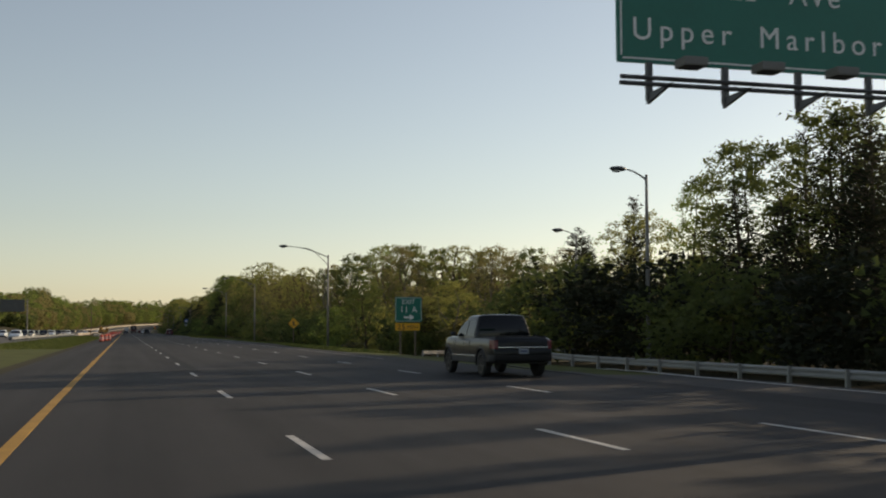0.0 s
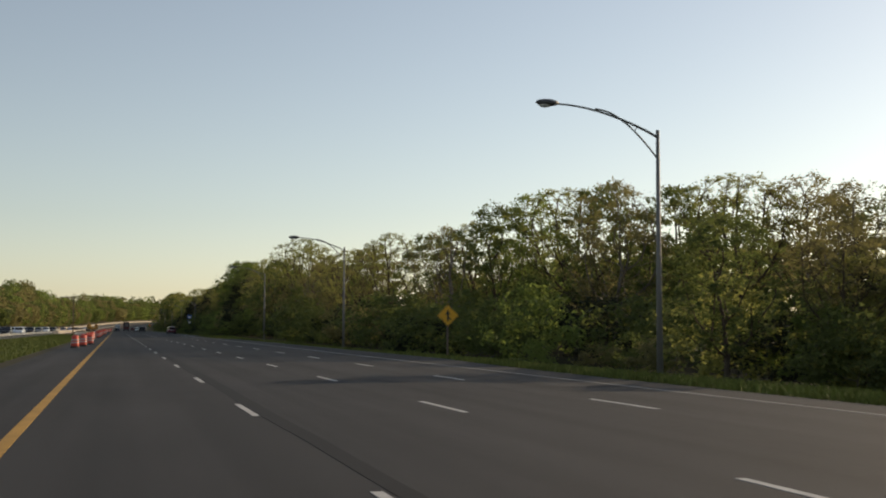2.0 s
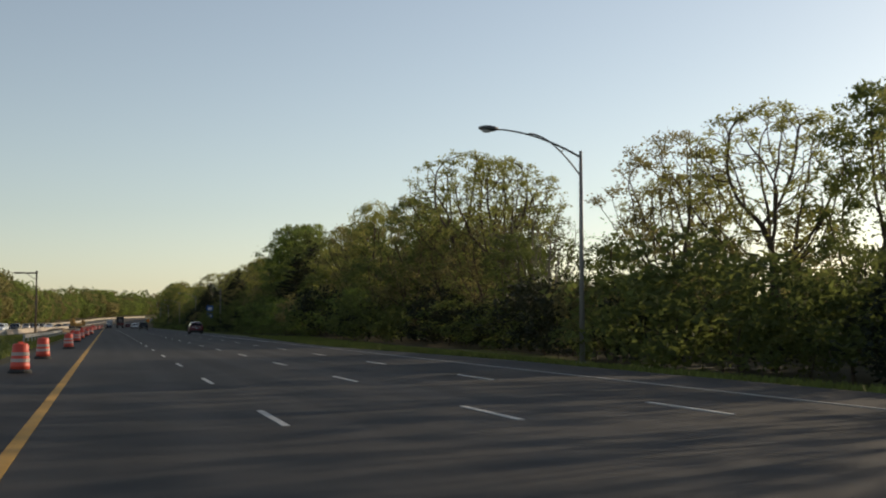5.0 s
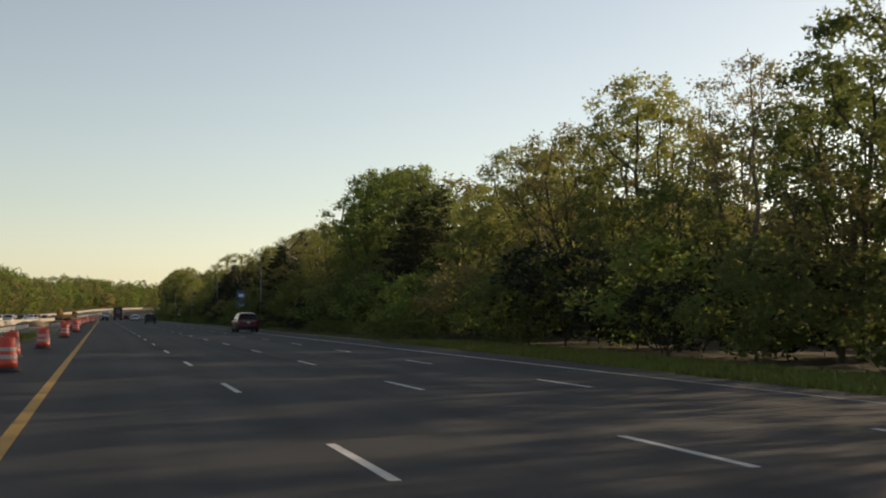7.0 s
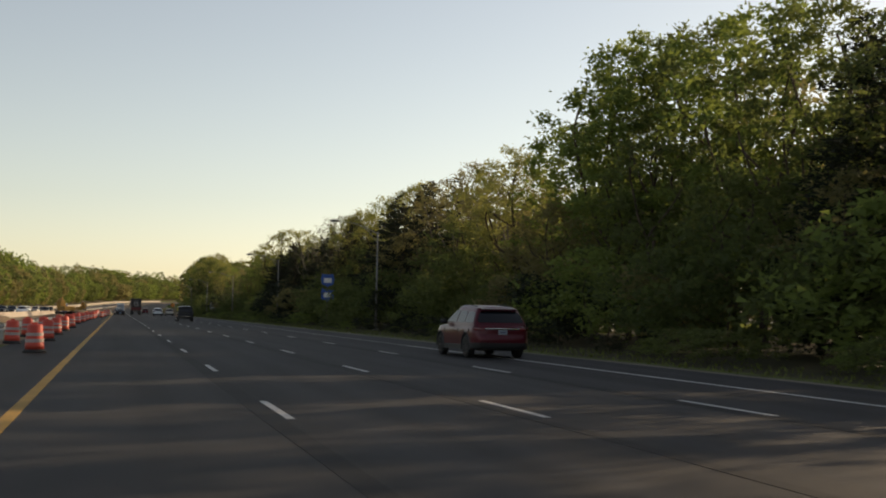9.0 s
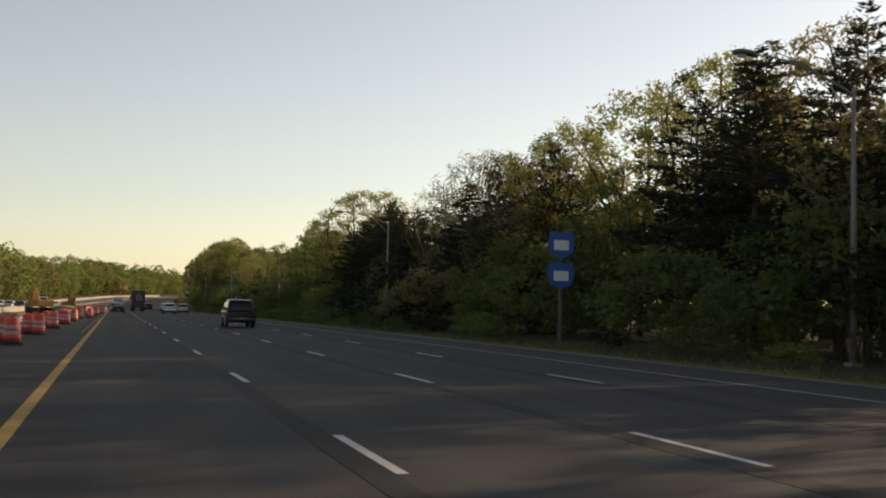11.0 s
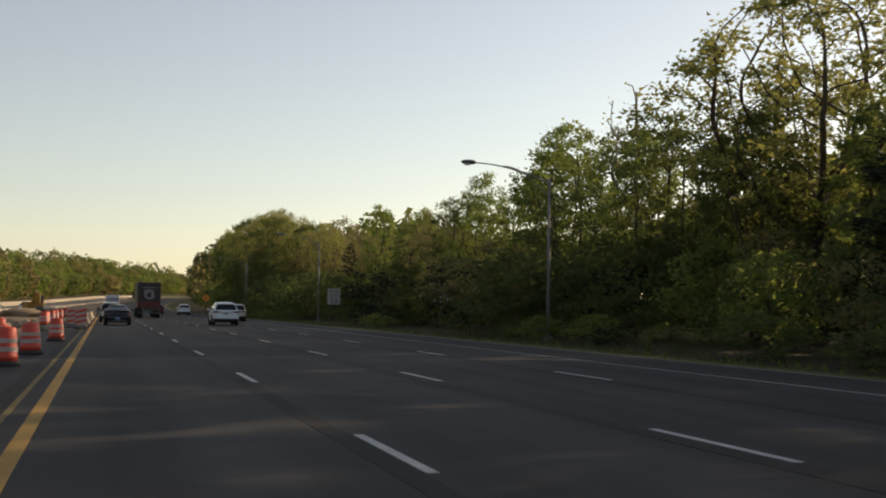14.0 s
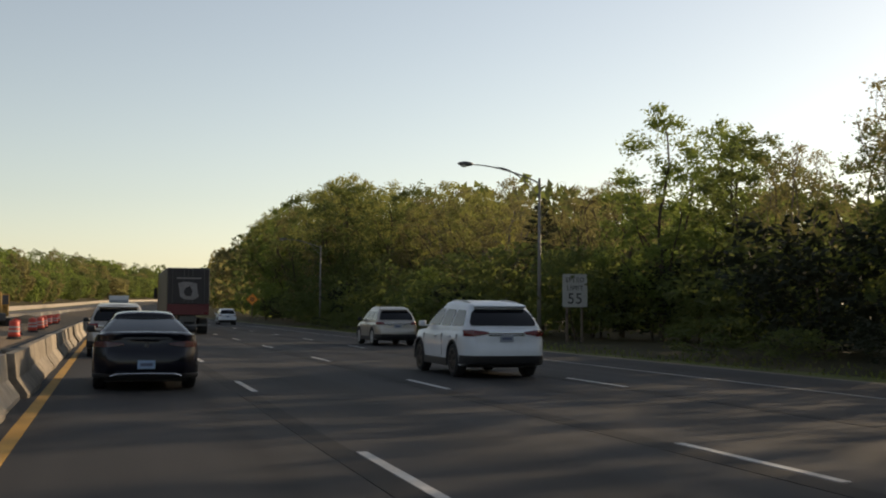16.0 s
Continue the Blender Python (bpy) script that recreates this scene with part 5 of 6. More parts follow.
# broken concrete lying behind the barriers
chunks = []
for k in range(3):
    bm = bmesh.new()
    bmesh.ops.create_icosphere(bm, subdivisions=2, radius=1)
    for v in bm.verts:
        v.co *= 1 + 0.45 * noise.noise(v.co * 1.6 + Vector((9 * k, 3, 0)))
        v.co.z = max(-0.45, min(v.co.z, 0.55)) * 0.8
    me = bpy.data.meshes.new("rubble_chunk")
    bm.to_mesh(me)
    bm.free()
    me.materials.append(WEATHERED)
    chunks.append(me)
for k in range(46):
    r = rb.uniform(0.12, 0.42)
    ob = tagged(new("rubble_chunk", chunks[k % 3]), "broken lump of grey concrete behind the barriers", "rubble", "rubble behind the barriers")
    ob.matrix_basis = Matrix.Translation(spot(-3.2 - 4.5 * rb.random() ** 1.4, 526 + 42 * rb.random(), 0.25 * r)) @ pose(0, 0, 0, rb.uniform(-12, 12), rb.uniform(-12, 12), rb.uniform(0, 360)) @ Matrix.Diagonal((r, r * rb.uniform(0.7, 1.4), r * rb.uniform(0.6, 1.0), 1))
p = thing("portable_toilet", Matrix.Translation(spot(-11.2, 560, 0)), "blue plastic portable toilet on the work site", "portable toilet")
BLUE_PLASTIC = material("blue_plastic", (0.03, 0.09, 0.28), 0.5, vary=0.15)
bm = bmesh.new(); box(bm, -0.55, 0.55, -0.55, 0.55, 0.08, 2.15, 0.04)
part("cabin", bm, BLUE_PLASTIC, p)
bm = bmesh.new(); box(bm, -0.35, 0.35, -0.58, -0.55, 0.15, 1.95, 0.01)
part("door", bm, BLUE_PLASTIC, p)
bm = bmesh.new(); box(bm, -0.6, 0.6, -0.6, 0.6, 2.15, 2.3, 0.06)
part("roof", bm, SIGN_WHITE, p, "white plastic roof")
bm = bmesh.new(); box(bm, -0.58, 0.58, -0.58, 0.58, -0.05, 0.08)
part("base", bm, RUBBER, p)
DIGGER = material("worn_machine_paint", (0.30, 0.17, 0.03), 0.5, vary=0.3, grain=6, coarse=1.5)
for x, y, turn in ((-9.3, 520, 30), (-9.8, 630, 200)):
    p = thing("excavator", Matrix.Translation(spot(x, y, 0)) @ pose(0, 0, 0, 0, 0, turn), "dusty tracked excavator with a folded arm", "excavator", "machines on the work site")
    for s_ in (-1, 1):
        bm = bmesh.new(); box(bm, s_ * 0.95 - 0.25, s_ * 0.95 + 0.25, -1.6, 1.6, -0.02, 0.75, 0.2)
        part("track", bm, RUBBER, p)
    bm = bmesh.new(); box(bm, -1.1, 1.1, -1.7, 0.9, 0.85, 1.7, 0.12)
    part("house", bm, DIGGER, p)
    bm = bmesh.new(); box(bm, -1.05, -0.1, -0.1, 1.2, 1.65, 2.75, 0.1)
    cabin = part("cab", bm, DIGGER, p)
    bm = bmesh.new(); box(bm, -0.95, -0.2, 1.19, 1.225, 1.85, 2.6)
    part("window", bm, STEEL, cabin)
    bm = bmesh.new(); tube(bm, [(0.4, 0.7, 1.5), (0.4, 2.2, 3.1), (0.4, 3.6, 2.7)], [0.22, 0.24, 0.16], 6)
    part("boom", bm, DIGGER, p)
    bm = bmesh.new(); tube(bm, [(0.4, 3.5, 2.85), (0.4, 3.9, 1.2)], [0.17, 0.12], 6)
    part("stick", bm, DIGGER, p)
    bm = bmesh.new(); box(bm, 0.0, 0.8, 3.3, 4.1, 0.5, 1.15, 0.12)
    part("bucket", bm, STEEL, p)


# ---- vehicles ----
def paint(name, colour, metal=0.35, rough=0.32, coat=0.35):
    return material(name, colour, rough, metal=metal, spec=0.25, vary=0.10, grain=3, coarse=0.8, coat=coat)


RED = paint("dark_red_car_paint", (0.075, 0.006, 0.013), 0.15, 0.3, 0.18)
BLACK = paint("black_car_paint", (0.003, 0.0033, 0.0045), 0.0, 0.25, 0.12)
GREY = paint("charcoal_car_paint", (0.007, 0.008, 0.009), 0.0, 0.28, 0.15)
WHITE = paint("white_car_paint", (0.60, 0.64, 0.68), 0.0)
SILVER = paint("champagne_silver_car_paint", (0.36, 0.34, 0.31), 0.5)
NAVY = paint("dark_navy_car_paint", (0.005, 0.006, 0.012), 0.1, 0.25, 0.35)
CHROME = material("chrome", (0.7, 0.7, 0.7), 0.15, metal=1.0, vary=0.05)
TRIM = material("black_plastic_trim", (0.018, 0.018, 0.019), 0.6, vary=0.15, grain=18)
GLASS = material("tinted_car_glass", (0.006, 0.007, 0.009), 0.05, vary=0.05, spec=0.28)
SKY_GLASS = material("clear_rear_screen", (0.016, 0.024, 0.028), 0.05, vary=0.05, spec=0.55)
DARK_GLASS = material("dark_privacy_glass", (0.005, 0.006, 0.008), 0.06, vary=0.05, spec=0.4)
TAIL = material("red_tail_lamp", (0.11, 0.003, 0.006), 0.25, vary=0.15, grain=30, coat=0.3)
SMOKED = material("smoked_red_lens", (0.055, 0.012, 0.014), 0.2, vary=0.3, grain=40, coat=0.3)
CLEAR = material("clear_headlamp", (0.6, 0.62, 0.62), 0.12, vary=0.05, coat=0.5)
PLATE = material("number_plate", (0.26, 0.29, 0.33), 0.5, vary=0.15)
BLUE_PLATE = material("pale_blue_number_plate", (0.24, 0.36, 0.52), 0.5, vary=0.15)
PLATE_BAR = material("plate_bar", (0.08, 0.10, 0.17), 0.5, vary=0.1)
RIM = material("alloy_rim", (0.68, 0.69, 0.70), 0.3, metal=0.55, vary=0.1)
DARK_RIM = material("dark_alloy_rim", (0.03, 0.03, 0.032), 0.4, metal=0.6, vary=0.1)


def lit(name, colour, power):
    m = bpy.data.materials.new(name)
    m.use_nodes = True
    p = m.node_tree.nodes["Principled BSDF"]
    p.inputs["Base Color"].default_value = (*colour, 1)
    p.inputs["Emission Color"].default_value = (*colour, 1)
    p.inputs["Emission Strength"].default_value = power
    return m


BRAKE = lit("lit_brake_lamp", (0.9, 0.03, 0.025), 1.1)


def lerp(a, b, u):
    return a + (b - a) * u


def curve(pts):
    """A smooth line through (y, z) points sorted by y."""
    pts = sorted(pts)
    def f(y):
        if y <= pts[0][0]:
            return pts[0][1]
        for i in range(len(pts) - 1):
            (a, p), (b, q) = pts[i], pts[i + 1]
            if y <= b:
                m0 = (q - pts[max(i - 1, 0)][1]) / (b - pts[max(i - 1, 0)][0])
                m1 = (pts[min(i + 2, len(pts) - 1)][1] - p) / (pts[min(i + 2, len(pts) - 1)][0] - a)
                h, u = b - a, (y - a) / (b - a)
                return (2 * u ** 3 - 3 * u ** 2 + 1) * p + (u ** 3 - 2 * u ** 2 + u) * h * m0 + (3 * u ** 2 - 2 * u ** 3) * q + (u ** 3 - u ** 2) * h * m1
        return pts[-1][1]
    return f


def skin(bm, rows, closed=False):
    """Faces between rows of points."""
    vs = [[bm.verts.new(p) for p in r] for r in rows]
    n = len(vs[0])
    for a, b in zip(vs, vs[1:]):
        for k in range(n if closed else n - 1):
            bm.faces.new((a[k], a[(k + 1) % n], b[(k + 1) % n], b[k]))
    return vs


def soft_part(name, bm, mat, parent, label="", angle=38):
    bmesh.ops.remove_doubles(bm, verts=bm.verts, dist=0.0005)
    bmesh.ops.recalc_face_normals(bm, faces=bm.faces)
    ob = part(name, bm, mat, parent, label, smooth=True)
    ob.data.set_sharp_from_angle(angle=radians(angle))
    return ob


def car(kind, label, category, m, body_mat, length, width, height, belt, clear, wheel_r, wheels, hood, cabin, tumble=0.16, tail=None, rim=RIM, windows=3, rails=False, chrome=False, brake=False, trim_z=0.42, plate_z=0.8, bed=None, lamp=None, rear_glass=True, group="", cladding=False, spokes=5, glass=(0.16, 0.9), round_rear=0.16, roof_drop=0.0, arch_mat=None, plate_mat=None, boot=0.0, lens=None, wedge=1.0):
    """wheels: rear and front axle y. hood: (z at nose, y of cowl, z at cowl). cabin: y of (rear foot, rear top, front top, front foot).
    bed: pick-up box from the tail to this y. lamp: tail lamp (x from, x to, z from, z to). glass: foot and head of the windows.
    round_rear: how far the rear corners are drawn in. roof_drop: fall of the roof to the rear."""
    c = thing(kind, m, label, category, group)
    hl, hw = length / 2, width / 2
    ar = wheel_r + 0.06
    nose, cowl_y, cowl_z = hood
    rear_z = tail if tail else belt
    ya, yb = wheels
    line_pts = [(-hl, rear_z - 0.13), (-hl + 0.05, rear_z - 0.045), (-hl + 0.14, rear_z - 0.01)]
    if bed is not None:
        line_pts += [(-hl + 0.4, belt), (bed, belt), (0.6, belt)]
    else:
        line_pts += [(lerp(cabin[0], -hl, 0.4) + 0.02, rear_z), (cabin[0] + 0.4, lerp(rear_z, belt, 0.7)), (0.3, belt)]
    line_pts += [(cowl_y, cowl_z), (lerp(hl, cowl_y, 0.5), lerp(nose, cowl_z, 0.72)), (hl - 0.3, lerp(nose, cowl_z, 0.22)), (hl - 0.12, nose - 0.05), (hl - 0.03, nose - 0.14), (hl, nose - 0.24)]
    top = curve(line_pts)

    def plan(y):
        d, e = y + hl, hl - y
        w = hw
        if d < 0.42:
            w -= round_rear * (1 - d / 0.42) ** 2.2
        if e < 1.0:
            w -= 0.26 * (1 - e / 1.0) ** 2.3
        return w

    def low(y):
        z = clear
        for wy in (ya, yb):
            if abs(y - wy) < ar:
                z = max(z, wheel_r + math.sqrt(ar * ar - (y - wy) ** 2))
        d = min(y + hl, hl - y)
        return z + (0.10 * (1 - d / 0.35) if d < 0.35 else 0)

    zb = lerp(clear, rear_z, 0.5)
    rear_in = curve([(clear, 0.10), (clear + 0.14, 0.03), (zb - 0.08, 0.0), (zb, 0.015), (zb + 0.08, 0.055), (rear_z - 0.14, 0.06 + boot * 0.4), (rear_z, 0.10 - boot)])
    front_in = curve([(clear, 0.12), (clear + 0.15, 0.03), (0.55, 0.0), (nose - 0.22, 0.03), (nose, 0.12)])

    def place(x, y, z):
        d, e = y + hl, hl - y
        if d < 0.5:
            y += rear_in(z) * (1 - d / 0.5)
        if e < 0.6:
            y -= front_in(z) * (1 - e / 0.6)
        return (x, y, z)

    ys = {-hl, -hl + 0.015, -hl + 0.045, -hl + 0.09, -hl + 0.15, -hl + 0.23, -hl + 0.33, hl, hl - 0.02, hl - 0.06, hl - 0.12, hl - 0.2, hl - 0.32, hl - 0.46}
    for wy in (ya, yb):
        ys |= {round(wy + ar * math.cos(math.pi * k / 12), 4) for k in range(13)} | {wy + ar + 0.012, wy - ar - 0.012}
    ys |= {lerp(-hl + 0.45, hl - 0.55, k / 14) for k in range(15)}
    ys = sorted(v for v in ys if -hl <= v <= hl)
    rows = []
    for y in ys:
        w, t, b = plan(y), top(y), low(y)
        half = [(w - 0.09, b), (w - 0.015, b + 0.02), (w - 0.004, max(b + 0.035, lerp(clear, t, 0.36))), (w, max(b + 0.05, lerp(clear, t, 0.60))), (w - 0.008, max(b + 0.06, t - 0.2)), (w - 0.028, max(b + 0.07, t - 0.11)), (w - 0.065, t - 0.035), (w - 0.17, t), (w * 0.5, t + 0.018), (0.0, t + 0.024)]
        rows.append([place(-x, y, z) for x, z in half] + [place(x, y, z) for x, z in reversed(half[:-1])])
    bm = bmesh.new()
    skin(bm, rows)
    for row, s in ((rows[0], -1), (rows[-1], 1)):
        n = len(row)
        cap = []
        for k in range(n // 2 + 1):
            a, b = Vector(row[k]), Vector(row[n - 1 - k])
            cap.append([a.lerp(b, q / 6) + Vector((0, s * 0.035 * (1 - (q / 3 - 1) ** 2), 0)) for q in range(7)])
        skin(bm, cap)
    body = soft_part("body", bm, body_mat, c)
    if bed is not None:
        bm = bmesh.new(); box(bm, -hw + 0.18, hw - 0.18, -hl + 0.2, bed - 0.08, belt, belt + 0.035)
        part("bed_cover", bm, TRIM, c)
    bm = bmesh.new(); box(bm, -hw + 0.2, hw - 0.2, -hl + 0.3, hl - 0.4, clear - 0.03, clear + 0.35)
    part("underbody", bm, TRIM, c)
    # cabin: rounded rings from the belt line up over the roof
    y0, y1, y2, y3 = cabin
    wb, wt = hw - 0.055, hw - 0.055 - tumble
    roof = height
    z0, z1 = belt - 0.04, roof - 0.115
    wide = lambda s: lerp(wb, wt, s ** 1.25)
    rear = lambda s: lerp(y0, y1, s) - 0.05 * math.sin(math.pi * s)
    front = lambda s: lerp(y3, y2, s) + 0.07 * math.sin(math.pi * s)
    bow_r, bow_f, cr, cf = 0.05, 0.14, 0.13, 0.2

    def ring(w, a, b, z, drop=0.0):
        cr, cf, bow_f = min(0.13, w * 0.4), min(0.2, w * 0.5), min(0.14, w * 0.4)
        pts = []
        for k in range(7):
            u = k / 3 - 1
            pts.append((u * (w - cr), a + bow_r * u * u, z - drop))
        pts += [(w - cr * 0.45, a + bow_r + cr * 0.18, z - drop), (w - cr * 0.08, a + bow_r + cr * 0.55, z - drop)]
        for k in range(7):
            pts.append((w, lerp(a + bow_r + cr, b - bow_f - cf, k / 6), z - drop * (1 - k / 6)))
        pts += [(w - cf * 0.08, b - bow_f - cf * 0.55, z), (w - cf * 0.42, b - bow_f - cf * 0.2, z)]
        for k in range(7):
            u = 1 - k / 3
            pts.append((u * (w - cf), b - bow_f * u * u, z))
        left = [(-x, y, zz) for x, y, zz in pts[7:18]]
        return pts + list(reversed(left))

    rings = []
    for k in range(7):
        s = k / 6
        rings.append(ring(wide(s), rear(s), front(s), lerp(z0, z1, s), roof_drop * s))
    for q, dz in ((0.02, 0.035), (0.06, 0.065), (0.14, 0.088), (0.28, 0.104), (0.5, 0.113), (0.68, 0.115)):
        rings.append(ring(wt * (1 - q * 1.15), rear(1) + q * min(0.6, 0.27 * (y2 - y1)), front(1) - q * min(1.1, 0.5 * (y2 - y1)), z1 + dz, roof_drop * (1 - q * 0.7)))
    bm = bmesh.new()
    vs = skin(bm, rings, True)
    bm.faces.new(vs[-1])
    soft_part("cabin", bm, body_mat, c, angle=50)
    lo, hi = glass
    fr = lambda s: front(s) - bow_f - 0.10
    re = lambda s: rear(s) + bow_r + 0.16
    cuts = [i / windows for i in range(windows + 1)]

    def pane(name, rows_, out):
        bm = bmesh.new()
        skin(bm, [[Vector(p) + Vector(out) * 0.009 for p in r] for r in rows_])
        geom = bmesh.ops.extrude_face_region(bm, geom=list(bm.faces))
        bmesh.ops.translate(bm, verts=[v for v in geom["geom"] if type(v) is bmesh.types.BMVert], vec=Vector(out) * -0.02)
        return soft_part(name, bm, GLASS if name != "rear_window" else SKY_GLASS if kind.startswith("sedan") else DARK_GLASS, c, angle=30)

    drop_at = lambda s, y: roof_drop * s * min(1, max(0, (front(s) - y) / (front(s) - rear(s))))
    for sgn in (-1, 1):
        for i in range(windows):
            u0, u1 = cuts[i], cuts[i + 1]
            g = 0.045
            rows_ = []
            for k in range(7):
                s = lerp(lo, hi, k / 6)
                trim = 0.035 if k in (0, 6) else 0.008 if k in (1, 5) else 0.0
                a = re(s) if i == 0 else lerp(re(0.5), fr(0.5), u0) + g
                b = fr(s) if i == windows - 1 else lerp(re(0.5), fr(0.5), u1) - g
                a, b = a + trim, max(a + trim + 0.02, b - trim)
                rows_.append([(sgn * wide(s), lerp(a, b, q / 3), lerp(z0, z1, s) - drop_at(s, lerp(a, b, q / 3))) for q in range(4)])
            pane("side_window", rows_, (sgn, 0, 0))
    for name, edge, bow, cc, out, on in (("rear_window", rear, bow_r, cr, -1, rear_glass), ("windscreen", front, -bow_f, cf, 1, True)):
        if not on:
            continue
        rows_ = []
        for k in range(9):
            s = lerp(lo + 0.02, hi + 0.03, k / 8)
            w = wide(s) - cc * 0.55 - (0.06 if k in (0, 8) else 0.02 if k in (1, 7) else 0.0)
            rows_.append([(q / 4 * w, edge(s) + bow * (q / 4 * w / (wide(s) - cc)) ** 2, lerp(z0, z1, s) - (roof_drop * s if out < 0 else 0)) for q in range(-4, 5)])
        dz_, dy_ = z1 - z0, abs(edge(1) - edge(0))
        pane(name, rows_, Vector((0, out * dz_, dy_)).normalized() * 1.4)
    # wheels
    for wy in (ya, yb):
        for sgn in (-1, 1):
            x = sgn * (hw - 0.125)
            rot = Matrix.Translation((x, wy, wheel_r)) @ pose(0, 0, 0, 0, 90, 0)
            bm = bmesh.new(); lathe(bm, [(wheel_r - 0.13, -0.11), (wheel_r - 0.035, -0.12), (wheel_r - 0.008, -0.10), (wheel_r, -0.07), (wheel_r, 0.07), (wheel_r - 0.008, 0.10), (wheel_r - 0.035, 0.12), (wheel_r - 0.13, 0.11)], 28)
            bmesh.ops.transform(bm, matrix=rot, verts=bm.verts)
            wheel = new("wheel")
            wheel.parent = c
            part("tyre", bm, RUBBER, wheel, smooth=True)
            rr = wheel_r - 0.115
            # black disc behind the spokes stands in for shade in the gaps
            bm = bmesh.new()
            bmesh.ops.create_cone(bm, cap_ends=True, segments=24, radius1=rr, radius2=rr, depth=0.02, matrix=Matrix.Translation((0, 0, sgn * 0.05)))
            bmesh.ops.transform(bm, matrix=rot, verts=bm.verts)
            part("wheel_backing", bm, TRIM, wheel)
            bm = bmesh.new()
            skin(bm, [[(q * math.cos(2 * math.pi * k / 24), q * math.sin(2 * math.pi * k / 24), sgn * zz) for k in range(24)] for q, zz in ((rr + 0.02, 0.10), (rr + 0.015, 0.123), (rr - 0.03, 0.121), (rr - 0.045, 0.085))], True)
            for k in range(spokes):
                q = Matrix.Rotation(2 * math.pi * k / spokes, 4, "Z")
                for side_ in (-1, 1):
                    f = [bm.verts.new(q @ Vector((a_, side_ * b_ + e_, sgn * z_))) for a_, b_, e_, z_ in ((0.05, 0.010, -0.017, 0.112), (0.05, 0.010, 0.017, 0.112), (rr - 0.02, 0.04, 0.012, 0.122), (rr - 0.02, 0.04, -0.012, 0.122))]
                    g = [bm.verts.new(v.co - Vector((0, 0, sgn * 0.03))) for v in f]
                    bm.faces.new(f)
                    for j in range(4):
                        bm.faces.new((f[j], f[(j + 1) % 4], g[(j + 1) % 4], g[j]))
            bmesh.ops.create_cone(bm, cap_ends=True, segments=14, radius1=0.07, radius2=0.06, depth=0.05, matrix=Matrix.Translation((0, 0, sgn * 0.10)))
            bmesh.ops.recalc_face_normals(bm, faces=bm.faces)
            bmesh.ops.transform(bm, matrix=rot, verts=bm.verts)
            part("rim", bm, rim, wheel)
            # flare round the arch
            bm = bmesh.new()
            rows_ = []
            for k in range(15):
                a = math.pi * (-0.05 + 1.10 * k / 14)
                rows_.append([(sgn * (hw + e_), wy + r_ * math.cos(a), wheel_r + r_ * math.sin(a)) for e_, r_ in ((-0.25, ar - 0.01), (-0.03, ar - 0.014), (0.012, ar - 0.008), (0.014, ar + 0.025), (-0.004, ar + 0.05), (-0.05, ar + 0.052))])
            skin(bm, rows_)
            soft_part("wheel_arch", bm, arch_mat if arch_mat else TRIM if cladding else body_mat, c)
    # bars that follow the rounded tail: from x = xa round the corner to the side
    def wrap(bm, xa, z_lo, z_hi, proud, sgn, d_end=0.3, end=-1, slim=1.0):
        ds = [v for v in (0.0, 0.015, 0.045, 0.09, 0.15, 0.23, 0.33, 0.45, 0.6) if v <= d_end]
        rows_ = []
        for z, e_ in ((z_lo, -0.03), (z_lo + 0.01, proud * 0.7), (lerp(z_lo, z_hi, 0.3), proud), (lerp(z_lo, z_hi, 0.7), proud), (z_hi - 0.01, proud * 0.7), (z_hi, -0.03)):
            w_end = plan(end * hl)
            r = []
            for q in range(4):
                x, zm = lerp(xa, w_end, q / 4), lerp(z_lo, z_hi, 0.6)
                zz = zm + (z - zm) * lerp(slim, 1.0, q / 4)
                px, py, pz = place(x, end * hl, zz)
                r.append((sgn * px, py + end * (0.035 * (1 - (x / w_end) ** 2) + e_), zz))
            for d in ds:
                y = end * (hl - d)
                px, py, pz = place(plan(y), y, z)
                k = min(1, d / 0.15)
                r.append((sgn * (px + e_ * k), py + end * e_ * (1 - k), z))
            rows_.append(r)
        skin(bm, rows_)

    for end, zt in ((-1, clear + (0.25 if cladding else 0.28 if chrome else 0.13)), (1, clear + 0.26)):
        bm = bmesh.new()
        for sgn in (-1, 1):
            wrap(bm, 0.0, clear + 0.04, zt, 0.012, sgn, 0.45 if end < 0 else 0.33, end)
        soft_part("rear_bumper" if end < 0 else "front_bumper", bm, CHROME if chrome == "bumper" and end < 0 else TRIM, c, "dark lower bumper" if end < 0 else "")
    lx0, lx1, lz0, lz1 = lamp
    for sgn in (-1, 1):
        bm = bmesh.new(); wrap(bm, lx0, lz0, lz1, 0.014, sgn, 0.23, slim=wedge)
        soft_part("tail_lamp", bm, BRAKE if brake else lens or TAIL, c, "red tail lamp" if not lens else "smoked red tail lamp")
        bm = bmesh.new(); wrap(bm, hw - 0.55, nose - 0.34, nose - 0.2, 0.012, sgn, 0.33, 1)
        soft_part("headlamp", bm, CLEAR, c)
        bm = bmesh.new(); a, b = sorted((sgn * (hw - 0.01), sgn * (hw + 0.17))); box(bm, a, b, y3 - 0.50, y3 - 0.36, belt + 0.03, belt + 0.17, 0.045)
        a, b = sorted((sgn * (hw - 0.12), sgn * (hw + 0.03))); box(bm, a, b, y3 - 0.46, y3 - 0.40, belt + 0.03, belt + 0.07)
        part("mirror", bm, TRIM if body_mat != WHITE else body_mat, c, smooth=True)
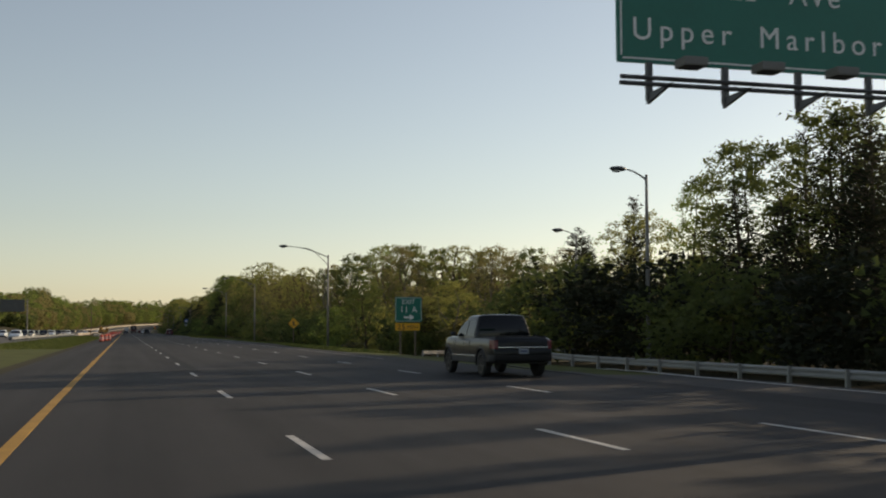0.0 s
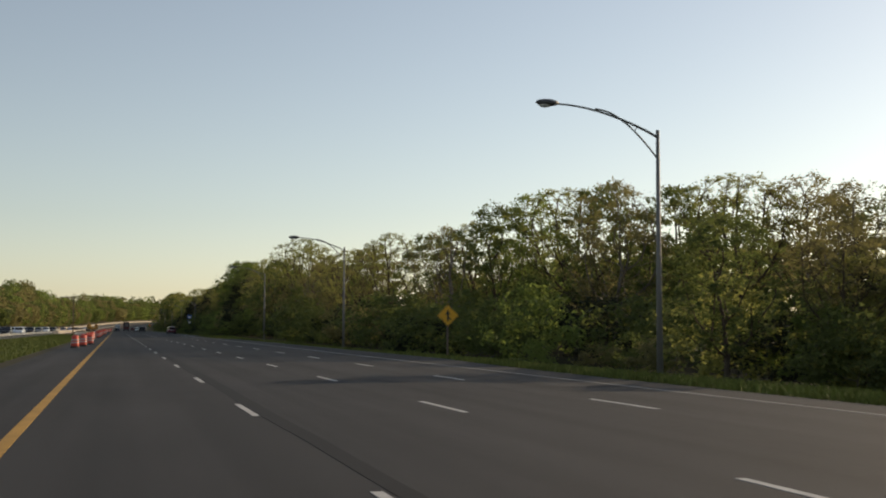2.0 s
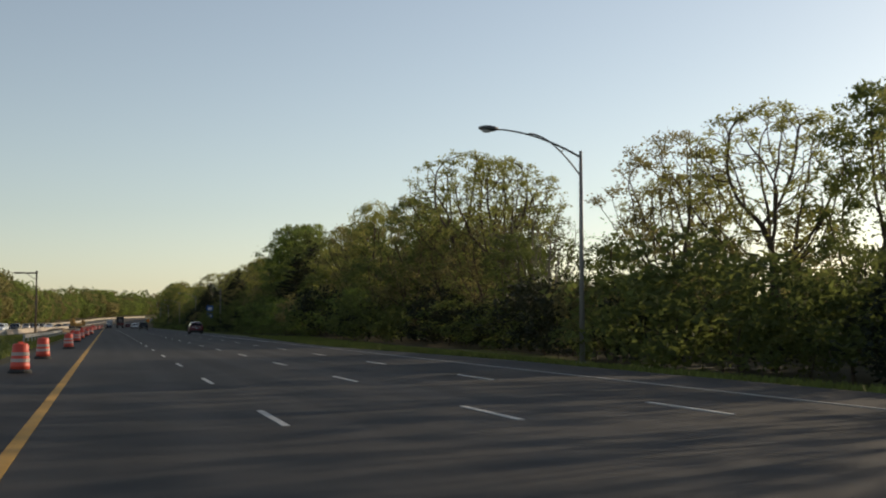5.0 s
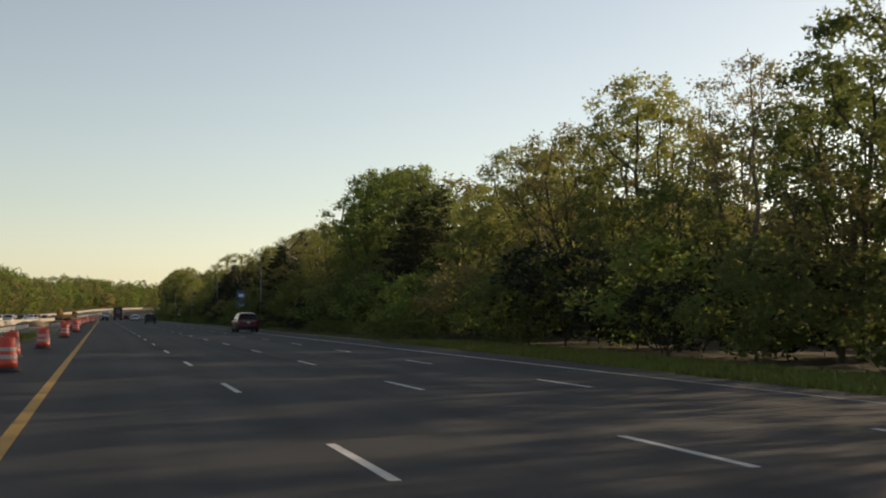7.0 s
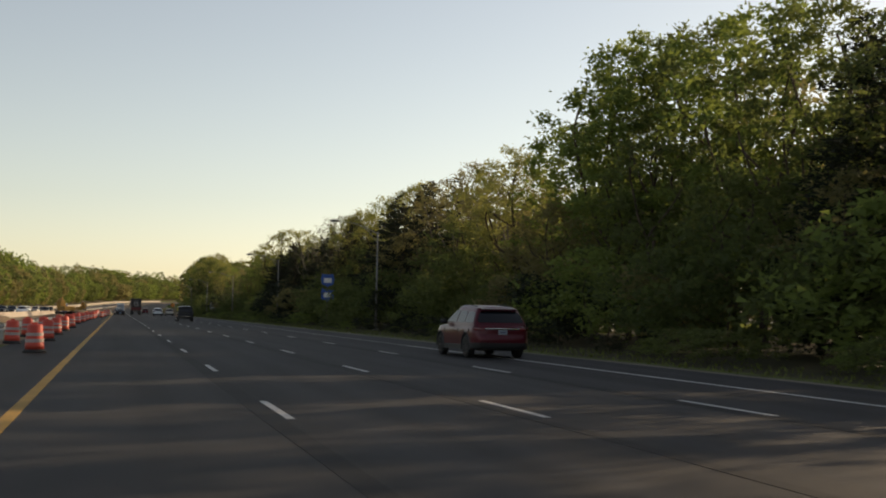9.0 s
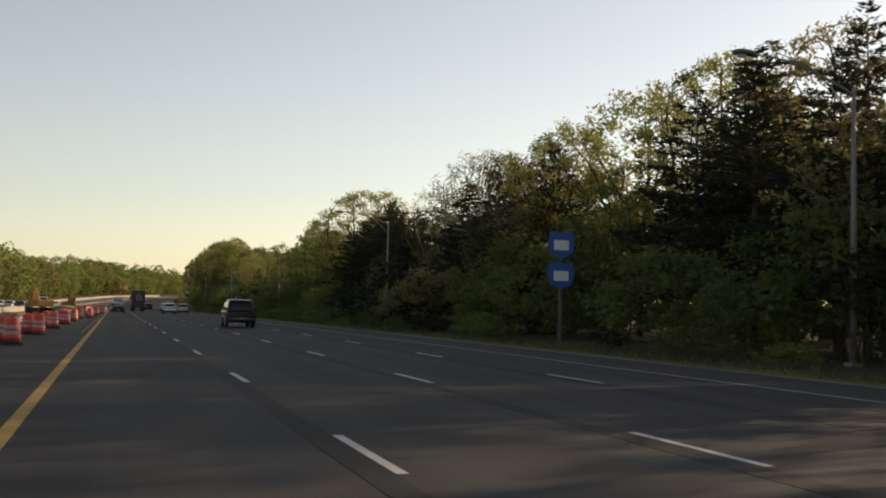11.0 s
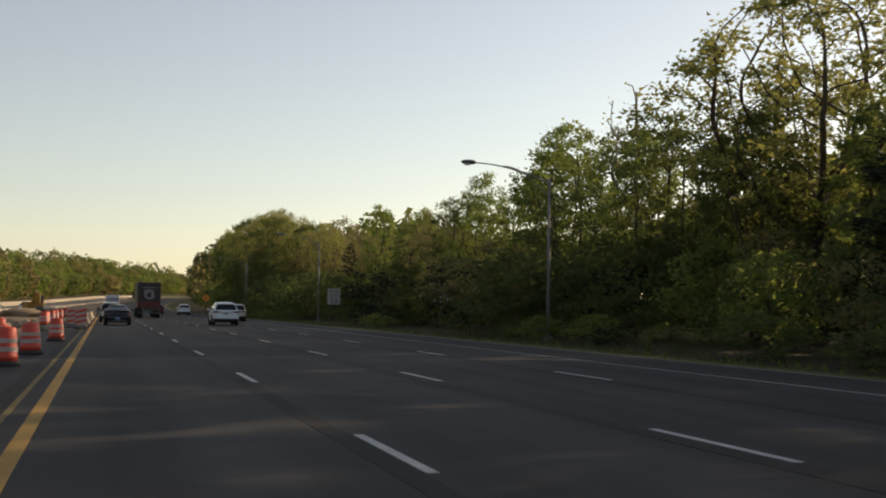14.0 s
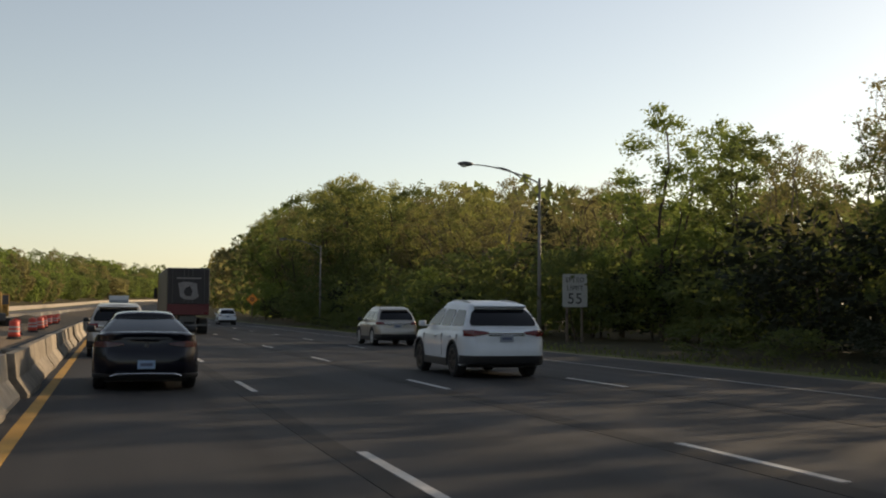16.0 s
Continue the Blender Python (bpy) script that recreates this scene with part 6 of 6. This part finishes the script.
        for k in range(2 if windows > 1 else 1):
            hy = lerp(re(0.2), fr(0.2), (k + 1) / max(windows, 2)) - 0.22 + 0.2 * k
            bm = bmesh.new(); a, b = sorted((sgn * (hw - 0.02), sgn * (hw + 0.016))); box(bm, a, b, hy, hy + 0.2, belt - 0.19, belt - 0.155, 0.008)
            part("door_handle", bm, CHROME if chrome else body_mat, c)
        for dy in (fr(0.0) - 0.02, lerp(re(0.3), fr(0.3), 0.52), re(0.0) + 0.35)[: 3 if windows > 1 else 2]:
            bm = bmesh.new(); a, b = sorted((sgn * (hw - 0.03), sgn * (hw + 0.001))); box(bm, a, b, dy - 0.005, dy + 0.005, clear + 0.2, belt - 0.12)
            part("door_gap", bm, TRIM, c)
        if chrome:
            bm = bmesh.new(); a, b = sorted((sgn * (hw - 0.02), sgn * (hw + 0.018))); box(bm, a, b, ya + ar + 0.08, yb - ar - 0.08, trim_z, trim_z + 0.05, 0.008)
            part("side_strip", bm, CHROME, c, "chrome side strip")
        bm = bmesh.new(); a, b = sorted((sgn * (hw - 0.1), sgn * (hw + 0.004))); box(bm, a, b, ya + ar - 0.01, yb - ar + 0.01, clear - 0.03, clear + (0.15 if cladding else 0.08), 0.02)
        part("sill", bm, TRIM, c)
        if rails:
            x = sgn * (wt - 0.13)
            bm = bmesh.new(); tube(bm, [(x, y1 + 0.3, z1 + 0.07 - roof_drop), (x, y1 + 0.45, z1 + 0.11 - roof_drop * 0.9), (x, lerp(y1, y2, 0.5), z1 + 0.125 - roof_drop * 0.4), (x, y2 - 0.55, z1 + 0.11), (x, y2 - 0.35, z1 + 0.07)], [0.018] * 5, 6)
            part("roof_rail", bm, SILVER if body_mat in (WHITE, SILVER) else TRIM, c)
    back_y = -hl - 0.035 + rear_in(plate_z + 0.08)
    bm = bmesh.new(); box(bm, -0.155, 0.155, back_y - 0.02, back_y + 0.05, plate_z, plate_z + 0.155, 0.006)
    pl = part("number_plate", bm, plate_mat or PLATE, c)
    bm = bmesh.new(); box(bm, -0.11, 0.11, back_y - 0.024, back_y - 0.018, plate_z + 0.05, plate_z + 0.105)
    part("plate_bar", bm, PLATE_BAR, pl)
    if kind.startswith("sedan"):
        z, up = 0.93, 0.035
        y = -hl - 0.035 + rear_in(z)
        bm = bmesh.new()
        skin(bm, [[(q / 4 * 0.66, y + dy + 0.10 * (q / 4) ** 2, z + dz) for q in range(-4, 5)] for dy, dz in ((0.02, -0.03), (-0.016, 0.0), (-0.012, up), (0.05, up + 0.012), (0.2, up - 0.015))])
        soft_part("boot_lip", bm, body_mat, c)
        y = -hl - 0.035 + rear_in(0.82)
        bm = bmesh.new()
        bmesh.ops.create_cone(bm, cap_ends=True, segments=20, radius1=0.045, radius2=0.04, depth=0.02, matrix=Matrix.Translation((0, y - 0.004, 0.82)) @ pose(0, 0, 0, 90, 0, 0))
        part("badge", bm, STEEL, c, "small steel grey badge")
    if cladding:
        z = plate_z + 0.175
        y = -hl - 0.035 + rear_in(z)
        bm = bmesh.new()
        skin(bm, [[(q / 4 * lx0, y + dy + 0.035 * (q / 4 * lx0 / hw) ** 2, z + dz) for q in range(-4, 5)] for dy, dz in ((0.03, -0.004), (-0.014, 0.0), (-0.018, 0.018), (-0.014, 0.034), (0.03, 0.038))])
        soft_part("tailgate_strip", bm, CHROME, c, "thin bright strip above the plate")
    if bed is None and not kind.startswith("sedan"):
        bm = bmesh.new()
        w = wt - 0.09
        skin(bm, [[(q / 4 * w, y1 + dy + 0.05 * (q / 4) ** 2, z1 + dz - roof_drop) for q in range(-4, 5)] for dy, dz in ((0.05, -0.03), (-0.10, 0.0), (-0.15, 0.02), (-0.14, 0.045), (0.05, 0.075), (0.25, 0.092))])
        soft_part("spoiler", bm, body_mat, c)
        bm = bmesh.new(); by = -hl - 0.03 + rear_in(belt - 0.12); box(bm, -0.42, 0.42, by - 0.015, by + 0.05, belt - 0.15, belt - 0.115, 0.008)
        part("badge_strip", bm, CHROME if body_mat in (WHITE, SILVER) else TRIM, c)
    return c


def on_road(x, y, turn=0.0):
    return Matrix.Translation(spot(x, y, 0.004)) @ pose(0, 0, 0, 0, 0, turn)


# pick-up in the exit lane, front half level with the driver's view
car("pickup_truck", "dark charcoal crew cab pickup truck with chrome trim", "pickup truck", on_road(11.75, 35.2), GREY, 5.85, 2.02, 1.95, 1.22, 0.44, 0.41, (-1.75, 1.95), (1.17, 1.5, 1.24), (-1.12, -0.98, 0.5, 1.42),
    tumble=0.17, windows=2, chrome=True, trim_z=0.60, plate_z=0.72, bed=-1.1, lamp=(0.80, 0.99, 0.86, 1.14), tail=1.22, cladding=True, glass=(0.12, 0.88), round_rear=0.09, arch_mat=GREY, spokes=6, rim=DARK_RIM)
car("hatchback_car", "small silver car braking on the exit ramp", "car", on_road(21.0, 63.0, -14), SILVER, 4.3, 1.80, 1.60, 1.0, 0.24, 0.33, (-1.3, 1.3), (0.86, 1.0, 0.99), (-2.02, -1.6, 0.30, 1.2), windows=2, brake=True, lamp=(0.72, 0.88, 0.92, 1.05), plate_z=0.66, cladding=True, roof_drop=0.04)
# red SUV in the outer lane
car("suv", "dark red five door SUV with black wheels", "car", on_road(12.35, 340.3, 0.5), RED, 5.05, 2.0, 1.80, 1.10, 0.28, 0.39, (-1.5, 1.52), (0.99, 1.25, 1.09), (-2.36, -2.02, 0.30, 1.30), tumble=0.22, windows=3, rails=True, lamp=(0.62, 0.99, 0.92, 1.03), plate_z=0.80, rim=DARK_RIM, cladding=True, glass=(0.22, 0.88), round_rear=0.2, roof_drop=0.07)
# big black SUV
big_suv = car("suv", "large black SUV with chrome wheels and side strips", "car", on_road(7.95, 447.7), BLACK, 5.1, 2.0, 1.91, 1.16, 0.36, 0.40, (-1.48, 1.50), (1.06, 1.22, 1.15), (-2.40, -2.20, 0.30, 1.25), tumble=0.17, windows=3, rails=True, chrome=True, trim_z=0.68, plate_z=0.50, lamp=(0.86, 1.0, 0.84, 1.12), spokes=6, lens=SMOKED, glass=(0.14, 0.9), round_rear=0.13, roof_drop=0.02)
bm = bmesh.new()
box(bm, -0.92, 0.92, -2.70, -2.52, 0.46, 0.62, 0.03)
part("step_bumper", bm, TRIM, big_suv, "dark grey step bumper")
bm = bmesh.new()
box(bm, -0.62, 0.62, -2.705, -2.69, 0.575, 0.605, 0.005)
part("bumper_strip", bm, CHROME, big_suv, "thin chrome strip on the bumper")
bm = bmesh.new()
tube(bm, [(-0.02, -2.665, 0.78), (-0.02, -2.685, 0.80), (0.02, -2.685, 0.80), (0.02, -2.665, 0.78)], [0.012] * 4, 6)
part("tailgate_latch", bm, TRIM, big_suv)
# white, and the silver one ahead of it
car("suv", "white mid size SUV with red tail lamps", "car", on_road(8.12, 553.9), WHITE, 4.88, 1.93, 1.74, 1.08, 0.26, 0.375, (-1.42, 1.42), (0.96, 1.15, 1.06), (-2.28, -1.88, 0.28, 1.28), tumble=0.22, windows=3, rails=True, lamp=(0.42, 0.96, 0.92, 1.07), wedge=0.35, plate_z=0.80, rim=DARK_RIM, cladding=True, glass=(0.20, 0.88), round_rear=0.22, roof_drop=0.06)
SMALL = (4.6, 1.85, 1.68, 1.03, 0.25, 0.36, (-1.32, 1.32), (0.93, 1.1, 1.02), (-2.14, -1.74, 0.28, 1.2))
car("suv", "champagne silver compact SUV with dark cladding", "car", on_road(11.5, 577.3), SILVER, *SMALL, tumble=0.2, windows=3, rails=True, lamp=(0.6, 0.92, 0.90, 1.02), plate_z=0.76, cladding=True, glass=(0.2, 0.88), round_rear=0.2, roof_drop=0.05)
# dark saloon ahead in the inner lane
sedan = car("sedan_car", "dark navy four door sedan with a pale plate", "car", on_road(0.35, 551.3), NAVY, 4.85, 1.86, 1.44, 0.97, 0.19, 0.34, (-1.42, 1.42), (0.82, 0.95, 0.95), (-1.95, -0.95, 0.05, 1.15), tumble=0.30, windows=2, tail=1.05, lamp=(0.40, 0.93, 0.78, 0.895), wedge=0.4, lens=SMOKED, plate_z=0.40, rim=DARK_RIM, plate_mat=BLUE_PLATE, glass=(0.16, 0.93), round_rear=0.26, roof_drop=0.03, boot=0.12)
bm = bmesh.new()
tube(bm, [(-0.62, -2.40, 0.27), (-0.5, -2.455, 0.31), (0.0, -2.475, 0.32), (0.5, -2.455, 0.31), (0.62, -2.40, 0.27)], [0.014] * 5, 6)
part("bumper_strip", bm, CHROME, sedan, "thin chrome strip under the bumper")
car("suv", "silver SUV driving ahead of the dark sedan", "car", on_road(-0.05, 566.5), SILVER, *SMALL, tumble=0.2, windows=3, rails=True, lamp=(0.6, 0.92, 0.90, 1.04), plate_z=0.76, cladding=True, glass=(0.2, 0.88), round_rear=0.2, roof_drop=0.05)
car("suv", "small white SUV far ahead on the motorway", "car", on_road(11.3, 649), WHITE, *SMALL, tumble=0.2, windows=3, rails=True, lamp=(0.6, 0.92, 0.90, 1.02), plate_z=0.76, cladding=True, glass=(0.2, 0.88), round_rear=0.2, roof_drop=0.05)
car("suv", "dark red car beside the lorry far ahead", "car", on_road(7.9, 662), RED, *SMALL, tumble=0.2, windows=3, rails=True, lamp=(0.6, 0.92, 0.90, 1.02), plate_z=0.76, glass=(0.2, 0.88), round_rear=0.2, roof_drop=0.05)

# articulated lorry
LORRY_DARK = material("dark_trailer_panel", (0.022, 0.018, 0.02), 0.5, vary=0.25, grain=4, coarse=0.8)
LORRY_RED = material("dark_red_trailer_panel", (0.10, 0.012, 0.015), 0.5, vary=0.25, grain=4, coarse=0.8)
TRAILER_SIDE = material("grey_trailer_side", (0.075, 0.075, 0.065), 0.5, vary=0.2, grain=4, coarse=0.6)
PRINT = material("pale_print", (0.20, 0.19, 0.19), 0.5, vary=0.25, grain=5, coarse=2.0)
lorry = thing("articulated_lorry", on_road(4.25, 605.6), "dark box trailer lorry with a pale picture on its doors", "lorry")
bm = bmesh.new(); box(bm, -1.28, 1.28, -6.6, 6.6, 1.15, 4.05, 0.05)
part("trailer_box", bm, TRAILER_SIDE, lorry)
for sgn in (-1, 1):
    bm = bmesh.new(); a, b = sorted((sgn * 0.01, sgn * 1.22)); box(bm, a, b, -6.65, -6.58, 1.85, 3.98, 0.015)
    door = part("rear_door", bm, LORRY_DARK, lorry)
    for x in (0.25, 0.95):
        bm = bmesh.new(); tube(bm, [(sgn * x, -6.68, 1.9), (sgn * x, -6.68, 3.92)], [0.018, 0.018], 6)
        part("lock_rod", bm, STEEL, door)
    bm = bmesh.new(); a, b = sorted((sgn * 0.95, sgn * 1.2)); box(bm, a, b, -6.66, -6.58, 1.2, 1.34, 0.01)
    part("tail_lamp", bm, TAIL, lorry, "red tail lamp")
bm = bmesh.new(); box(bm, -1.25, 1.25, -6.64, -6.57, 1.18, 1.84, 0.015)
part("lower_panel", bm, LORRY_RED, lorry, "dark red lower panel")
bm = bmesh.new(); shape(bm, [(-0.5, 2.3), (-0.2, 2.12), (0.3, 2.1), (0.62, 2.3), (0.55, 2.6), (0.5, 3.1), (0.1, 3.18), (-0.35, 3.2), (-0.62, 3.1), (-0.55, 2.7)], -6.70)
part("picture", bm, PRINT, lorry, "pale printed shape on the doors")
bm = bmesh.new(); shape(bm, [(-0.2, 2.35), (0.15, 2.3), (0.25, 2.6), (0.1, 2.95), (-0.15, 2.85), (-0.28, 2.6)], -6.706)
part("picture", bm, LORRY_DARK, lorry)
bm = bmesh.new(); shape(bm, [(-0.7, 3.38), (0.75, 3.38), (0.75, 3.46), (-0.7, 3.46)], -6.70)
part("worn_letter", bm, PRINT, lorry)
bm = bmesh.new(); box(bm, -1.2, 1.2, -6.5, -6.35, 0.5, 0.62, 0.01)
part("underrun_bar", bm, STEEL, lorry)
for y in (-5.6, -4.3, 5.2, 8.2):
    for sgn in (-1, 1):
        bm = bmesh.new(); lathe(bm, [(0.2, -0.26), (0.48, -0.27), (0.51, -0.22), (0.51, 0.22), (0.48, 0.27), (0.2, 0.26)], 20)
        bmesh.ops.transform(bm, matrix=Matrix.Translation((sgn * 0.96, y, 0.51)) @ pose(0, 0, 0, 0, 90, 0), verts=bm.verts)
        part("tyre", bm, RUBBER, lorry)
bm = bmesh.new(); box(bm, -0.5, 0.5, -6.4, 8.6, 0.75, 1.15, 0.02)
part("chassis", bm, STEEL, lorry)
bm = bmesh.new(); box(bm, -1.22, 1.22, 7.1, 9.4, 0.9, 3.75, 0.2)
part("cab", bm, LORRY_RED, lorry)
for sgn in (-1, 1):
    bm = bmesh.new(); a, b = sorted((sgn * 1.25, sgn * 1.5)); box(bm, a, b, 8.9, 9.05, 2.3, 3.1, 0.03)
    part("mirror", bm, TRIM, lorry)
# white box van further on
van = thing("box_van", on_road(0.6, 668), "white box van with a dark rear far ahead", "van")
bm = bmesh.new(); box(bm, -1.1, 1.1, -3.0, 2.0, 0.75, 3.1, 0.04)
part("cargo_box", bm, WHITE, van)
bm = bmesh.new(); box(bm, -1.0, 1.0, -3.04, -2.98, 0.85, 2.6, 0.02)
part("shutter_door", bm, PLATE, van)
bm = bmesh.new(); box(bm, -0.95, 0.95, 2.0, 3.6, 0.55, 2.2, 0.2)
part("cab", bm, WHITE, van)
bm = bmesh.new(); box(bm, -0.5, 0.5, -2.9, 3.2, 0.45, 0.78)
part("chassis", bm, STEEL, van)
for y in (-1.9, 2.7):
    for sgn in (-1, 1):
        bm = bmesh.new(); lathe(bm, [(0.15, -0.14), (0.36, -0.15), (0.38, -0.1), (0.38, 0.1), (0.36, 0.15), (0.15, 0.14)], 18)
        bmesh.ops.transform(bm, matrix=Matrix.Translation((sgn * 0.88, y, 0.38)) @ pose(0, 0, 0, 0, 90, 0), verts=bm.verts)
        part("tyre", bm, RUBBER, van)

# queue on the opposite carriageway, seen beyond the median
queue = [car("car", l, "car", Matrix.Translation(spot(-16.5, y, 0.004)) @ pose(0, 0, 0, 0, 0, 180), mat, 4.6, 1.85, 1.6, 1.0, 0.24, 0.34, (-1.35, 1.35), (0.88, 1.05, 0.99), (-2.05, -1.6, 0.2, 1.2), windows=2, lamp=(0.6, 0.9, 0.86, 1.0), plate_z=0.7, group="cars on the opposite carriageway")
         for y, mat, l in ((190, WHITE, "white car facing this way on the opposite lanes"), (203, GREY, "dark grey car facing this way on the opposite lanes"), (217, SILVER, "silver car facing this way on the opposite lanes"))]
rq = random.Random(12)
for k in range(34):
    x = (-16.6, -20.3, -24.0)[k % 3]
    copy_thing(queue[rq.randrange(3)], Matrix.Translation(spot(x, (230 + 8.5 * k if k < 18 else 22 * k - 8) + rq.uniform(-2, 2), 0.004)) @ pose(0, 0, 0, 0, 0, 180))
